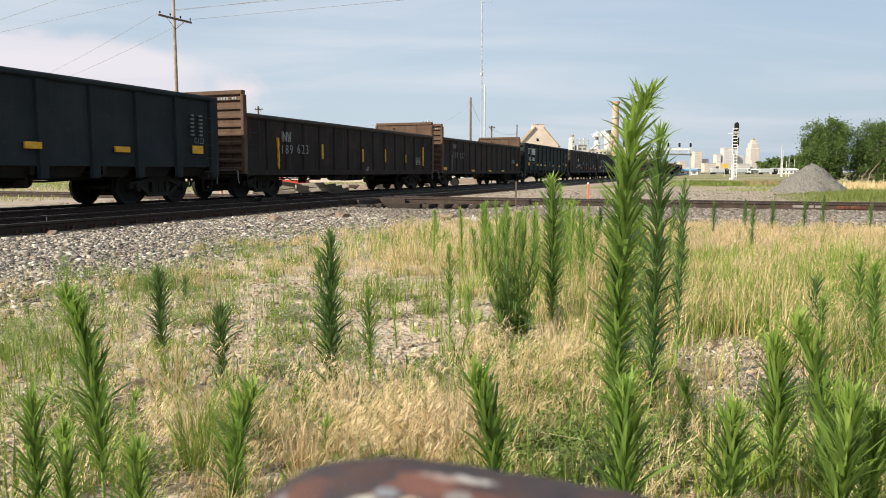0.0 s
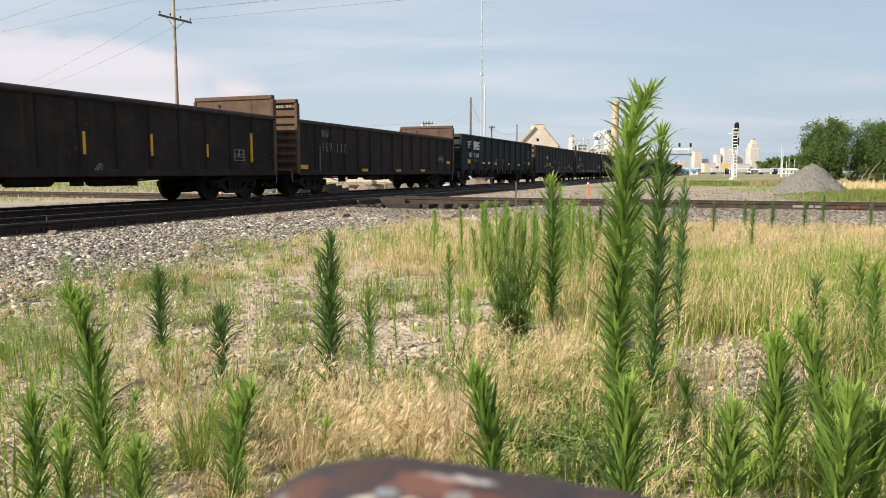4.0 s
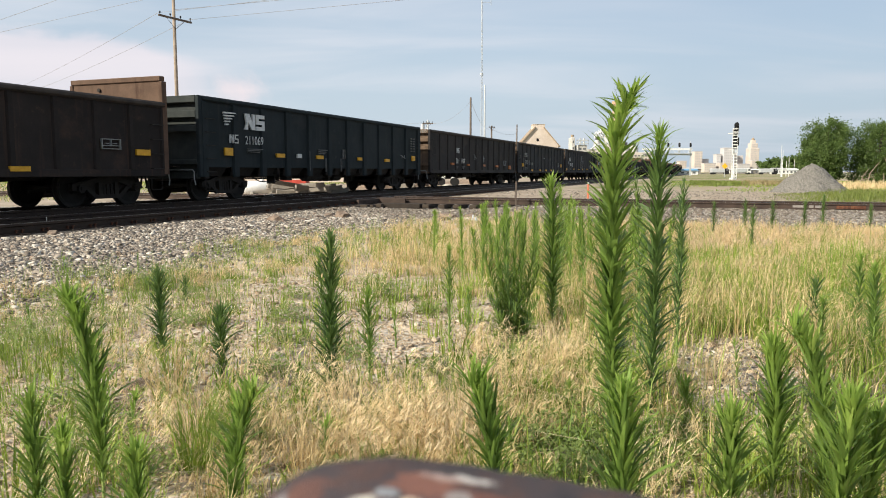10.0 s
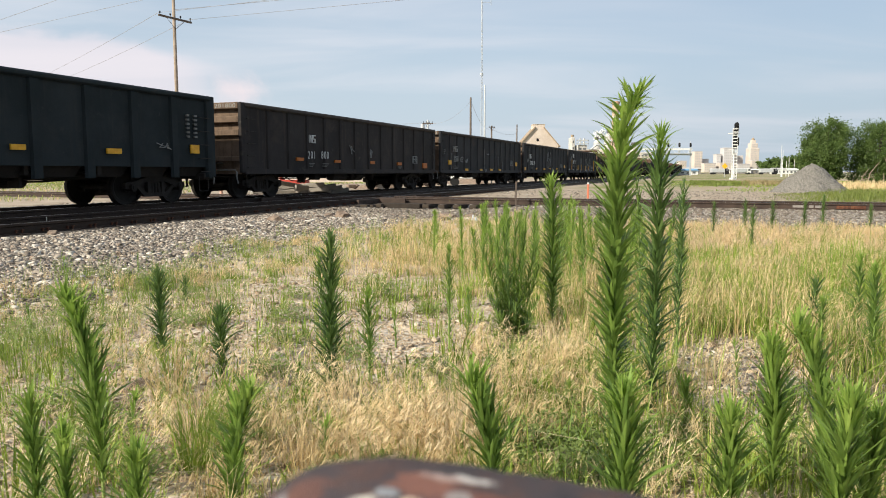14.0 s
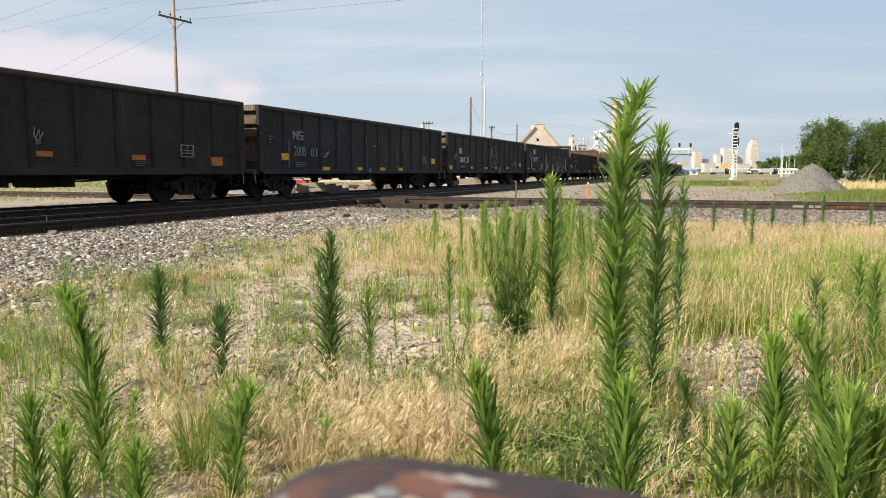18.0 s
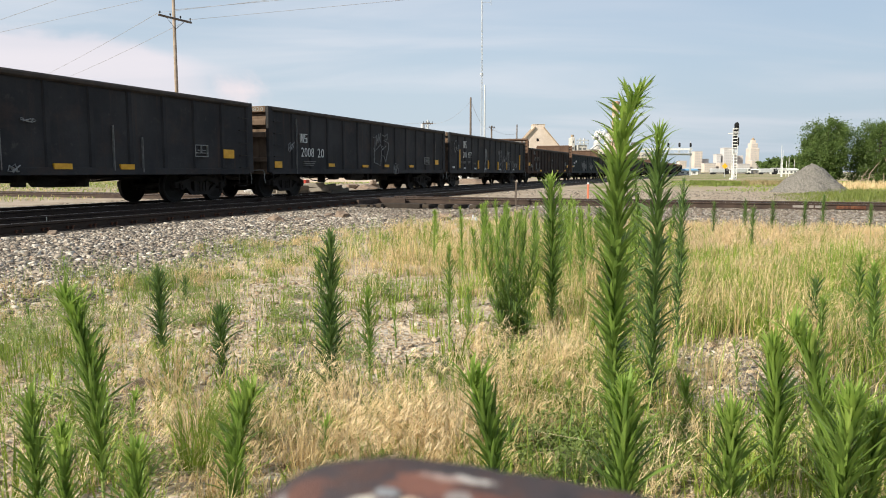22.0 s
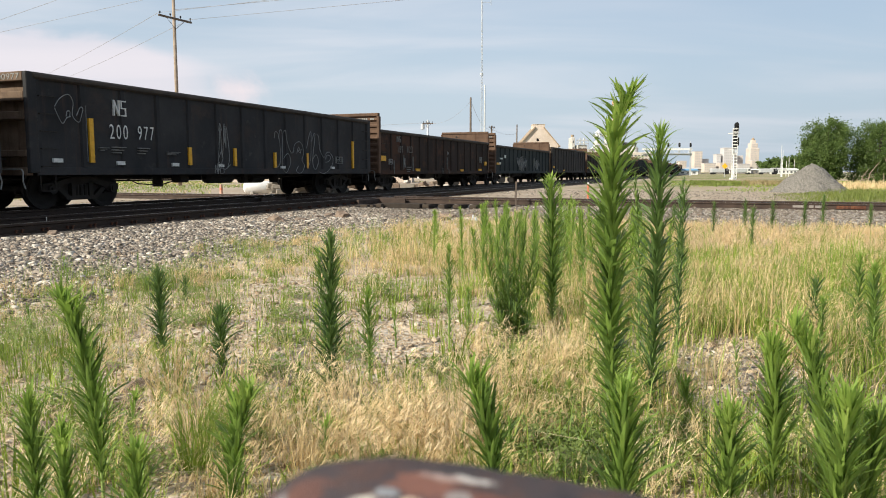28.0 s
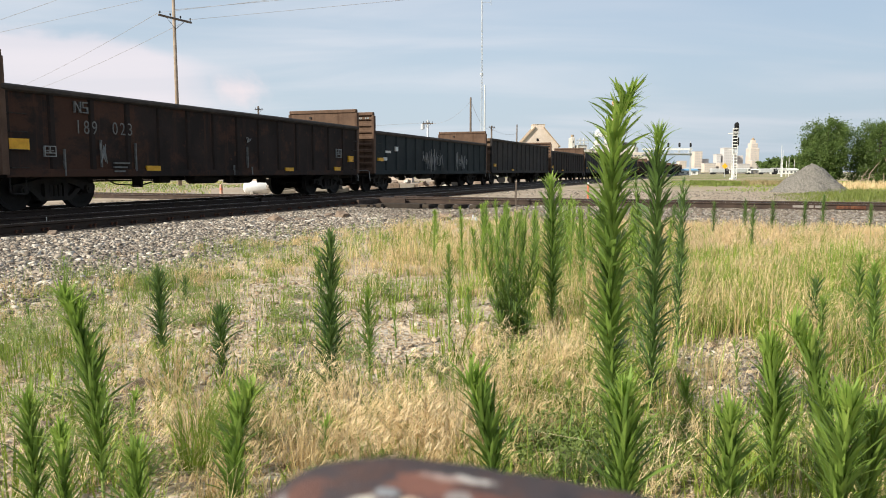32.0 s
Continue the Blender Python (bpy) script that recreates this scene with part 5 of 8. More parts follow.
horseweed(-0.89, 2.05, 0.32, 0.105, 50, 17, sway=0.012)
horseweed(-0.68, 2.28, 0.43, 0.115, 58, 18, (0.07, 0.0), sway=0.014)
horseweed(0.85, 2.1, 0.42, 0.12, 62, 19, sway=0.014)
horseweed(1.12, 2.4, 0.55, 0.125, 76, 20, (-0.02, 0.0), sway=0.016)
horseweed(1.27, 2.35, 0.63, 0.12, 66, 21, (-0.13, 0.0), sway=0.014)
horseweed(1.125, 2.0, 0.50, 0.13, 76, 22, (0.02, 0.0), sway=0.014)
horseweed(1.25, 2.08, 0.42, 0.12, 60, 23, (0.03, 0.0), sway=0.012)
horseweed(2.42, 4.05, 0.62, 0.10, 60, 24, (-0.02, 0.0), sway=0.008)
horseweed(2.20, 4.2, 0.42, 0.08, 40, 25, sway=0.004)
horseweed(2.58, 4.35, 0.5, 0.11, 44, 26, sway=0.004)
horseweed(2.36, 4.6, 0.46, 0.11, 44, 27, hue="blue", tip=False)
horseweed(2.72, 4.75, 0.58, 0.11, 48, 28, sway=0.004)
horseweed(1.0, 2.95, 0.27, 0.08, 34, 37)
horseweed(-2.2, 6.2, 0.26, 0.08, 26, 38, hue="blue", tip=False)
# thin pale horseweeds farther out, in loose groups
rnd = random.Random(19)
FAR_WEEDS = [(1.0, 6.2, 0.92), (1.15, 6.6, 0.8), (1.32, 7.0, 0.74), (0.86, 6.9, 0.7), (0.2, 7.6, 0.6), (-0.1, 8.4, 0.62), (0.62, 7.2, 0.72), (1.75, 6.4, 0.72), (1.9, 7.2, 0.62), (0.45, 8.0, 0.7), (2.05, 6.2, 0.5), (1.55, 7.8, 0.7)]
FAR_WEEDS += [(rnd.uniform(0.3, 2.4), rnd.uniform(6.5, 10.5), rnd.uniform(0.42, 0.75)) for _ in range(44)]
FAR_WEEDS += [(rnd.uniform(-0.6, 2.8), rnd.uniform(10.0, 13.0), rnd.uniform(0.35, 0.6)) for _ in range(14)]
for i, (x, y, h) in enumerate(FAR_WEEDS):
    horseweed(x, y, h * 1.08, 0.11, 40, 180 + i, (rnd.uniform(-0.04, 0.04), 0), tip=True, joined=True, hue="tip" if i % 3 else "leaf")
for i, (x, y, h) in enumerate(((4.35, 10.3, 0.66), (5.6, 13.6, 0.62), (6.2, 13.8, 0.58), (6.9, 14.0, 0.55), (7.2, 13.9, 0.66), (8.1, 13.9, 0.52), (8.9, 14.2, 0.55), (4.8, 13.0, 0.6), (3.9, 12.4, 0.55), (3.2, 12.0, 0.6), (2.7, 12.6, 0.5))):
    horseweed(x, y, h, 0.14, 44, 100 + i, hue="blue", tip=False, joined=True, label="small dark-green horseweed by the ballast")
# seedlings and low stalks scattered in the field
for i in range(46):
    y = 2.6 * (9.0 / 2.6) ** rnd.random()
    x = rnd.uniform(-0.6, 0.62) * y
    horseweed(x, y, rnd.uniform(0.10, 0.26), 0.075, 12, 400 + i, (rnd.uniform(-0.03, 0.03), 0), tip=i % 2 == 0, joined=True, bare=0.05, label="short green horseweed seedling in dry grass")


def herb(x, y, r, h, count, seed):
    """A low feathery weed of many small leaves."""
    rnd = np.random.default_rng(seed)
    a, d = rnd.uniform(0, 2 * np.pi, count), r * np.sqrt(rnd.uniform(0, 1, count))
    px, py, pz = d * np.cos(a), d * np.sin(a), h * rnd.uniform(0.05, 1, count) * (1 - 0.5 * (d / r) ** 2)
    az, el, ln = rnd.uniform(0, 2 * np.pi, count), rnd.uniform(-0.2, 0.9, count), rnd.uniform(0.012, 0.032, count)
    dirs = np.stack([np.cos(az) * np.cos(el), np.sin(az) * np.cos(el), np.sin(el)], 1) * ln[:, None]
    side = np.stack([-np.sin(az), np.cos(az), np.zeros(count)], 1) * (ln * 0.22)[:, None]
    p = np.stack([px, py, pz], 1)
    v = np.stack([p, p + dirs * 0.5 + side, p + dirs, p + dirs * 0.5 - side], 1).reshape(-1, 3)
    q = np.arange(count * 4).reshape(-1, 4)
    ob = thing("low_weed", "low feathery green weed among dry grass", "weed", "low weeds in the field", at=pose(x, y, ground_z(x, y)))
    part("foliage", fast_mesh("foliage", v, q, np.zeros((0, 3), int), HERB), None, ob)
    for i in range(7):
        w = rnd.uniform(0, 6.28)
        m = M().tube([(0, 0, -0.01), (0.35 * r * math.cos(w), 0.35 * r * math.sin(w), h * 0.45), (0.7 * r * math.cos(w), 0.7 * r * math.sin(w), h * 0.8)], [0.003, 0.002, 0.001], 4)
        part("stem", m, STEM, ob)


LOW_WEEDS = [(-0.22, 3.35, 0.12, 0.1), (-0.8, 3.0, 0.12, 0.1), (0.1, 3.75, 0.12, 0.1), (-1.12, 2.7, 0.14, 0.12), (-0.4, 2.6, 0.1, 0.09), (-0.62, 3.75, 0.13, 0.1), (0.25, 3.1, 0.12, 0.12), (-0.05, 4.1, 0.12, 0.1), (0.85, 3.6, 0.14, 0.12), (-1.0, 4.1, 0.12, 0.1), (0.42, 2.9, 0.2, 0.16), (0.58, 2.7, 0.18, 0.14), (0.3, 2.55, 0.16, 0.12), (0.62, 3.3, 0.16, 0.16), (0.5, 4.4, 0.15, 0.12), (-1.1, 4.9, 0.18, 0.1), (-0.6, 4.4, 0.16, 0.12), (-2.3, 6.6, 0.12, 0.1), (-1.35, 6.6, 0.12, 0.1), (-3.4, 6.5, 0.16, 0.16), (-2.9, 7.2, 0.2, 0.14), (0.15, 3.4, 0.14, 0.14), (-0.9, 3.1, 0.14, 0.12), (1.5, 3.0, 0.16, 0.12), (2.6, 5.4, 0.2, 0.2)]
LOW_WEEDS += [(0.48, 2.55, 0.2, 0.15), (0.72, 2.6, 0.2, 0.15), (0.66, 2.95, 0.2, 0.15), (0.36, 2.75, 0.18, 0.14), (1.0, 2.65, 0.2, 0.14), (1.35, 2.7, 0.2, 0.15), (1.1, 3.0, 0.16, 0.1), (-1.45, 2.8, 0.18, 0.13), (-1.75, 3.4, 0.18, 0.14), (2.9, 5.0, 0.22, 0.2), (3.2, 5.8, 0.24, 0.2), (2.3, 5.6, 0.2, 0.16), (1.9, 5.2, 0.18, 0.14)]
LOW_WEEDS += [(1.75, 3.6, 0.15, 0.12), (-2.9, 5.6, 0.2, 0.16), (-1.9, 5.4, 0.16, 0.1), (-0.1, 5.9, 0.14, 0.1), (-0.75, 7.4, 0.16, 0.12), (6.6, 12.6, 0.3, 0.2), (-0.2, 2.6, 0.12, 0.1), (-1.55, 3.2, 0.14, 0.1), (0.35, 4.2, 0.2, 0.12), (0.75, 4.3, 0.18, 0.14), (-2.75, 4.7, 0.2, 0.18), (-1.2, 5.6, 0.2, 0.14), (-0.45, 6.6, 0.18, 0.16), (0.9, 2.9, 0.2, 0.14), (0.15, 2.9, 0.2, 0.14)]
for i, (x, y, r, h) in enumerate(LOW_WEEDS):
    herb(x, y, r * (1.1 if r < 0.2 else 0.8), h * 1.15, int(760 * r / 0.18), 300 + i)


# ---- grasses: one stand each of dry and green grass ----
def patch(x, y, cx, cy, rx, ry):
    return np.exp(-(((x - cx) / rx) ** 2 + ((y - cy) / ry) ** 2))


def waves(x, y, seed):
    rnd = np.random.default_rng(seed)
    out = np.zeros_like(x)
    for f, a in ((0.8, 0.45), (1.9, 0.3), (4.2, 0.25)):
        for _ in range(3):
            w, ph = rnd.uniform(0, np.pi), rnd.uniform(0, 6.28)
            out += a / 3 * np.sin(f * 2.2 * (x * np.cos(w) + y * np.sin(w)) + ph)
    return out


def field_points(n_try, lo, hi, seed):
    """Places in the field in front of the tracks, thinning with distance."""
    rnd = np.random.default_rng(seed)
    y = lo * (hi / lo) ** rnd.uniform(0, 1, n_try) ** 0.8
    x = rnd.uniform(-1, 1, n_try) * (0.66 * y + 0.35)
    return x, y, rnd


def tufts(x, y, rnd, count, radius):
    """Turns each place into a tuft of stems leaning outward; gives places and leaning directions."""
    k_ = rnd.integers(count // 2, count * 3 // 2, len(x))
    cx, cy = np.repeat(x, k_), np.repeat(y, k_)
    a, d = rnd.uniform(0, 2 * np.pi, len(cx)), radius * np.sqrt(rnd.uniform(0, 1, len(cx)))
    # each tuft is combed to a side of its own
    way = np.repeat(rnd.uniform(0, 2 * np.pi, len(x)), k_)
    a2 = np.arctan2(np.sin(a) + 0.9 * np.sin(way), np.cos(a) + 0.9 * np.cos(way))
    return cx + d * np.cos(a), cy + d * np.sin(a), a2, np.repeat(rnd.uniform(0.6, 1.15, len(x)), k_)


def clear_of_ballast(x, y):
    s, n = x * U.x + y * U.y, x * NV.x + y * NV.y
    return 1 / (1 + np.exp(5 * (np.maximum(n - 5.6 - 1.4 * np.clip(s - 4.5, 0, 5) / 5, s - 16.2) + 0.5 * waves(x, y, 3))))


def open_patch(x, y):
    return np.clip(1.0 * patch(x, y, 1.76, 4.4, 0.42, 0.65) + 0.8 * patch(x, y, 1.5, 3.6, 0.30, 0.5), 0, 0.92)


def bare_ground(x, y):
    return np.clip(1.0 * patch(x, y, -0.75, 7.2, 1.0, 0.9) + 1.1 * patch(x, y, -1.0, 6.4, 1.8, 1.7) + 1.2 * patch(x, y, 1.76, 4.4, 0.42, 0.65) + 0.9 * patch(x, y, 1.5, 3.6, 0.32, 0.5) + 0.8 * patch(x, y, -0.25, 4.9, 0.35, 0.7) + 0.7 * patch(x, y, 0.2, 6.2, 0.6, 0.9) + 1.1 * patch(x, y, 0.5, 4.6, 0.5, 0.55) + 0.75 * patch(x, y, -1.55, 3.4, 0.9, 1.2) + 0.8 * patch(x, y, -2.9, 6.0, 1.2, 1.1), 0, 0.99)


def footing(x, y):
    """Thinner growth round the feet of the stalks in the field."""
    return 1 - np.clip(0.9 * patch(x, y, -0.54, 3.3, 0.15, 0.55) + 0.8 * patch(x, y, -0.42, 3.7, 0.14, 0.4) + 0.8 * patch(x, y, -1.17, 3.6, 0.15, 0.4) + 0.8 * patch(x, y, -1.58, 3.9, 0.16, 0.4), 0, 0.92)


def stand(x, y):
    """1 where the dry stand closes, 0 in its gaps; beyond five metres it runs on."""
    return np.where(y < 5.4, 1 / (1 + np.exp(-13 * (waves(x * 1.9, y * 1.9, 99) + 0.06))), 1.0)


gz_all = np.vectorize(ground_z)


def grass(name, label, mat, x, y, h, width, rnd, heads, lean, az=None):
    n = len(x)
    z = gz_all(x, y) - 0.01
    h = h * np.where((y > 4.5) & (y < 20) & (x < -0.5), np.clip(1 + 0.28 * (x + 0.5), 0.5, 1), 1)
    # the stand rises and sinks in waves
    h = h * np.where((y > 4.5) & (y < 20), np.clip(1 + 0.75 * waves(x * 1.4, y * 1.4, 77), 0.45, 1.6), 1)
    az = rnd.uniform(0, 2 * np.pi, n) if az is None else az + rnd.normal(0, 0.5, n)
    ln = np.abs(rnd.normal(0, lean, n)) + 0.05
    d = np.stack([np.cos(az), np.sin(az), np.zeros(n)], 1)
    side = np.stack([-np.sin(az + rnd.uniform(-1, 1, n)), np.cos(az), np.zeros(n)], 1) * (width * (1 + 0.06 * y))[:, None] * 0.5
    b = np.stack([x, y, z], 1)
    up = np.stack([np.zeros(n), np.zeros(n), h], 1)
    mid = b + up * 0.55 + d * (h * ln * 0.3)[:, None]
    tip = b + up * (1 - 0.25 * ln[:, None]) + d * (h * ln)[:, None]
    v = np.stack([b - side, b + side, mid + side * 0.8, mid - side * 0.8, tip], 1)
    i0 = np.arange(n)[:, None] * 5
    quads, tris, verts = i0 + np.array([[0, 1, 2, 3]]), i0 + np.array([[3, 2, 4]]), v.reshape(-1, 3)
    if heads:
        # drooping seed heads: slim awned spikelets that hang to one side of the bent tip
        k_, o = heads, len(verts)
        keep = np.repeat(np.arange(n)[rnd.uniform(0, 1, n) < 0.82], k_)
        m_ = len(keep)
        a2 = az[keep] + rnd.normal(0, 0.45, m_)
        dn = np.stack([np.cos(a2) * 0.55, np.sin(a2) * 0.55, rnd.normal(-0.35, 0.65, m_)], 1)
        dn /= np.linalg.norm(dn, axis=1)[:, None]
        le = rnd.uniform(0.026, 0.062, m_)
        wd = np.stack([-np.sin(a2 + 0.8), np.cos(a2 + 0.8), np.zeros(m_)], 1) * (0.00125 * (1 + 0.09 * y[keep]))[:, None]
        p = tip[keep] + (mid[keep] - tip[keep]) * rnd.uniform(0, 0.5, m_)[:, None]
        hv = np.stack([p, p + dn * (le * 0.4)[:, None] + wd, p + dn * le[:, None], p + dn * (le * 0.4)[:, None] - wd], 1)
        verts = np.concatenate([verts, hv.reshape(-1, 3)])
        quads = np.concatenate([quads, o + np.arange(m_ * 4).reshape(-1, 4)])
    ob = part(name, fast_mesh(name, verts, quads, tris, mat), None)
    return tagged(ob, label, "grass", kind="stuff")


x, y, rnd = field_points(5200, 1.5, 17.5, 11)
cover = clear_of_ballast(x, y)
dens = np.clip(0.22 + 2.1 * waves(x, y, 21), 0.0, 1) * (1 - bare_ground(x, y)) * np.where(x > 0.4, 0.8, 1.0)
dens *= 1 - 0.85 * patch(x, y, 3.7, 7.2, 2.8, 2.1)
dens += 0.9 * patch(x, y, -0.25, 2.85, 0.95, 0.62) + 0.5 * patch(x, y, 0.3, 4.0, 0.5, 0.6) + 0.9 * patch(x, y, 6.8, 13.0, 4.5, 2.0) + 0.3 * patch(x, y, 0.8, 4.2, 0.8, 0.8)
dens *= 1 - 0.7 * patch(x, y, -1.6, 10.0, 1.4, 3.2)
dens *= np.where(y < 5.2, 0.22, 0.9) * (1 - 0.7 * patch(x, y, -1.35, 3.2, 0.75, 1.0)) * (1 - 0.6 * patch(x, y, 0.55, 2.75, 0.45, 0.45))
ok = rnd.uniform(0, 1, len(x)) < dens * cover * (1 - open_patch(x, y)) * stand(x, y) * footing(x, y)
x, y, az, tall = tufts(x[ok], y[ok], rnd, 26, 0.075)
grass("dry_grass", "bleached tan dry grass with nodding seed heads", DRY, x, y, rnd.uniform(0.07, 0.28, len(x)) * tall, 0.0028, rnd, 9, 0.75, az)
# thick clumps of brome with heavy heads in the foreground, pale and ochre
for mat, label, seed, tries in ((STRAW, "pale straw-coloured clumps of drooping brome grass", 81, 760), (DRY, "ochre clumps of drooping brome grass", 82, 560)):
    x, y, rnd = field_points(tries, 1.7, 9.5, seed)
    want = 0.95 * patch(x, y, -0.3, 2.85, 1.0, 0.60) + 0.7 * patch(x, y, 0.3, 3.9, 0.55, 0.6) + 0.10 * patch(x, y, -1.3, 3.2, 0.6, 0.8) + 0.5 * patch(x, y, 1.0, 4.9, 0.5, 0.8) + 0.6 * patch(x, y, 0.3, 8.0, 1.2, 1.6) + 0.42 * patch(x, y, 1.2, 2.7, 0.7, 0.8) + 0.2 * patch(x, y, 0.5, 3.3, 0.4, 0.4) + 0.04
    ok = rnd.uniform(0, 1, len(x)) < want * (0.45 + 1.5 * np.clip(waves(x * 1.6, y * 1.6, 83), -0.3, 0.6)) * clear_of_ballast(x, y) * (1 - open_patch(x, y)) * (1 - 0.5 * bare_ground(x, y)) * (1 - 0.7 * patch(x, y, 0.58, 2.7, 0.32, 0.35)) * 1.25 * stand(x, y) * footing(x, y)
    x, y, az, tall = tufts(x[ok], y[ok], rnd, 46, 0.06)
    grass("dry_clump", label, mat, x, y, rnd.uniform(0.10, 0.30, len(x)) * tall, 0.0033, rnd, 9, 0.85, az)
# a few taller plumes stand out of them
rnd = np.random.default_rng(87)
for mat, label, spots in ((STRAW, "tall pale plume of drooping brome grass", [(0.14, 3.35), (-0.44, 3.25), (-0.95, 3.5), (0.02, 2.75), (0.60, 3.75)]), (DRY, "tall ochre plume of drooping brome grass", [(-0.52, 2.65), (-1.35, 3.5), (0.36, 3.55), (-0.15, 3.0), (1.02, 3.3)]), (GREEN, "feathery yellow-green grass clump with nodding heads", [(-0.95, 2.75), (-1.40, 3.7), (0.95, 3.5)])):
    x, y = np.array([p[0] for p in spots]), np.array([p[1] for p in spots])
    x, y, az, tall = tufts(x, y, rnd, 80, 0.07)
    grass("grass_plume", label, mat, x, y, rnd.uniform(0.22, 0.40, len(x)), 0.0030, rnd, 14, 0.7, az)
# long arched culms and broad green blades between the clumps
x, y, rnd = field_points(520, 1.8, 7.0, 84)
grass("bent_culms", "long bent straw culms lying over the clumps", STRAW, x, y, rnd.uniform(0.08, 0.22, len(x)), 0.0042, rnd, 0, 2.0)
x, y, rnd = field_points(1100, 1.7, 5.5, 85)
ok = (rnd.uniform(0, 1, len(x)) < 0.15 + 0.8 * waves(x, y, 86)) & (open_patch(x, y) < 0.3)
x, y, az, tall = tufts(x[ok], y[ok], rnd, 5, 0.05)
grass("broad_grass", "broad-bladed light green grass between dry clumps", GREEN, x, y, rnd.uniform(0.12, 0.34, len(x)) * tall, 0.0085, rnd, 0, 0.45, az)
x, y, rnd = field_points(5200, 1.5, 17.5, 12)
cover = clear_of_ballast(x, y)
dens = np.clip(0.30 + 1.7 * waves(x, y, 31) - 0.5 * waves(x, y, 21) + 0.14 * np.clip(x, 0, 2), 0.03, 1) * (1 - 0.93 * bare_ground(x, y))
dens += 0.9 * patch(x, y, 3.7, 7.3, 3.2, 2.1) + 0.5 * patch(x, y, 1.2, 7.2, 1.2, 2.2) + 0.5 * patch(x, y, -3.2, 6.8, 2.2, 1.1) + 0.15 * patch(x, y, 1.6, 2.8, 1.2, 0.8) + 0.1 * patch(x, y, 0.4, 2.6, 0.6, 0.5)
dens *= 1 - 0.5 * patch(x, y, -1.35, 3.0, 0.8, 1.0)
dens *= 1 - 0.40 * np.clip(patch(x, y, -0.35, 3.2, 1.0, 1.0) + 0.6 * patch(x, y, 0.4, 4.0, 0.6, 0.6), 0, 1)
ok = rnd.uniform(0, 1, len(x)) < dens * cover * (1 - open_patch(x, y))
x, y, az, tall = tufts(x[ok], y[ok], rnd, 20, 0.08)
grass("green_grass", "thin yellow-green grass among the dry stems", GREEN, x, y, rnd.uniform(0.08, 0.28, len(x)) * tall, 0.0042, rnd, 0, 0.35, az)
# wispy yellow-green growth along the foot of the ballast
for mat, seed, heads in ((GREEN, 91, 0), (HERB, 92, 5), (STRAW, 93, 4)):
    rnd = np.random.default_rng(seed)
    s_, n_ = rnd.uniform(0.5, 11.5, 2600), rnd.normal(5.0, 0.75, 2600)
    n_ += 1.0 * np.clip(s_ - 4.5, 0, 5) / 5
    x, y = s_ * U.x + n_ * NV.x, s_ * U.y + n_ * NV.y
    ok = (np.abs(x) < 0.66 * y) & (rnd.uniform(0, 1, len(x)) < np.clip(0.16 + 1.3 * waves(x * 1.3, y * 1.3, seed), 0, 0.8) * (0.45 if mat is STRAW else 1.0) * np.where(s_ > 6, 0.3, 1.0))
    x, y, az, tall = tufts(x[ok], y[ok], rnd, 9, 0.09)
    grass("wispy_grass", "wispy yellow-green growth at the foot of the ballast", mat, x, y, rnd.uniform(0.12, 0.42, len(x)) * tall * 1.35, 0.0024, rnd, heads, 0.4, az)
# the stand closes up towards the ballast
for name, label, mat, seed, share in (("dry_grass", "bleached blond dry grass below the ballast", BLOND, 15, 0.75), ("green_grass", "thin yellow-green grass below the ballast", GREEN, 16, 0.5)):
    x, y, rnd = field_points(5200, 6.0, 17.5, seed)
    ok = rnd.uniform(0, 1, len(x)) < clear_of_ballast(x, y) * (1 - 0.9 * bare_ground(x, y)) * np.clip(share + 1.8 * waves(x, y, 15) * (1 if seed == 15 else -1) - (0.25 if seed == 15 else 0) + (-0.75 if seed == 15 else 0.4) * patch(x, y, 3.9, 7.3, 3.0, 2.1) + (0.8 if seed == 15 else -0.7) * patch(x, y, 5.8, 12.0, 4.5, 2.0), 0, 1) * np.clip(0.42 + 0.35 * x, 0.22, 1)
    x, y, az, tall = tufts(x[ok], y[ok], rnd, 13, 0.13)
    grass(name, label, mat, x, y, rnd.uniform(0.08, 0.28, len(x)) * tall, 0.0032, rnd, 6 if seed == 15 else 0, 0.65 if seed == 15 else 0.45, az)
# tall seeding grass between the weeds
for name, label, mat, seed, h0, h1 in (("tall_grass", "tall light-green grass among the horseweeds", GREEN, 51, 0.25, 0.62), ("tall_grass", "tall pale seeding grass among the horseweeds", DRY, 52, 0.25, 0.55)):
    x, y, rnd = field_points(5200, 3.0, 13.5, seed)
    want = 0.85 * patch(x, y, 1.3, 7.0, 1.0, 2.6) + 0.5 * patch(x, y, 2.3, 5.2, 0.9, 1.2) + 0.35 * patch(x, y, -2.3, 5.6, 1.3, 1.2) + (0.6 if seed == 52 else 0.35) * patch(x, y, 0.2, 9.6, 1.2, 2.4) + (0.12 if seed == 52 else 0.45) * patch(x, y, 4.0, 7.0, 2.4, 1.8)
    ok = rnd.uniform(0, 1, len(x)) < want * clear_of_ballast(x, y) * (1 - bare_ground(x, y))
    x, y, az, tall = tufts(x[ok], y[ok], rnd, 9, 0.10)
    grass(name, label, mat, x, y, rnd.uniform(h0, h1, len(x)) * tall * np.where((x < 0) & (y < 7.5), 0.5, 0.85), 0.0036, rnd, 7 if seed == 52 else 2, 0.42, az)
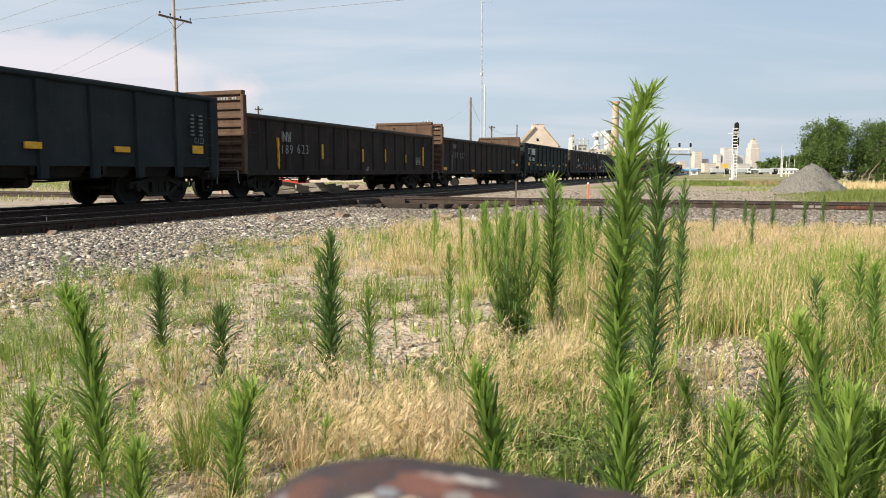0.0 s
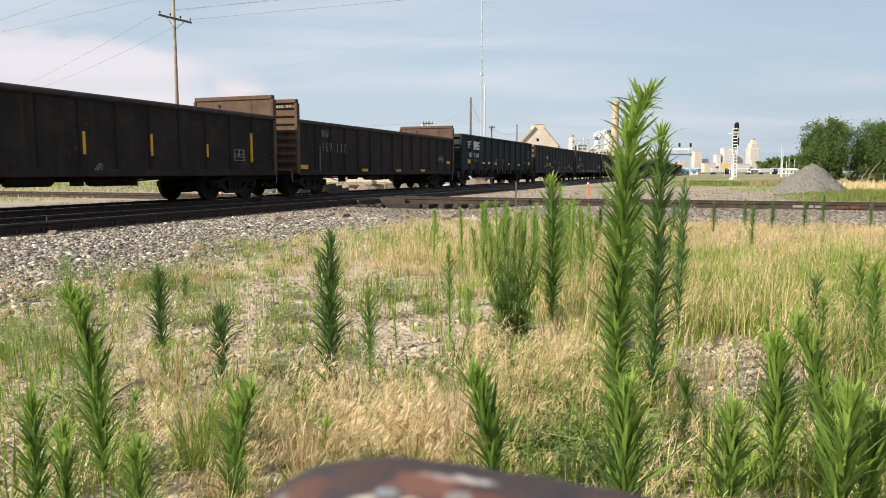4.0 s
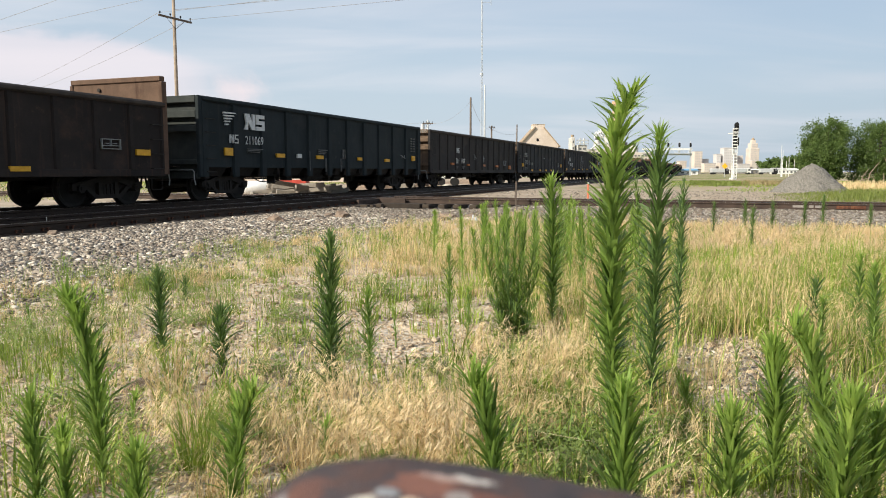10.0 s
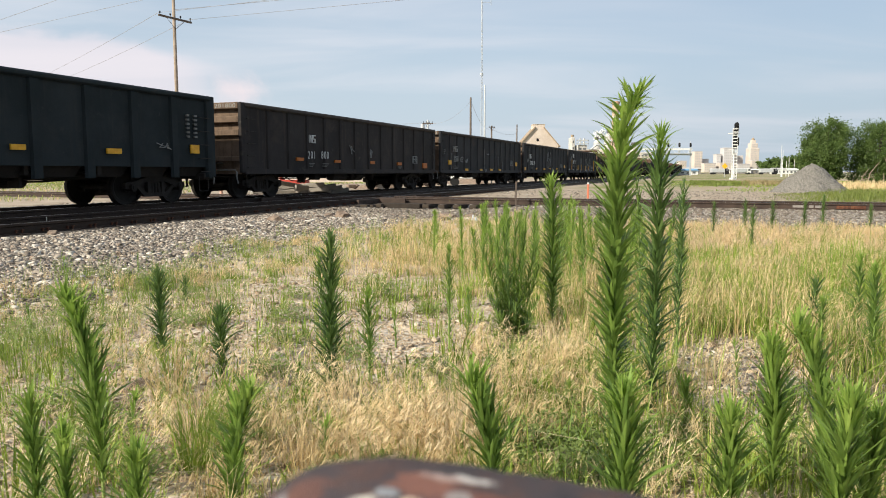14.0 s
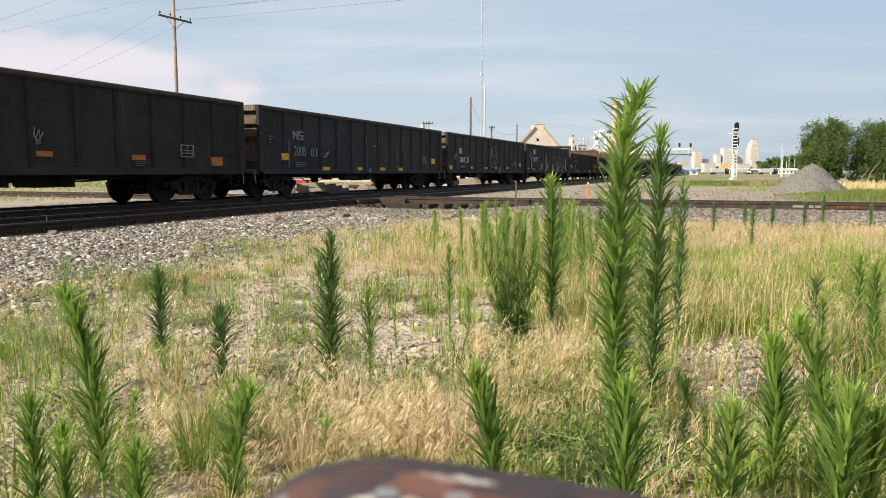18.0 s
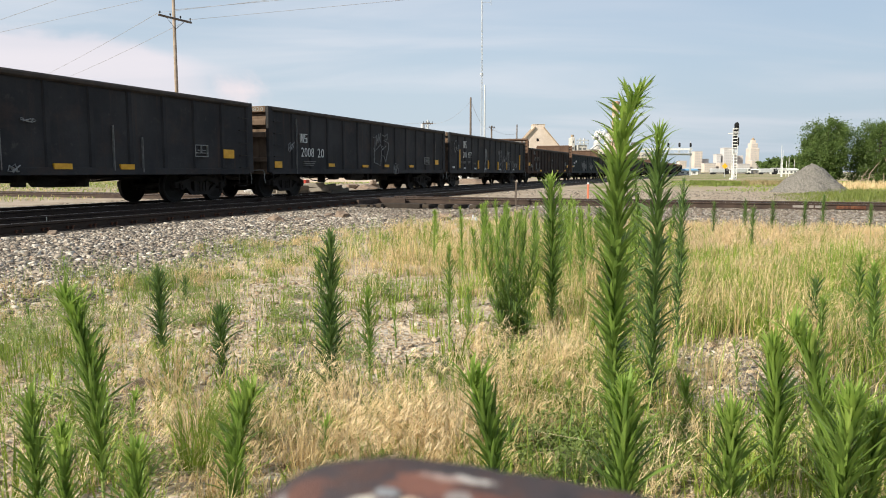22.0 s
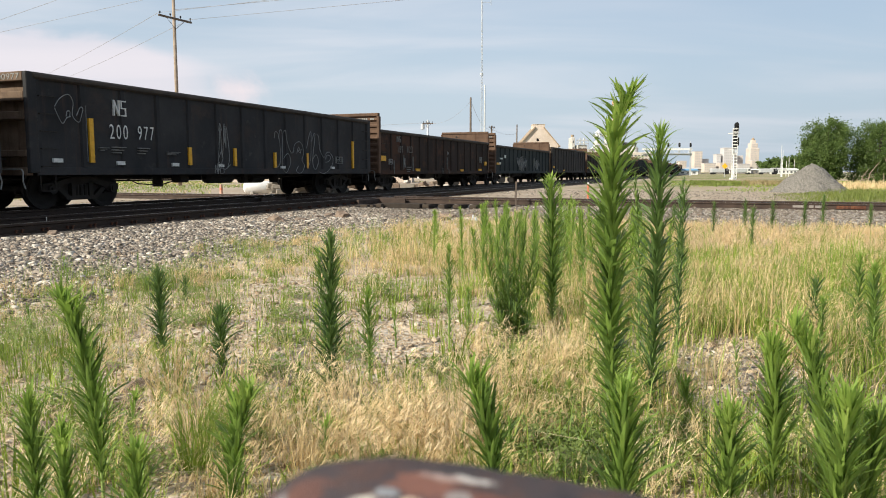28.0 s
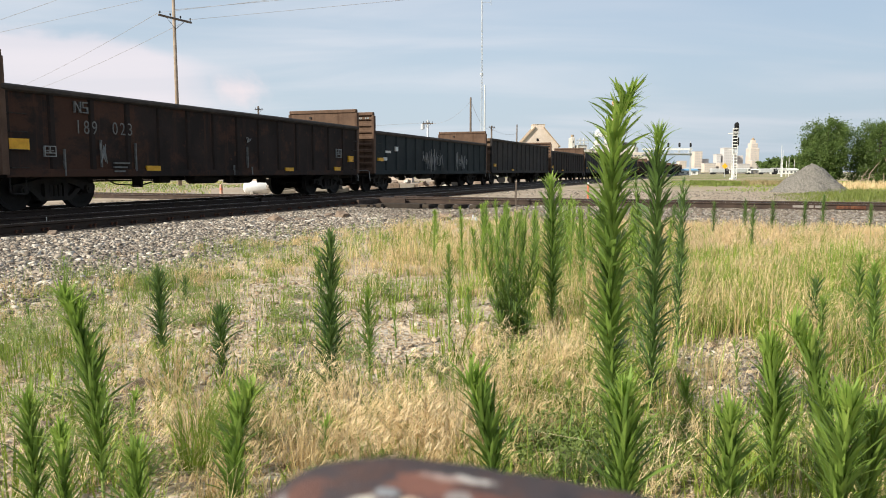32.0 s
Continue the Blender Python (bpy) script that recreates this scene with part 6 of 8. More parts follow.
# short sparse green growth on the sandy ground
x, y, rnd = field_points(3800, 2.6, 11.0, 54)
ok = rnd.uniform(0, 1, len(x)) < np.clip(0.35 + 1.2 * waves(x, y, 44), 0.04, 1) * (1 - 0.65 * patch(x, y, -1.0, 5.2, 1.8, 1.3)) * (1 - 0.6 * bare_ground(x, y)) * clear_of_ballast(x, y) * np.clip(np.where(x < 0.6, 1, 0.3) + patch(x, y, 3.6, 7.0, 2.6, 2.6), 0, 1.4) * (1 - open_patch(x, y))
x, y, az, tall = tufts(x[ok], y[ok], rnd, 14, 0.12)
grass("short_grass", "short sparse green growth on sandy ground", GREEN, x, y, rnd.uniform(0.03, 0.13, len(x)) * tall * 1.3, 0.0046, rnd, 0, 0.8, az)
# flattened straw lying on the ground
x, y, rnd = field_points(15000, 1.6, 13.0, 56)
ok = rnd.uniform(0, 1, len(x)) < np.clip(0.55 + 1.0 * waves(x, y, 57), 0.08, 1) * clear_of_ballast(x, y) * (1 - 0.45 * bare_ground(x, y)) * (0.3 + 0.7 * stand(x, y))
x, y = x[ok], y[ok]
grass("straw_litter", "flattened dry straw lying on sandy soil", DRY, x, y, rnd.uniform(0.015, 0.05, len(x)), 0.0036, rnd, 0, 2.6)
# thin stray stems everywhere
x, y, rnd = field_points(6000, 1.5, 17.0, 13)
ok = rnd.uniform(0, 1, len(x)) < (1 - 0.8 * bare_ground(x, y)) * clear_of_ballast(x, y) * (0.25 + 0.75 * stand(x, y)) * footing(x, y)
x, y = x[ok], y[ok]
grass("stubble", "short broken tan stems on the sandy soil", DRY, x, y, rnd.uniform(0.03, 0.14, len(x)), 0.0030, rnd, 0, 0.9)
# the same field round about and behind the post
rnd = np.random.default_rng(61)
for name, label, mat in (("dry_grass", "dry tan grass of the field round the post", DRY), ("green_grass", "thin green grass of the field round the post", GREEN)):
    x, y = rnd.uniform(-9, 10, 10000), rnd.uniform(-7, 10, 10000)
    ok = (np.abs(x) > 0.66 * y + 0.3) & (np.hypot(x, y) > 0.8) & (rnd.uniform(0, 1, len(x)) < clear_of_ballast(x, y) * np.clip(0.4 + 1.6 * waves(x, y, 62), 0.05, 1))
    x, y, az, tall = tufts(x[ok], y[ok], rnd, 12, 0.12)
    grass(name, label, mat, x, y, rnd.uniform(0.06, 0.26, len(x)) * tall, 0.008, rnd, 0, 0.8, az)
# rank grass beyond the crossing track
rnd = np.random.default_rng(77)
x, y = rnd.uniform(11, 30, 42000), rnd.uniform(25, 46, 42000)
s_, n_ = x * U.x + y * U.y, x * NV.x + y * NV.y
ok = (s_ > 26.4) & (y < 37) & (x > 0.45 * y - 0.4 + 1.2 * waves(x * 0.3, y * 0.3, 8)) & (np.hypot(x - 19.05, y - 38.2) > 2.2)
x, y = x[ok], y[ok]
grass("rank_grass", "knee-high green grass and weeds beyond the crossing track", RANK, x, y, rnd.uniform(0.12, 0.50, len(x)) * np.clip(0.75 + 0.6 * waves(x, y, 9), 0.3, 1.2) * np.clip((x / y - 0.44) / 0.12, 0.12, 1), 0.0055, rnd, 0, 0.5)
for name, label, mat, x0, x1, y0, y1, n_, h1 in (("dry_stand", "tall bleached grass at the foot of the trees", DRY, 22.5, 40, 41, 54, 9000, 0.62), ("dry_stand", "brown-tan grass beyond the gravel lot", BROWNGRASS, 22, 36, 54, 72, 6000, 0.5), ("green_stand", "green grass beyond the gravel lot", RANK, 16, 27, 54, 74, 7000, 0.42)):
    x, y = rnd.uniform(x0, x1, n_), rnd.uniform(y0, y1, n_)
    ok = (x / y > (0.52 if y0 == 41 else 0.405 if mat is BROWNGRASS else 0.335)) & (x / y < (0.7 if y0 == 41 else 0.47 if mat is BROWNGRASS else 0.415)) & (waves(x * 0.3, y * 0.3, 18) > -0.25)
    x, y = x[ok], y[ok]
    grass(name, label, mat, x, y, rnd.uniform(0.2, h1, len(x)), 0.006, rnd, 0, 0.5)
rnd = np.random.default_rng(78)
x, y = rnd.uniform(-50, 60, 80000), rnd.uniform(24, 80, 80000)
s_, n_ = x * U.x + y * U.y, x * NV.x + y * NV.y
ok = ((n_ > 23.2) & (x < -0.315 * y) | (n_ > 30) | ((s_ > 42) & (n_ < 9) & (x > 0.31 * y))) & (waves(x * 0.2, y * 0.2, 10) > np.where(x < -0.3 * y, -0.5, -0.1))
x, y = x[ok], y[ok]
dry = (rnd.uniform(0, 1, len(x)) < 0.26 + 0.5 * waves(x * 0.15, y * 0.15, 12)) & (x < 0)
for name, label, mat, ok in (("verge_grass", "patchy yellow-green verge grass beyond the tracks", GREEN, ~dry), ("dry_verge_grass", "patchy bleached verge grass beyond the tracks", DRY, dry)):
    grass(name, label, mat, x[ok], y[ok], rnd.uniform(0.04, 0.17, ok.sum()), 0.011, rnd, 0, 0.9)


# ---- ballast and loose stones ----
def stones(name, label, x, y, size, rnd, mat, lift=0.14, z=None):
    n = len(x)
    corner = np.array(list(itertools.product((-1, 1), repeat=3)), float)
    c = corner[None] * rnd.uniform(0.16, 1.30, (n, 8, 3)) * size[:, None, None] * np.stack([rnd.uniform(0.8, 1.65, n), rnd.uniform(0.65, 1.2, n), rnd.uniform(0.34, 0.62, n)], 1)[:, None, :] * 0.66
    a, b = rnd.uniform(0, 6.28, n), rnd.normal(0, 0.42, n)
    ca, sa, cb, sb = np.cos(a), np.sin(a), np.cos(b), np.sin(b)
    X, Y, Z = c[..., 0], c[..., 1], c[..., 2]
    Y, Z = Y * cb[:, None] - Z * sb[:, None], Y * sb[:, None] + Z * cb[:, None]
    X, Y = X * ca[:, None] - Y * sa[:, None], X * sa[:, None] + Y * ca[:, None]
    zz = gz_all(x, y) if z is None else z
    v = np.stack([X + x[:, None], Y + y[:, None], Z + (zz + size * lift)[:, None]], -1).reshape(-1, 3)
    f = np.array([[0, 1, 3, 2], [4, 6, 7, 5], [0, 4, 5, 1], [2, 3, 7, 6], [1, 5, 7, 3]])
    q = (np.arange(n)[:, None, None] * 8 + f[None]).reshape(-1, 4)
    ob = part(name, fast_mesh(name, v, q, np.zeros((0, 3), int), mat), None)
    return tagged(ob, label, "gravel", kind="stuff")


rnd = np.random.default_rng(41)
sA, nA = rnd.uniform(2, 22.6, 84000), rnd.uniform(5.2, N_NEAR - 1.36, 84000)
sB, nB = rnd.uniform(15.6, 22.7, 30000), rnd.uniform(-14, 9.5, 30000)
sC, nC = np.concatenate([rnd.uniform(4, 40, 6000), rnd.uniform(25, 42, 7000)]), np.concatenate([rnd.uniform(N_TRAIN + 1.6, 20.5, 6000), rnd.uniform(-6, N_TRAIN - 1.5, 7000)])
s_, n_ = np.concatenate([sA, sB, sC]), np.concatenate([nA, nB, nC])
x, y = s_ * U.x + n_ * NV.x, s_ * U.y + n_ * NV.y
inside = rnd.uniform(0, 1, len(x)) < np.clip(1.05 - clear_of_ballast(x, y), 0.02, 1)
ok = inside & (np.abs(x) < 0.68 * y + 0.6) & (np.abs(s_ - S_CROSS) > 1.05)
x, y, n_ = x[ok], y[ok], n_[ok]
size = (0.013 + 0.029 * rnd.uniform(0, 1, len(x)) ** 1.4) * np.where(rnd.uniform(0, 1, len(x)) < 0.08, 1.7, 1.0)
s_ = x * U.x + y * U.y
old = (s_ + 1.6 * waves(x * 0.5, y * 0.5, 47) > 16.6) & (rnd.uniform(0, 1, len(x)) < 0.9)
stones("ballast", "pale grey crushed-stone ballast along the tracks", x[~old], y[~old], size[~old], rnd, STONE)
stones("old_ballast", "dusty brown-grey ballast round the crossing", x[old], y[old], size[old], rnd, OLDSTONE)
rnd = np.random.default_rng(42)
x, y, rnd = field_points(38000, 1.8, 11, 43)
dens = np.clip(bare_ground(x, y) * 0.8 + 0.06 + 0.35 * (1 - stand(x, y)), 0, 1)
ok = rnd.uniform(0, 1, len(x)) < dens
x, y = x[ok], y[ok]
stones("loose_gravel", "loose pale gravel on the bare sandy patches", x, y, rnd.uniform(0.006, 0.021, len(x)) * (1 + 0.03 * y) * np.where(rnd.uniform(0, 1, len(x)) < 0.07, 1.9, 0.8), rnd, PEBBLE)

rnd = np.random.default_rng(45)
x, y = rnd.normal(1.72, 0.26, 1500), rnd.normal(4.35, 0.42, 1500)
stones("spilt_stone", "spilt pale crushed stone on a bare patch", x, y, 0.008 + 0.020 * rnd.uniform(0, 1, 1500) ** 2, rnd, STONE)


ROCK = speckled("brown_rock", (0.1020, 0.0747, 0.0574), (0.2890, 0.2200, 0.1722), 9, 0.9, 0, 0.7, 40)


def rock(x, y, sx, sy, sz, seed, label):
    rnd = random.Random(seed)
    bm = bmesh.new()
    bmesh.ops.create_icosphere(bm, subdivisions=2, radius=1)
    for v in bm.verts:
        f = 1 + 0.55 * noise.noise(v.co * 1.4 + Vector((seed, 0, 0))) + 0.25 * noise.noise(v.co * 3.1 + Vector((0, seed, 0)))
        v.co = Vector((v.co.x * sx * f, v.co.y * sy * f, max(-0.3, v.co.z) * sz * f))
    me = bpy.data.meshes.new("rock")
    bm.to_mesh(me)
    bm.free()
    me.materials.append(ROCK)
    ob = part("rock", me, None, at=pose(x, y, ground_z(x, y), rnd.uniform(-9, 9), rnd.uniform(-9, 9), rnd.uniform(0, 360)))
    tagged(ob, label, "rock", "rocks on the ballast")


rock(-2.42, 17.7, 0.26, 0.18, 0.17, 3, "pale broken rock lying on the ballast")
rock(-2.75, 17.9, 0.16, 0.12, 0.09, 14, "dark broken rock lying on the ballast")
rock(-2.95, 17.4, 0.10, 0.09, 0.06, 15, "dark broken rock lying on the ballast")
rock(-3.2, 16.4, 0.17, 0.1, 0.07, 16, "dark broken rock lying on the ballast")
rock(-6.5, 12.2, 0.11, 0.09, 0.09, 17, "dark stone on the pale ballast")
rock(0.1, 18.6, 0.34, 0.2, 0.10, 18, "dark flat debris on the ballast")
rock(0.7, 18.4, 0.2, 0.15, 0.09, 19, "dark flat debris on the ballast")
rock(-3.62, 16.0, 0.25, 0.14, 0.13, 4, "tan broken rock lying on the ballast")
rock(-4.4, 9.9, 0.06, 0.05, 0.06, 5, "dark stone on the pale ballast")
rock(0.0, 17.2, 0.2, 0.1, 0.07, 6, "flat grey stone half sunk in ballast")
rock(0.95, 17.0, 0.12, 0.1, 0.07, 7, "flat grey stone half sunk in ballast")
rock(-1.60, 3.75, 0.085, 0.06, 0.05, 21, "pinkish stone among dry grass")
rock(-1.36, 3.05, 0.05, 0.04, 0.035, 22, "pale stone among dry grass")
rock(-1.75, 3.1, 0.06, 0.05, 0.04, 23, "tan stone among dry grass")
rock(-1.02, 3.6, 0.05, 0.045, 0.03, 24, "grey stone among dry grass")
rock(-1.95, 4.2, 0.07, 0.05, 0.04, 8, "tan stone among dry grass")

# ---- the rusty post on which the camera rests ----
post = thing("rusty_post", "rusty iron post head with flaked white and orange paint", "post", at=pose(0.0, 0.27, 0))


def flaked(k, co):
    big, small = k.noise(co, 45, 5, 0.65), k.noise(co, 400, 4, 0.7)
    c = k.ramp(big, [(0.30, (0.052, 0.044, 0.052)), (0.46, (0.080, 0.062, 0.066)), (0.58, (0.125, 0.068, 0.056)), (0.72, (0.075, 0.058, 0.060))])
    wob = k.math("MULTIPLY", k.math("SUBTRACT", k.noise(k.vec("ADD", co, (3.1, 0.4, 0)), 130, 4, 0.6), 0.5), 2.2)
    # rust blooms, remains of an orange and a white coat, two glints painted as pale spots
    for x0, y0, rx, ry, paint, much in ((-0.056, 0.010, 0.010, 0.020, (0.20, 0.085, 0.060), 0.7), (0.030, 0.000, 0.034, 0.011, (0.24, 0.085, 0.055), 0.8), (0.085, -0.002, 0.030, 0.008, (0.20, 0.080, 0.055), 0.7),
                                        (-0.008, 0.014, 0.014, 0.013, (0.36, 0.15, 0.10), 0.75), (0.012, 0.005, 0.015, 0.010, (0.27, 0.11, 0.08), 0.7),
                                        (0.004, 0.024, 0.012, 0.0035, (0.62, 0.46, 0.40), 0.8), (0.013, 0.026, 0.009, 0.0035, (0.82, 0.76, 0.70), 0.9), (-0.032, -0.003, 0.005, 0.005, (0.86, 0.80, 0.70), 0.95), (-0.012, -0.003, 0.0065, 0.005, (0.90, 0.70, 0.52), 0.95),
                                        (-0.021, 0.004, 0.005, 0.004, (0.42, 0.44, 0.46), 0.9), (0.006, 0.006, 0.006, 0.005, (0.48, 0.47, 0.45), 0.7), (-0.066, 0.012, 0.003, 0.012, (0.40, 0.40, 0.42), 0.6)):
        d = k.vec("LENGTH", k.vec("MULTIPLY", k.vec("SUBTRACT", co, (x0, y0, 1.02)), (1 / rx, 1 / ry, 0.0)))
        c = k.mix(k.math("MULTIPLY", k.smooth(k.math("ADD", d, wob), 1.15, 0.75), much), c, paint)
    return k.mix(k.math("MULTIPLY", small, 0.35), c, (0.03, 0.02, 0.02)), small, 0.5


FLAKED = material("flaked_paint_on_rust", flaked, 0.7, 0.2, 0.4)
m, nx, ny = M(), 40, 16
for j in range(ny + 1):
    for i in range(nx + 1):
        a, b = -0.10 + 0.25 * i / nx, -0.11 + 0.17 * j / ny
        t = (a + 0.022) / (0.105 if a > -0.022 else 0.052)
        zz = 1.026 - (0.0165 * min(1.6, t) ** 1.3 if t > 0 else 0.013 * min(1.5, -t) ** 2.8) - 0.018 * max(0.0, abs(b + 0.01) / 0.085) ** 4 + 0.0015 * noise.noise((a * 60, b * 60, 0))
        m.v.append((a, b, zz))
m.f = [(j * (nx + 1) + i, j * (nx + 1) + i + 1, (j + 1) * (nx + 1) + i + 1, (j + 1) * (nx + 1) + i) for j in range(ny) for i in range(nx)]
rim = [j * (nx + 1) for j in range(ny + 1)] + [ny * (nx + 1) + i for i in range(1, nx + 1)] + [j * (nx + 1) + nx for j in range(ny - 1, -1, -1)] + [i for i in range(nx - 1, 0, -1)]
o = len(m.v)
m.v += [(m.v[i][0] * 0.97, m.v[i][1] * 0.97, 0.93) for i in rim]
m.f += [(rim[i], rim[(i + 1) % len(rim)], o + (i + 1) % len(rim), o + i) for i in range(len(rim))]
m.f.append(tuple(range(o, o + len(rim))))
part("cap", m, FLAKED, post, "flaked painted iron cap", smooth=True)
part("shaft", M().slab(-0.05, 0.07, -0.07, 0.03, 0.10, 0.935, 0.012), RUST, post)
part("base_plate", M().slab(-0.14, 0.16, -0.15, 0.12, -0.03, 0.11, 0.012), RUST, post)

# ---- poles, wires and masts ----
WOOD = speckled("weathered_pole_wood", (0.1900, 0.1450, 0.1080), (0.3610, 0.2900, 0.2268), 3, 0.9, 0, 0.4, 30)
DARKWOOD = speckled("dark_pole_wood", (0.07, 0.055, 0.045), (0.16, 0.125, 0.10), 3, 0.9, 0, 0.4, 30)
GALV = speckled("galvanised_steel", (0.42, 0.44, 0.45), (0.62, 0.64, 0.65), 4, 0.5, 0.3, 0.1)
WHITEPAINT = speckled("white_paint", (0.62, 0.62, 0.60), (0.80, 0.80, 0.78), 2, 0.6, 0, 0.15)
CREAM = speckled("cream_masonry", (0.4756, 0.4264, 0.369), (0.5904, 0.5412, 0.4756), 0.1, 0.85, 0, 0.2, 2)
STONEWHITE = speckled("pale_concrete", (0.41, 0.3936, 0.369), (0.5412, 0.5248, 0.5002), 0.1, 0.85, 0, 0.2, 2)
TANWALL = speckled("tan_sheet_wall", (0.48, 0.40, 0.34), (0.64, 0.55, 0.48), 0.3, 0.8, 0, 0.2, 4)
ROOF = speckled("brown_roof_sheet", (0.24, 0.18, 0.13), (0.36, 0.28, 0.20), 0.4, 0.8, 0, 0.2, 4)
TOWNTAN = speckled("hazy_tan_masonry", (0.4756, 0.4182, 0.3772), (0.5904, 0.5248, 0.4674), 0.1, 0.85, 0, 0.2, 2)
TOWNGREY = speckled("hazy_grey_masonry", (0.4428, 0.4264, 0.4264), (0.574, 0.5494, 0.5412), 0.1, 0.85, 0, 0.2, 2)
DARKROOF = plain("dark_vent_steel", (0.10, 0.095, 0.095), 0.7)
TERRACOTTA = speckled("terracotta_rim", (0.42, 0.25, 0.16), (0.55, 0.34, 0.22), 0.5, 0.8, 0, 0.2, 4)
OCHRE = speckled("ochre_stack_paint", (0.42, 0.305, 0.225), (0.51, 0.385, 0.29), 0.3, 0.8, 0, 0.2, 4)
DARKGLASS = plain("dark_window", (0.12, 0.125, 0.13), 0.3)
WIRE = plain("wire", (0.32, 0.32, 0.34), 0.6)
PALEGLASS = plain("pale_window", (0.40, 0.38, 0.38), 0.3)
MATTBLACK = plain("matt_black", (0.012, 0.012, 0.013), 0.7)
SILVER = plain("silver_tank_paint", (0.75, 0.76, 0.77), 0.4, 0.2)
STAKE = plain("orange_stake_paint", (0.60, 0.19, 0.11), 0.6)
FADEDORANGE = plain("faded_orange_plastic", (0.58, 0.34, 0.25), 0.6)
REDPAINT = plain("faded_red_paint", (0.45, 0.06, 0.04), 0.6)
BLUEROOF = plain("blue_roof", (0.16, 0.34, 0.52), 0.5)
SIGNYELLOW = plain("sign_yellow", (0.80, 0.45, 0.03), 0.5)
GREYBLOCK = speckled("dirty_concrete", (0.20, 0.18, 0.155), (0.34, 0.31, 0.27), 1.5, 0.9, 0, 0.4, 12)
CONCRETE = speckled("rough_concrete", (0.38, 0.36, 0.32), (0.58, 0.55, 0.50), 1.5, 0.9, 0, 0.4, 12)


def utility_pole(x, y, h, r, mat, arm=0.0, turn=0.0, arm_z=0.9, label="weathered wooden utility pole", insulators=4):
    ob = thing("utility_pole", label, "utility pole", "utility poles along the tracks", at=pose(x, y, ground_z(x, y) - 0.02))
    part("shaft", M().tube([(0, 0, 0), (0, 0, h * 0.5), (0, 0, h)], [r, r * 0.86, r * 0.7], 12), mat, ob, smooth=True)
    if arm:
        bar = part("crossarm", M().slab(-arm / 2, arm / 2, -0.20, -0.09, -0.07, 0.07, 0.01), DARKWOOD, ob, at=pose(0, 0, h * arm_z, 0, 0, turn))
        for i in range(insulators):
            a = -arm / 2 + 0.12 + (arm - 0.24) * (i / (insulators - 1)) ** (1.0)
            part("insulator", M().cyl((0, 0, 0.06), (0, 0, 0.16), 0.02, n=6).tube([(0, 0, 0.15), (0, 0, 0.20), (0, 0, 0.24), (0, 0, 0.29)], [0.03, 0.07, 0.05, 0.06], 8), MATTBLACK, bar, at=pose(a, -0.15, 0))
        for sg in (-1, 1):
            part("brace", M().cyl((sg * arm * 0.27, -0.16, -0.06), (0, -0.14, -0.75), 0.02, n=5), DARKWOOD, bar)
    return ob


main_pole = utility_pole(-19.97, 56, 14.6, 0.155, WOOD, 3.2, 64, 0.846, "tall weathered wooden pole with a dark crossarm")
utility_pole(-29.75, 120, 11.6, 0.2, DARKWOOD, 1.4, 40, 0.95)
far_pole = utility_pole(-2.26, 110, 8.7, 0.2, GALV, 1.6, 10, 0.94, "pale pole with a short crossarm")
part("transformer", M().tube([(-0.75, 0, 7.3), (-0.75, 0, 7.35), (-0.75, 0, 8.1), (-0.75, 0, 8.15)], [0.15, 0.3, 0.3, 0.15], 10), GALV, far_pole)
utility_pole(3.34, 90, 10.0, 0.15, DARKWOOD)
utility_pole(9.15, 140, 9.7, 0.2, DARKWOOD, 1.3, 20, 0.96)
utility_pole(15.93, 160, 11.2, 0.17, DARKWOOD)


def wire(a, b, sag, label="thin dark overhead power wire"):
    a, b = Vector(a), Vector(b)
    pts = [a.lerp(b, i / 16) - Vector((0, 0, sag * 4 * (i / 16) * (1 - i / 16))) for i in range(17)]
    r = 0.009 + 0.00004 * (a.length + b.length)
    tagged(part("overhead_wire", M().tube(pts, r, 4), WIRE), label, "wire", "overhead wires")


d_ = Vector((math.cos(radians(62)), math.sin(radians(62)), 0))
for i, t in enumerate((-1.45, 1.4)):
    a = Vector((-19.97, 56, 12.62)) + d_ * t
    wire(a, (-76 + 3 * i, 124, 13.1), 0.6)
    wire(a, (21, 44.5 + 2 * t, 13.95), 0.0)
wire(Vector((-19.97, 56, 13.1)), (20, 49, 14.9), 0.0)
wire((-58.8, 74, 11.45), (23.2, 30, 15.6), 0.0)
wire((-52.8, 66, 9.7), (17.5, 18, 14.1), 0.0)
wire((-60, 120, 9.0), (-2.26, 110, 8.4), 0.9)
wire((-2.26, 110, 8.4), (3.34, 90, 9.6), 1.0)
wire((3.34, 90, 9.7), (9.15, 140, 9.3), 1.3)
wire((9.15, 140, 9.2), (15.93, 160, 9.4), 0.6)

mast = thing("radio_mast", "thin pale lattice radio mast", "radio mast", at=pose(7.73, 150, 0))
m = M()
for i in range(3):
    w = 2.094 * i
    m.cyl((0.17 * math.cos(w), 0.17 * math.sin(w), 0), (0.17 * math.cos(w), 0.17 * math.sin(w), 44), 0.035, n=5)
part("legs", m, GALV, mast)
m = M()
for i in range(73):
    for j in range(3):
        w, w2 = 2.094 * (j + i % 2), 2.094 * (j + 1 + i % 2)
        m.cyl((0.17 * math.cos(w), 0.17 * math.sin(w), 0.6 * i), (0.17 * math.cos(w2), 0.17 * math.sin(w2), 0.6 * i + 0.6), 0.022, n=4, caps=False)
tagged(part("lattice", m, GALV, mast), kind="stuff")
part("collar", M().cyl((0, 0, 20.4), (0, 0, 20.8), 0.34, n=10), GALV, mast)
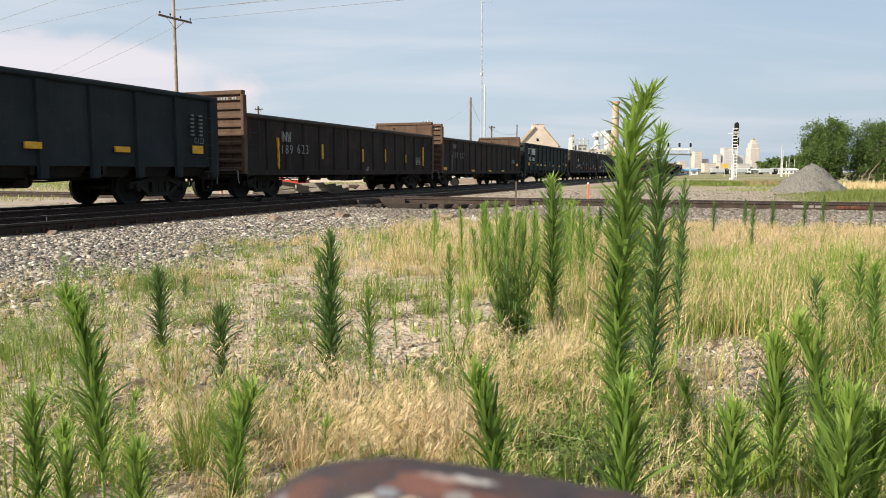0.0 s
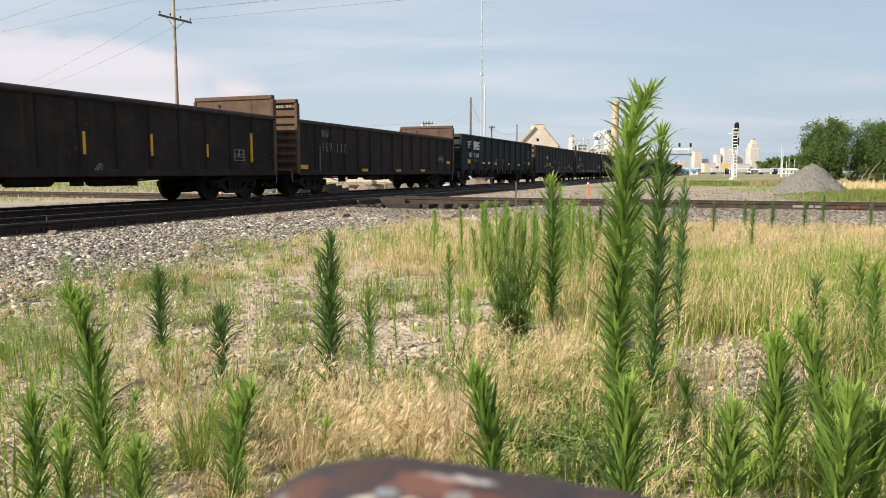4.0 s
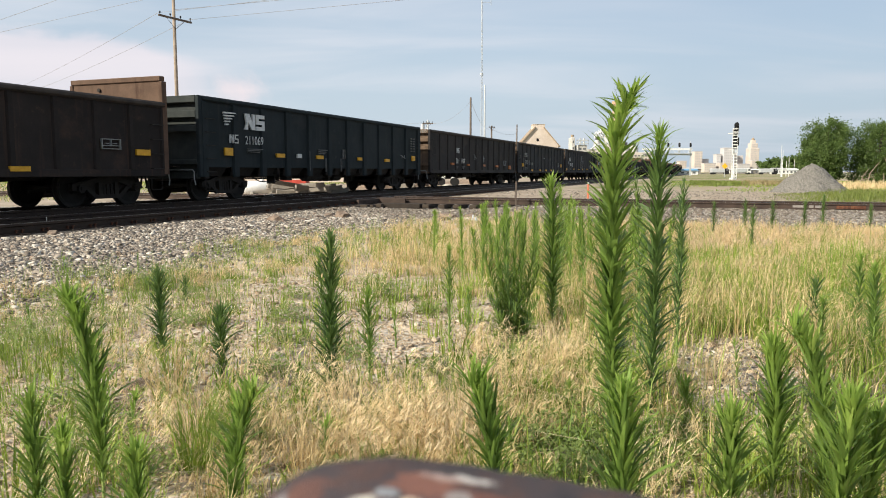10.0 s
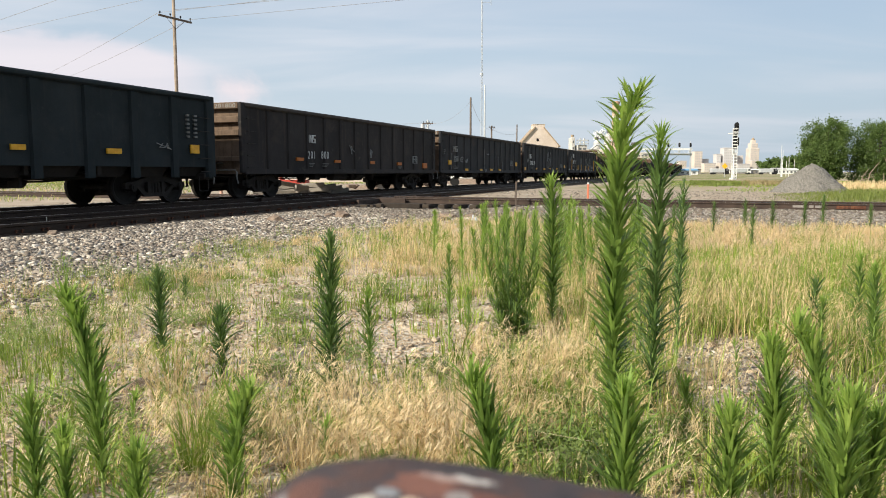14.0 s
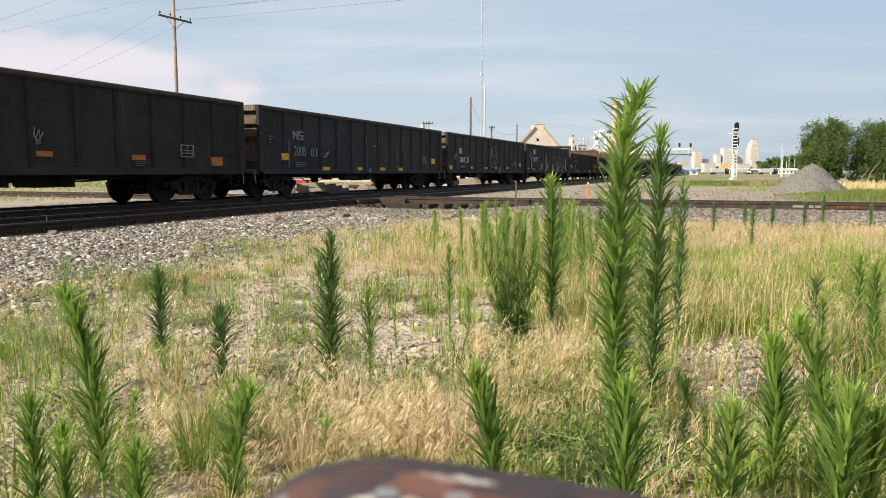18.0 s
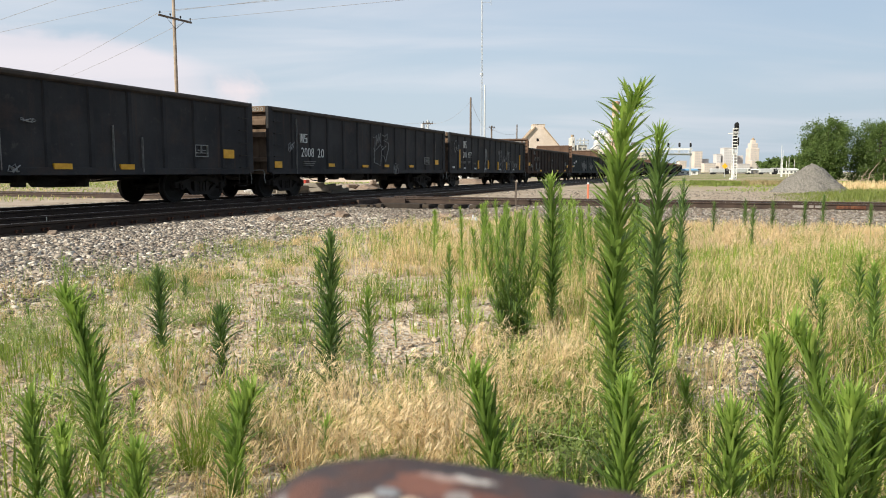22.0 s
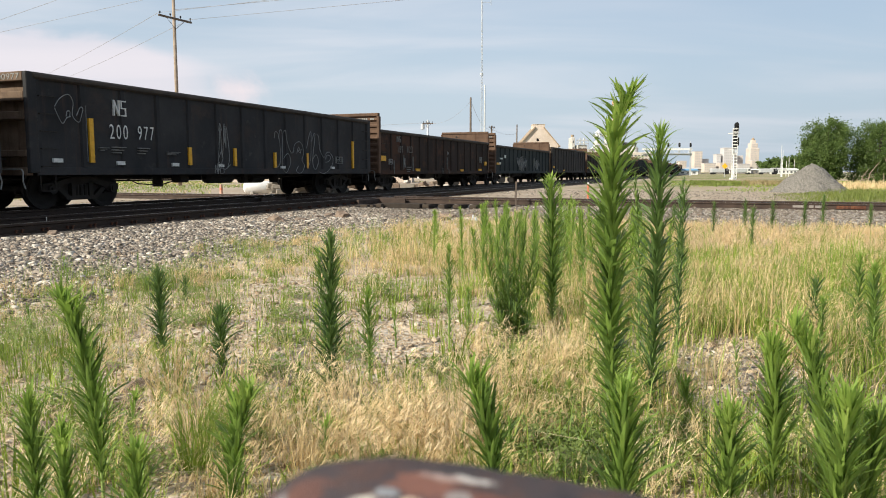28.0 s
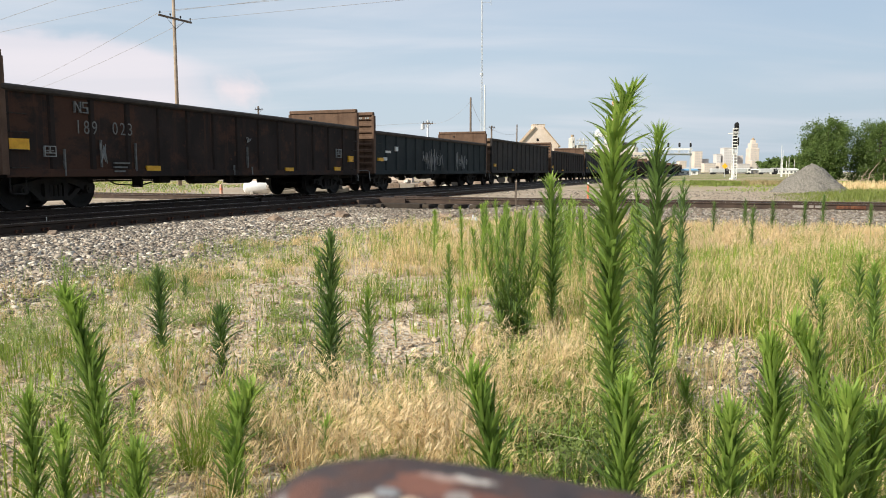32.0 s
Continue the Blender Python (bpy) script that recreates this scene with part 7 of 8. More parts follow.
part("antenna", M().cyl((1.8, 0, 34), (1.8, 0, 37), 0.05, n=6).cyl((0, 0, 34.6), (1.8, 0, 34.6), 0.04, n=5).cyl((1.2, 0, 36), (2.4, 0, 36), 0.04, n=5), GALV, mast)
pipe = thing("steel_mast", "slim grey steel mast beside the radio mast", "mast", at=pose(8.39, 150, 0))
part("tube", M().tube([(0, 0, 0), (0, 0, 9), (0, 0, 18.5)], [0.22, 0.18, 0.12], 10), GALV, pipe)


# ---- buildings in the distance ----
def windows(parent, x0, x1, y, z0, z1, cols, rows, w=0.5, h=0.55, mat=None):
    for i in range(cols):
        for j in range(rows):
            cx, cz = x0 + (x1 - x0) * (i + 0.5) / cols, z0 + (z1 - z0) * (j + 0.5) / rows
            dx, dz = (x1 - x0) / cols * w / 2, (z1 - z0) / rows * h / 2
            part("window", M().box(cx - dx, cx + dx, y - 0.15, y + 0.15, cz - dz, cz + dz), mat or DARKGLASS, parent)


elev = thing("grain_elevator", "tan gabled elevator head house with a roof cupola", "elevator building", at=pose(33.7, 266, 0))
part("wall", M().prism([(-6.8, 0), (6.8, 0), (6.8, 10.4), (1.6, 16.6), (-1.6, 16.6), (-6.8, 10.6)], lambda i, a, b: (a, -6 + 12 * i, b)), TANWALL, elev)
part("roof", M().prism([(1.5, 16.9), (7.4, 10.1), (7.4, 9.7), (1.5, 16.4)], lambda i, a, b: (a, -6.6 + 13.2 * i, b)), ROOF, elev)
part("roof", M().prism([(-1.5, 16.9), (-7.4, 10.3), (-7.4, 9.9), (-1.5, 16.4)], lambda i, a, b: (a, -6.6 + 13.2 * i, b)), ROOF, elev)
part("cupola", M().slab(-2.2, 2.0, -5.9, 0, 13.5, 17.6, 0.1), TANWALL, elev)
part("cupola_roof", M().slab(-2.3, 2.1, -6.0, 0.1, 17.6, 17.8, 0.05), TANWALL, elev)
part("window", M().box(-0.9, -0.1, -6.0, -5.85, 11.8, 12.8), DARKGLASS, elev)
part("annex", M().box(6.0, 13.5, -5, 6, 0, 7.6), TANWALL, elev)
part("rail", M().box(7.2, 9.8, -5.6, -5.4, 8.2, 8.5).box(9.6, 9.8, -5.6, -5.4, 7.6, 8.4), GALV, elev)

plant = thing("processing_plant", "pale industrial plant with silos, towers and an ochre stack", "factory", at=pose(0, 400, 0))
part("stack", M().tube([(92.7, 0, 0), (92.7, 0, 20), (92.7, 0, 38)], [2.3, 1.95, 1.7], 20), OCHRE, plant, "ochre smoke stack")
part("stack_rim", M().cyl((92.7, 0, 37.2), (92.7, 0, 38.6), 2.1, n=20), TERRACOTTA, plant)
part("stack_platform", M().cyl((92.7, 0, 30), (92.7, 0, 30.5), 2.5, n=16), GALV, plant)
for x, r, h in ((90.0, 2.4, 20.5), (83.6, 1.7, 17), (99, 2.6, 14), (103.6, 2.6, 14)):
    silo = part("silo", M().cyl((x, 3, 0), (x, 3, h), r, n=18).tube([(x, 3, h), (x, 3, h + 1.6)], [r, r * 0.3], 18), STONEWHITE, plant)
    part("silo_cap", M().cyl((x, 3, h + 1.5), (x, 3, h + 3.0), r * 0.5, n=12), DARKROOF, silo)
for x0, x1, h in ((68.9, 70.6, 19.6), (72, 77.2, 15.5), (77.2, 88, 13.2), (60, 69, 10.5), (94.5, 112, 11.5)):
    blk = part("block", M().slab(x0, x1, -3, 7, 0, h, 0.15), CREAM if h < 15 else STONEWHITE, plant)
    windows(blk, x0 + 0.3, x1 - 0.3, -3, h * 0.45, h - 0.8, max(1, int((x1 - x0) / 1.8)), 3, 0.55, 0.4)
part("pipe_rack", M().box(71.4, 71.7, -4, -3.7, 0, 18.2).box(77.4, 77.7, -4, -3.7, 0, 18.2).box(71.4, 77.7, -4, -3.7, 17.6, 18.2).box(71.4, 77.7, -4, -3.7, 16.0, 16.4).cyl((73.4, -3.4, 15.5), (73.4, -3.4, 18.9), 0.5).cyl((75.4, -3.4, 15.5), (75.4, -3.4, 18.9), 0.5), GALV, plant)
part("vent_head", M().cyl((69.7, 0, 19.6), (69.7, 0, 21.0), 0.9, n=10), ROOF, plant)
part("duct", M().tube([(79, -3.6, 13), (82, -3.6, 15.4), (87, -3.4, 15.8), (90.6, -2, 18)], 0.45, 8), GALV, plant)

# steam over the plant: soft-looking billows that drift and rise
STEAM = plain("steam", (0.93, 0.93, 0.94), 1.0)
steam_pieces = []
for i in range(7):
    rnd = random.Random(70 + i)
    puff = M()
    for j in range(170):
        a, r = rnd.uniform(0, 6.28), rnd.gauss(0, 0.55) * (1.0 + 0.22 * i)
        c = Vector((r * math.cos(a) * 1.5, r * math.sin(a), rnd.gauss(0, 0.5) * (1.0 + 0.15 * i)))
        e = rnd.uniform(0.10, 0.34) * max(0.35, 1.3 - c.length * 0.35)
        puff.tube([c - Vector((0, 0, e)), c, c + Vector((0, 0, e))], [e * 0.2, e, e * 0.2], 5)
    ob = tagged(part("steam_puff", puff, STEAM), "loose white puff of steam above the plant", "steam", kind="stuff")
    steam_pieces.append((ob, i))


def steam_path(i, t):
    a = i + 0.03 * t
    return pose(86.8 + 2.0 * math.sin(2.3 * i + 0.11 * t) + 0.35 * a, 418, 19.8 + 0.55 * a + 0.5 * math.sin(0.21 * t + i), 0, 0, 3 * t)


# the town on the horizon
town = [(446, 1300, 17, 36, TOWNTAN, 4, 7), (478, 1290, 10, 31, TOWNGREY, 3, 6), (493, 1290, 18, 42, TOWNGREY, 4, 8), (511, 1310, 14, 34, TOWNTAN, 4, 6)]
town += [(524, 1320, 20, 29, TOWNGREY, 5, 5), (462, 1310, 14, 23, TOWNGREY, 4, 4), (429, 1330, 16, 20, TOWNTAN, 4, 4),
        (562, 1330, 18, 18, TOWNGREY, 4, 3), (578, 1330, 14, 13, TOWNTAN, 4, 3), (536, 1280, 12, 20, TOWNTAN, 4, 4), (410, 1330, 22, 14, TOWNGREY, 5, 3), (392, 1340, 18, 18, TOWNTAN, 4, 4), (485, 1270, 30, 16, TOWNTAN, 8, 3), (514, 1270, 26, 14, TOWNGREY, 7, 3), (456, 1270, 24, 15, TOWNTAN, 6, 3)]
for x, y, wd, h, mat, c_, r_ in town:
    wd *= 0.82
    ob = thing("town_building", "pale multi-storey building in the hazy distance", "building", "buildings of the town", at=pose(x, y, 0))
    part("wall", M().slab(-wd / 2, wd / 2, -8, 8, 0, h, 0.3), mat, ob)
    part("roof", M().slab(-wd / 2 - 0.4, wd / 2 + 0.4, -8.4, 8.4, h, h + 0.9, 0.2), TOWNGREY, ob)
    windows(ob, -wd / 2 + 0.8, wd / 2 - 0.8, -8, 3, h - 1, c_, r_, 0.45, 0.5, PALEGLASS)
tower = thing("town_tower", "cream stepped tower with a small dome", "tower building", at=pose(543.3, 1300, 0))
part("base", M().slab(-7.9, 7.9, -10, 10, 0, 42, 0.5), TOWNTAN, tower)
part("shaft", M().slab(-5.9, 5.9, -7.5, 7.5, 42, 51, 0.5), TOWNTAN, tower)
part("crown", M().slab(-3.7, 3.7, -4.5, 4.5, 51, 56, 0.4), TOWNTAN, tower)
part("dome", M().tube([(0, 0, 56), (0, 0, 57.5), (0, 0, 59.2), (0, 0, 60.4)], [3.4, 3.0, 1.9, 0.5], 16), ROOF, tower)
part("finial", M().cyl((0, 0, 60.2), (0, 0, 63.5), 0.35, n=6), ROOF, tower)
windows(tower, -6.9, 6.9, -10, 6, 41, 6, 10, 0.4, 0.5, PALEGLASS)
windows(tower, -5.2, 5.2, -7.5, 43, 50, 5, 2, 0.4, 0.6, PALEGLASS)
for x, y, wd, h, mat in ((84, 262, 11, 1.6, BLUEROOF), (95, 350, 6, 2.2, WHITEPAINT), (136, 362, 9, 2.0, STONEWHITE), (146, 362, 7, 2.2, WHITEPAINT), (155, 366, 9, 2.0, WHITEPAINT), (164, 362, 6, 2.4, STONEWHITE), (174, 370, 8, 2.2, WHITEPAINT), (124, 368, 7, 2.6, STONEWHITE)):
    ob = thing("low_shed", "low pale shed across the yard", "shed", "sheds across the yard", at=pose(x, y, 0))
    part("wall", M().box(-wd / 2, wd / 2, -3, 3, 0, h), GREYBLOCK if wd in (7, 9) else WHITEPAINT, ob)
    part("roof", M().prism([(-3.4, h), (3.4, h), (0, h + 1.1)], lambda i, a, b: (-wd / 2 - 0.3 + (wd + 0.6) * i, a, h + (b - h) * 0.6)), mat, ob)
    windows(ob, -wd / 2 + 0.5, wd / 2 - 0.5, -3, 0.4, h - 0.3, max(2, int(wd / 2)), 1, 0.5, 0.6)


def truck(x, y, mat, label):
    ob = thing("parked_truck", label, "truck", "vehicles across the yard", at=pose(x, y, 0))
    part("cab", M().prism([(2.2, 0.6), (3.8, 0.6), (3.8, 1.5), (3.4, 2.5), (2.2, 2.5)], lambda i, a, b: (a, -1.1 + 2.2 * i, b)), mat, ob)
    part("box", M().slab(-3.2, 2.0, -1.2, 1.2, 0.9, 2.5, 0.05), GALV, ob)
    part("window", M().box(2.6, 3.5, -1.14, -1.09, 1.6, 2.3), DARKGLASS, ob)
    for a in (-2.6, 2.9):
        for sg in (-1, 1):
            part("wheel", M().cyl((a, sg * 1.15, 0.48), (a, sg * 0.85, 0.48), 0.48, n=14), MATTBLACK, ob)


truck(112, 300, MATTBLACK, "dark cab truck parked across the yard")
truck(123, 305, WHITEPAINT, "white box truck parked across the yard")
truck(134, 305, MATTBLACK, "dark cab truck parked across the yard")
truck(117, 312, WHITEPAINT, "white box truck parked across the yard")

# ---- railway signals ----
def signal_head(parent, x, y, z, lamps=3, s=1.0):
    hd = part("signal_head", M().tube([(x, y, z - 0.62 * s), (x, y, z - 0.60 * s), (x, y, z + 0.60 * s), (x, y, z + 0.62 * s)], [0.05, 0.1, 0.1, 0.05], 6)
              .prism([(x + 0.36 * s * math.cos(a) , z + (0.42 * s if math.sin(a) > 0 else -0.42 * s) + 0.36 * s * math.sin(a)) for a in [2 * math.pi * i / 24 for i in range(24)]], lambda i, a, b: (a, y - 0.06 - 0.03 * i, b)), MATTBLACK, parent, "round-ended black signal backplate")
    for i in range(lamps):
        zz = z + (i - (lamps - 1) / 2) * 0.36 * s
        part("hood", M().cyl((x, y - 0.10, zz), (x, y - 0.36, zz), 0.13 * s, n=12), MATTBLACK, hd)


sig = thing("signal_mast", "white signal mast with ladder and two black heads", "railway signal", "railway signals", at=pose(39.3, 100, 0))
part("mast", M().tube([(0, 0, 0), (0, 0, 7.3)], [0.10, 0.08], 10), WHITEPAINT, sig)
part("base", M().slab(-0.35, 0.35, -0.35, 0.35, 0, 0.35, 0.03).slab(-0.2, 0.2, -0.2, 0.2, 0.35, 0.8, 0.03), WHITEPAINT, sig)
signal_head(sig, 0.08, -0.30, 7.05, 3, 0.9)
signal_head(sig, 0.20, -0.30, 5.2, 3, 0.8)
for sg in (-0.46, 0.20):
    part("ladder_rail", M().cyl((sg, -0.62, 0.3), (sg, -0.58, 7.0), 0.04, n=5), WHITEPAINT, sig)
part("cable_cabinet", M().slab(-0.42, 0.18, -0.54, -0.42, 4.2, 7.0, 0.02), MATTBLACK, sig)
for i in range(16):
    part("ladder_rung", M().box(-0.46, 0.20, -0.66, -0.57, 0.5 + 0.42 * i, 0.63 + 0.42 * i), WHITEPAINT, sig)
part("cage", M().tube([(-0.13 + 0.55 * math.cos(w), -0.3 + 0.5 * math.sin(w), 6.2) for w in [0.5 * i for i in range(13)]], 0.03, 4), WHITEPAINT, sig)
for z in (4.1, 6.3):
    part("platform", M().box(-0.75, 0.5, -0.45, 0.3, z - 0.05, z + 0.03), WHITEPAINT, sig)

gan = thing("signal_gantry", "white cantilever signal gantry with three black heads", "railway signal", "railway signals", at=pose(66.9, 200, 0))
part("mast", M().box(-0.16, 0.16, -0.16, 0.16, 0, 7.5), GALV, gan)
part("top_beam", M().box(-13.2, 0.3, -0.15, 0.15, 7.05, 7.45), WHITEPAINT, gan)
part("bottom_beam", M().box(-13.2, 0.3, -0.15, 0.15, 5.6, 6.0), WHITEPAINT, gan)
for i in range(10):
    x0 = -13.0 + 1.32 * i
    part("strut", M().cyl((x0, 0, 5.9 if i % 2 else 7.2), (x0 + 1.32, 0, 7.2 if i % 2 else 5.9), 0.06, n=5), WHITEPAINT, gan)
part("walkway", M().box(-13.2, 0.3, -0.7, -0.16, 6.0, 6.06), GALV, gan)
part("walkway_rail", M().box(-13.2, 0.3, -0.72, -0.68, 7.0, 7.06), WHITEPAINT, gan)
for x in (-6.2, -3.2, -0.2):
    signal_head(gan, x, -0.3, 8.35, 3, 0.78)
    part("bracket", M().cyl((x, -0.2, 7.4), (x, -0.2, 9.2), 0.06, n=6), WHITEPAINT, gan)
    part("drop_box", M().slab(x - 0.3, x + 0.3, -0.35, -0.05, 6.25, 6.9, 0.03), GALV, gan)

sign = thing("warning_sign", "yellow diamond warning sign on a post", "road sign", at=pose(57.2, 150, 0))
part("post", M().box(-0.05, 0.05, 0, 0.1, 0, 2.7), GALV, sign)
part("panel", M().prism([(0, 0.62), (0.62, 0), (0, -0.62), (-0.62, 0)], lambda i, a, b: (a, -0.04 * i, b + 2.3)), SIGNYELLOW, sign)
rnd = random.Random(8)
for i in range(13):
    x = 68 + 1.05 * i + rnd.uniform(-0.4, 0.4)
    h = rnd.uniform(3.2, 5.4)
    yp = 150 + rnd.uniform(-4, 8)
    ob = thing("white_pole", "slim white pole in the distant yard", "pole", "white poles in the distance", at=pose(x, yp, 0))
    part("shaft", M().tube([(0, 0, 0), (0, 0, h)], [0.06, 0.035], 6), WHITEPAINT, ob)
for x, yp, h in ((73.2, 160, 6.8), (75.4, 150, 5.8)):
    ob = thing("light_pole", "tall grey light pole in the yard", "pole", "light poles in the yard", at=pose(x, yp, 0))
    part("shaft", M().tube([(0, 0, 0), (0, 0, h)], [0.14, 0.07], 6), GALV, ob)

stake = thing("marker_stake", "orange marker stake with a white cap by the tracks", "marker post", at=pose(5.32, 27, ground_z(5.32, 27)))
part("stake", M().slab(-0.035, 0.035, -0.03, 0.03, -0.05, 0.60, 0.008), STAKE, stake)
part("cap", M().slab(-0.035, 0.035, -0.03, 0.03, 0.60, 0.66, 0.008), WHITEPAINT, stake)
gp = thing("steel_marker_post", "thin grey steel post beside the diamond", "marker post", at=pose(2.28, 23.0, ground_z(2.28, 23.0)))
part("post", M().box(-0.022, 0.022, -0.02, 0.02, -0.05, 0.80), DARKWOOD, gp)
sp = thing("short_marker_rod", "short pale rod standing between the tracks", "marker post", at=pose(-7.35, 13.6, ground_z(-7.35, 13.6)))
part("rod", M().cyl((0, 0, -0.05), (0, 0, 0.22), 0.010, n=6), CONCRETE, sp)

# ---- gravel heap and trees ----
bm = bmesh.new()
bmesh.ops.create_grid(bm, x_segments=60, y_segments=60, size=3.0)
for v in bm.verts:
    r = math.hypot(v.co.x * 0.93, v.co.y)
    lump = noise.noise(v.co * 1.1) * 0.16 + noise.noise(v.co * 4.0) * 0.07 + noise.noise(v.co * 11.0) * 0.03
    v.co.z = max(-0.06, 1.64 - r * 0.90 - 0.14 * math.exp(-(r / 0.25) ** 2) + lump * min(1, r + 0.3))
me = bpy.data.meshes.new("spoil_mound")
bm.to_mesh(me)
bm.free()


def heap_build(k, co):
    v = k.voronoi(co, 34, "F1", "Color")
    g = k.add("ShaderNodeSeparateColor", i_0=v).outputs[0]
    c = k.ramp(g, [(0, (0.09, 0.082, 0.074)), (0.5, (0.17, 0.16, 0.142)), (1, (0.265, 0.248, 0.222))])
    return c, k.math("SUBTRACT", 1.0, k.voronoi(co, 34)), 0.9


me.materials.append(material("heap_gravel", heap_build, 0.95, 0, 0.2))
tagged(part("spoil_mound", me, None, at=pose(19.05, 38.2, BED_Z)), "cone-shaped heap of grey gravel on the lot", "gravel heap")

TREELEAF = leafy("tree_leaf", (0.0648, 0.1156, 0.0308), (0.1800, 0.2537, 0.0682), 0.42)
BARK = speckled("bark", (0.07, 0.055, 0.045), (0.17, 0.14, 0.11), 4, 0.9, 0, 0.6, 30)


def crown(rnd, cx, cy, cz, rx, ry, rz, clumps, per, leaf):
    """Leaves in clumps over an uneven crown, denser outside."""
    d = rnd.normal(0, 1, (clumps, 3))
    d /= np.linalg.norm(d, axis=1)[:, None]
    rad = rnd.uniform(0.45, 1.0, clumps) ** 0.6 * (1 + 0.18 * np.sin(3.1 * d[:, 0] + 2.3 * d[:, 1] + 4 * d[:, 2]))
    c = d * rad[:, None] * np.array([rx, ry, rz]) + np.array([cx, cy, cz])
    p = np.repeat(c, per, 0) + rnd.normal(0, 1, (clumps * per, 3)) * np.array([rx, ry, rz]) * 0.10
    n = len(p)
    a = rnd.normal(0, 1, (n, 3))
    a /= np.linalg.norm(a, axis=1)[:, None]
    b = np.cross(a, rnd.normal(0, 1, (n, 3)))
    b /= np.linalg.norm(b, axis=1)[:, None]
    s = rnd.uniform(0.6, 1.2, n)[:, None] * leaf
    v = np.stack([p - a * s, p + b * s * 0.45, p + a * s, p - b * s * 0.45], 1).reshape(-1, 3)
    return v


def tree(x, y, h, r, seed, label):
    rnd = np.random.default_rng(seed)
    ob = thing("tree", label, "tree", "trees beside the lot", at=pose(x, y, BED_Z))
    m = M()
    m.tube([(0, 0, -0.1), (0.05, 0, h * 0.2), (-0.05, 0.05, h * 0.45), (0, 0, h * 0.8)], [0.16, 0.12, 0.08, 0.02], 8)
    for i in range(9):
        w, z = 2.4 * i, h * (0.12 + 0.06 * i)
        m.tube([(0, 0, z), (0.45 * r * math.cos(w), 0.45 * r * math.sin(w), z + 0.14 * h), (0.8 * r * math.cos(w), 0.8 * r * math.sin(w), z + 0.26 * h)], [0.06, 0.04, 0.012], 5)
    part("trunk", m, BARK, ob)
    vs = [crown(rnd, 0, 0, h * 0.58, r, r, h * 0.42, 250, 62, 0.086), crown(rnd, -0.2 * r, 0, h * 0.28, r * 0.95, r * 0.95, h * 0.27, 100, 72, 0.102), crown(rnd, 0.2 * r, 0.2 * r, h * 0.72, r * 0.7, r * 0.7, h * 0.27, 75, 68, 0.092)]
    v = np.concatenate(vs)
    part("crown", fast_mesh("crown", v, np.arange(len(v)).reshape(-1, 4), np.zeros((0, 3), int), TREELEAF), None, ob)


tree(32.2, 62, 5.4, 2.1, 1, "dense green tree with a rounded crown")
tree(33.2, 65.5, 4.6, 1.3, 2, "slim green tree behind the others")
tree(36.6, 62, 5.2, 2.2, 3, "dense green tree beside the lot")
tree(39.6, 62, 5.6, 2.4, 4, "dense green tree beside the lot")
tree(43.0, 64, 5.4, 2.4, 5, "dense green tree beside the lot")
tree(37.0, 57.5, 3.2, 1.5, 6, "low bushy green tree beside the lot")
tree(40.0, 57.5, 3.0, 1.8, 7, "low bushy green tree beside the lot")
dead = thing("dead_branches", "bare grey fallen branches under the trees", "branches", at=pose(34.2, 58.5, BED_Z))
rnd = random.Random(4)
for i in range(9):
    a, b = rnd.uniform(-1.4, 1.4), rnd.uniform(0.5, 2.6)
    part("branch", M().tube([(a, 0, -0.05), (a + rnd.uniform(-0.3, 0.4), 0.1, b * 0.5), (a + rnd.uniform(-0.5, 1.1), 0, b)], [0.06, 0.04, 0.012], 5), WOOD, dead)
v = np.concatenate([crown(np.random.default_rng(50 + i), 200 + 9 * i, 450 + 14 * i, 4.5, 8, 6, 4.5 + 1.5 * math.sin(1.7 * i) , 60, 30, 0.9) for i in range(14)] +
                   [crown(np.random.default_rng(90 + i), 222 + 6 * i, 470, 5, 6, 6, 6, 70, 30, 0.9) for i in range(4)])
woods = part("far_woods", fast_mesh("far_woods", v, np.arange(len(v)).reshape(-1, 4), np.zeros((0, 3), int), TREELEAF), None)
tagged(woods, "dark line of distant trees", "trees", kind="stuff")

# ---- the lot behind the train ----
tank = thing("propane_tank", "silver-white horizontal gas tank on saddles", "tank", at=pose(-8.1, 33, BED_Z, 0, 0, 12))
part("shell", M().tube([(-0.82, 0, 0.36), (-0.78, 0, 0.36), (-0.68, 0, 0.36), (0.68, 0, 0.36), (0.78, 0, 0.36), (0.82, 0, 0.36)], [0.08, 0.2, 0.29, 0.29, 0.2, 0.08], 24), SILVER, tank, smooth=True)
for a in (-0.45, 0.45):
    part("saddle", M().slab(a - 0.07, a + 0.07, -0.26, 0.26, -0.05, 0.16, 0.02), CONCRETE, tank)
part("dome", M().cyl((0, 0, 0.63), (0, 0, 0.74), 0.09, n=12), SILVER, tank)
heap = thing("tie_pile", "untidy pile of old grey railway ties", "timber pile", at=pose(-6.0, 33, BED_Z, 0, 0, 12))
rnd = random.Random(12)
OLDWOOD = speckled("silvered_timber", (0.17, 0.15, 0.13), (0.34, 0.31, 0.27), 3, 0.9, 0, 0.5, 40)
old = M().slab(-1.3, 1.3, -0.11, 0.11, 0, 0.18, 0.012).mesh("old_tie", OLDWOOD)
for i in range(20):
    lay = i // 9
    part("old_tie", old, None, heap, at=pose(rnd.uniform(-0.6, 0.6), rnd.uniform(-0.6, 0.6), 0.17 * lay + 0.02 * (i % 3), rnd.uniform(-5, 5), rnd.uniform(-9, 9), rnd.uniform(-35, 35)))
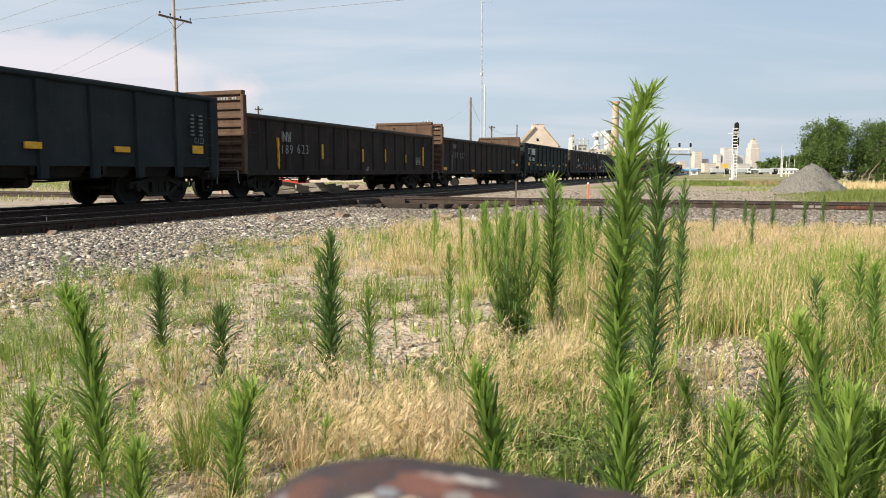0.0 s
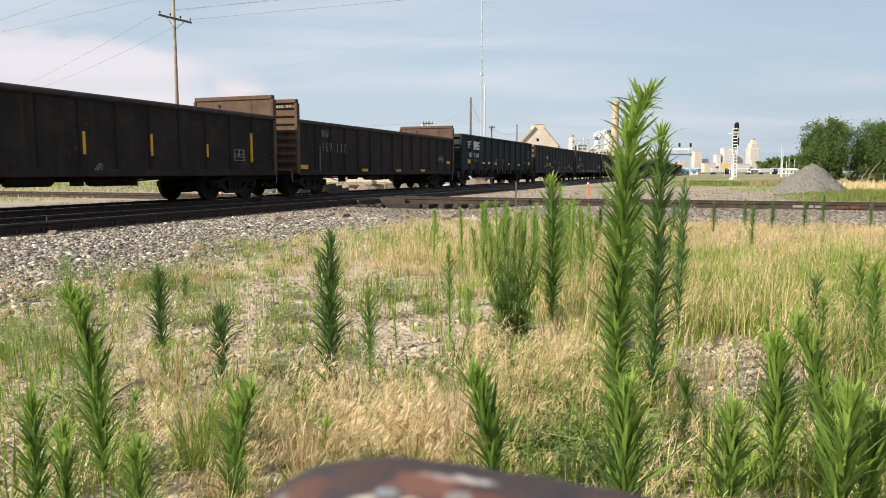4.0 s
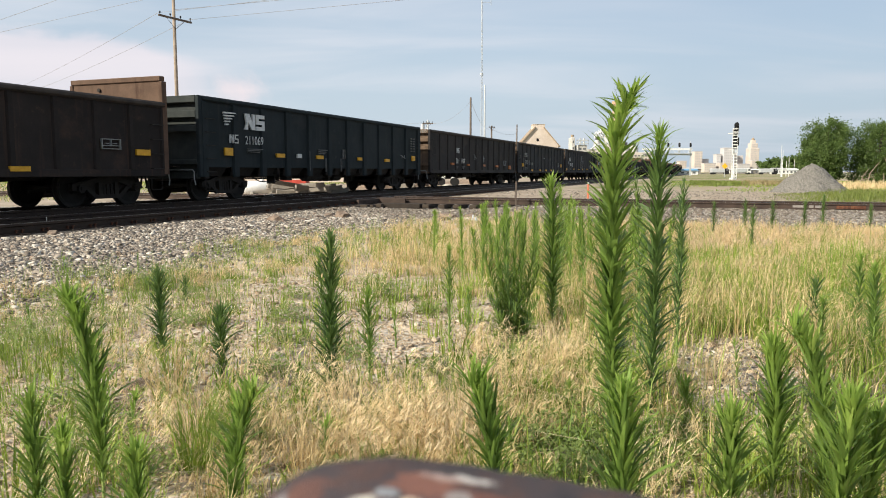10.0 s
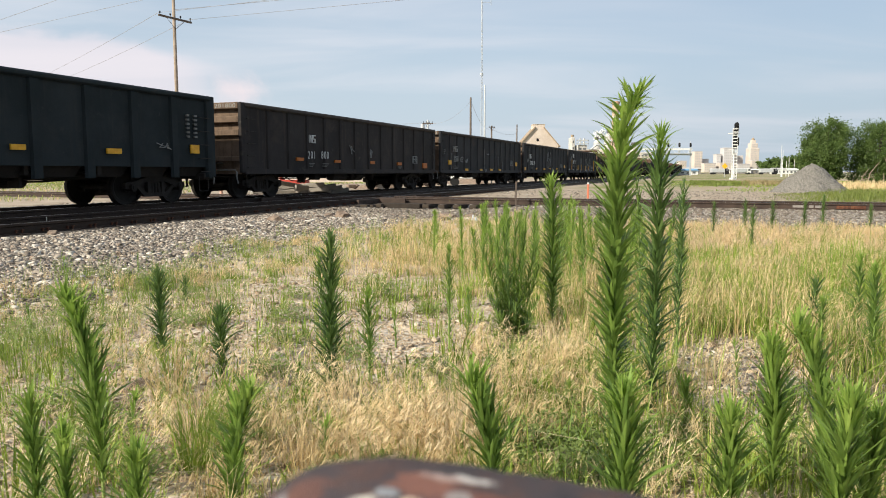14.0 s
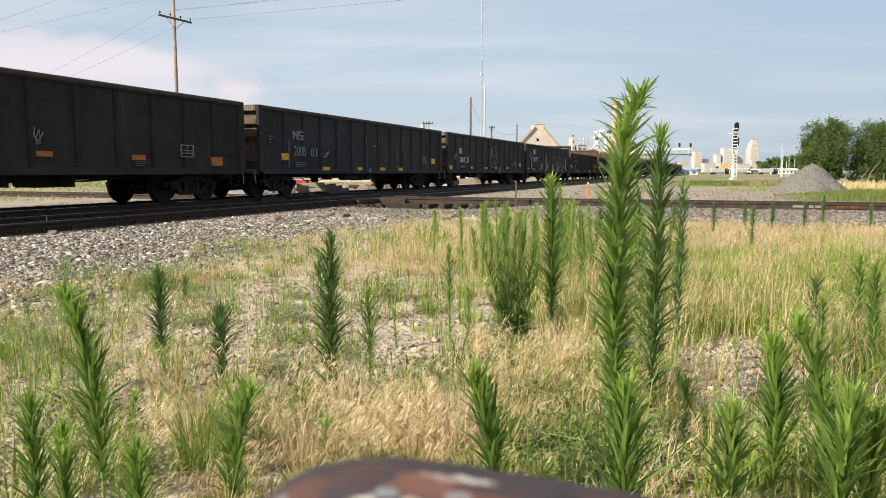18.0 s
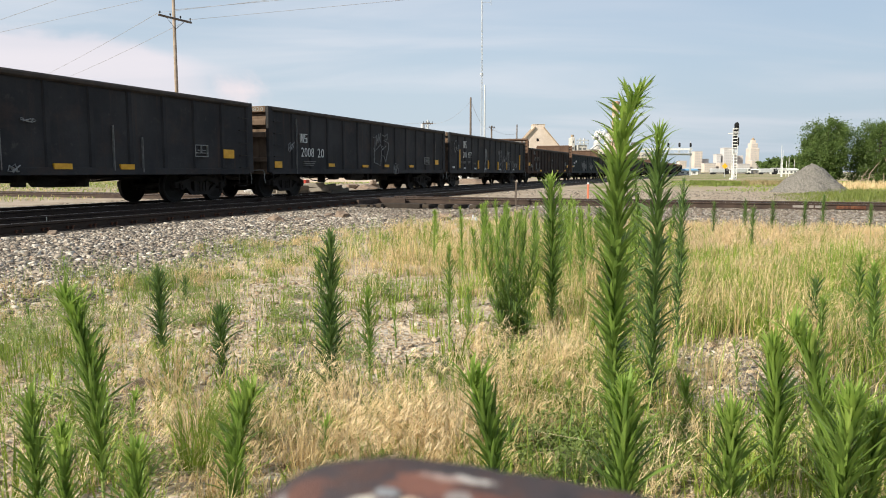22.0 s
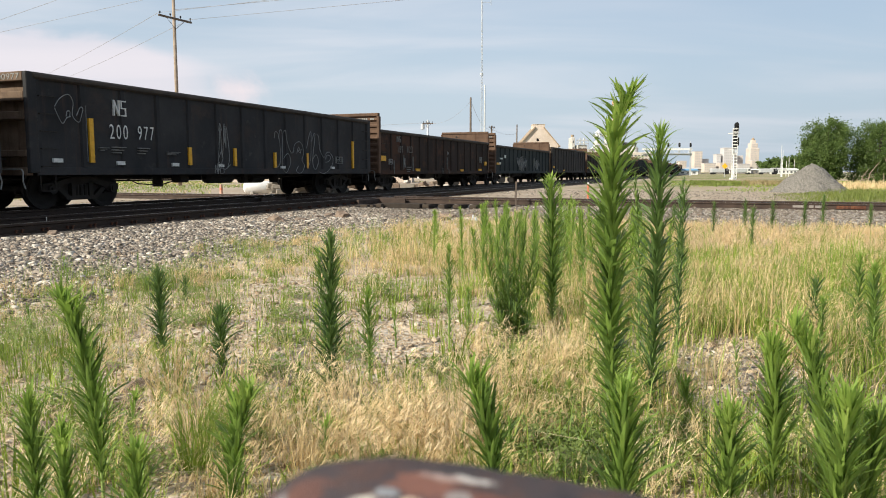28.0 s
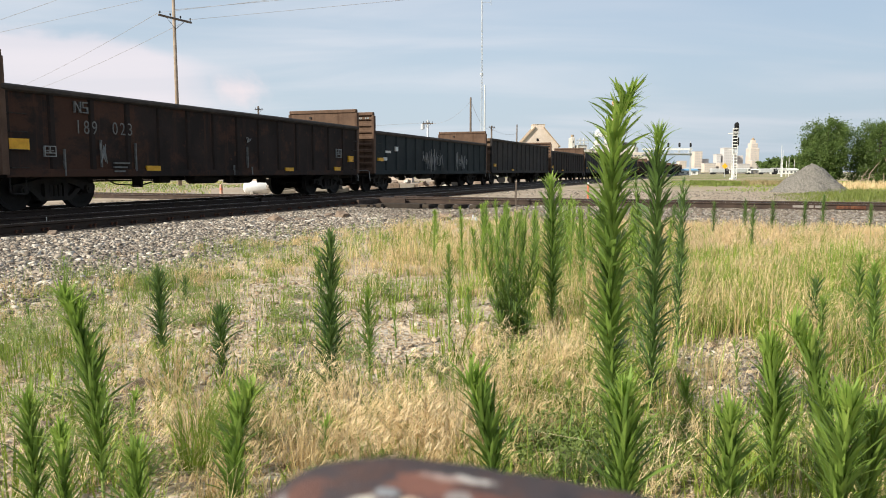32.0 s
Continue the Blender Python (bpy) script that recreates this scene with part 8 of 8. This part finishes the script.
for x, y, sx, sy, sz in ((-4.4, 43, 1.0, 0.7, 0.3), (2.2, 66, 2.4, 1.3, 0.6)):
    rock(x, y, sx, sy, sz, int(x * 10), "low pale mound of broken concrete")
cart = thing("flat_wagon", "faded red flat wagon with a white rail on the lot", "trailer", "trailers on the lot", at=pose(-8.05, 40, BED_Z))
part("bed", M().slab(-0.72, 0.72, -0.5, 0.5, 0.36, 0.62, 0.02), REDPAINT, cart)
part("headboard", M().slab(-0.70, -0.58, -0.5, 0.5, 0.622, 0.80, 0.02), REDPAINT, cart)
part("top_rail", M().slab(-0.56, 0.70, -0.46, -0.40, 0.70, 0.76, 0.01), WHITEPAINT, cart)
for a in (-0.4, 0.1, 0.64):
    part("stanchion", M().box(a, a + 0.04, -0.46, -0.42, 0.622, 0.70), WHITEPAINT, cart)
for a, sg in itertools.product((-0.45, 0.45), (-1, 1)):
    part("wheel", M().cyl((a, sg * 0.55, 0.22), (a, sg * 0.42, 0.22), 0.22, n=14), MATTBLACK, cart)
scrap = M()
for i in range(7):
    w = 0.9 * i
    scrap.add([(0.09 * math.cos(w), 0.05 * math.sin(w), 0.0), (0.1 * math.cos(w + 0.8), 0.06 * math.sin(w + 0.8), 0.01), (0.05 * math.cos(w + 0.5), 0.03 * math.sin(w + 0.5), 0.10 + 0.03 * (i % 3)), (0.0, 0.0, 0.06 + 0.02 * (i % 2))], [(0, 1, 2), (0, 2, 3), (1, 3, 2), (0, 3, 1)])
tagged(part("plastic_scrap", scrap, plain("blue_white_plastic", (0.62, 0.70, 0.82), 0.4), at=pose(0.73, 17.1, ground_z(0.73, 17.1))), "crumpled blue-white plastic scrap on the ballast", "litter")
for x, y in ((-10.0, 33.2),):
    ob = thing("orange_marker", "slim faded orange traffic marker on the dirt lot", "traffic marker", at=pose(x, y, BED_Z))
    part("drum", M().tube([(0, 0, 0), (0, 0, 0.2), (0, 0, 0.46), (0, 0, 0.50)], [0.075, 0.065, 0.055, 0.03], 14), FADEDORANGE, ob)
    part("band", M().cyl((0, 0, 0.24), (0, 0, 0.33), 0.07, n=14), STAKE, ob)
shed = thing("equipment_shed", "low tan corrugated wall of a yard building", "shed", at=pose(-12, 72, BED_Z))
part("wall", M().slab(-9, 9, -0.1, 5, 0, 1.1, 0.02), TANWALL, shed)
part("roof", M().slab(-9.3, 9.3, -0.4, 5.3, 1.1, 1.2, 0.02), ROOF, shed)
for x, y, mat in ((0.35, 54, WHITEPAINT), (6.0, 70, WHITEPAINT)):
    ob = thing("utility_trailer", "white flat trailer standing on the lot", "trailer", "trailers on the lot", at=pose(x, y, BED_Z))
    part("bed", M().slab(-2.2, 2.2, -0.9, 0.9, 0.55, 0.75, 0.03), mat, ob)
    for a, sg in itertools.product((-0.5, 0.5), (-1, 1)):
        part("wheel", M().cyl((a, sg * 1.0, 0.33), (a, sg * 0.8, 0.33), 0.33, n=12), MATTBLACK, ob)
    part("tongue", M().box(2.2, 3.4, -0.06, 0.06, 0.55, 0.68), GALV, ob)
    part("jack", M().cyl((3.2, 0, 0), (3.2, 0, 0.6), 0.04, n=6), GALV, ob)

# broken concrete and stacked blocks beyond the tracks
rnd = random.Random(31)
for cx, cy, n_, wide in ((-2.6, 46, 7, 1.2), (-0.6, 49, 5, 1.0), (-5.6, 44, 5, 1.6)):
    heap = thing("rubble_heap", "low heap of broken pale concrete blocks", "rubble", "rubble heaps on the lot", at=pose(cx, cy, BED_Z))
    for i in range(n_):
        a, b, c = rnd.uniform(0.12, 0.32), rnd.uniform(0.12, 0.25), rnd.uniform(0.07, 0.16)
        part("block", M().slab(-a, a, -b, b, -c, c, 0.025), CONCRETE if i % 5 == 0 else ROCK, heap,
             at=pose(rnd.uniform(-wide, wide), rnd.uniform(-0.5, 0.5), c * 0.8 + 0.17 * (i % 3) * rnd.uniform(0.5, 1), rnd.uniform(-18, 18), rnd.uniform(-18, 18), rnd.uniform(0, 180)))
wall = thing("concrete_block_wall", "low weathered concrete wall across the lot", "low wall", at=pose(-3.1, 44.6, BED_Z, 0, 0, 6))
for i in range(3):
    part("wall_block", M().slab(-1.35 + 0.92 * i, -0.46 + 0.92 * i, -0.2, 0.2, -0.05, 0.34 + 0.03 * (i % 2), 0.03), ROCK if i == 1 else GREYBLOCK, wall)


motions()
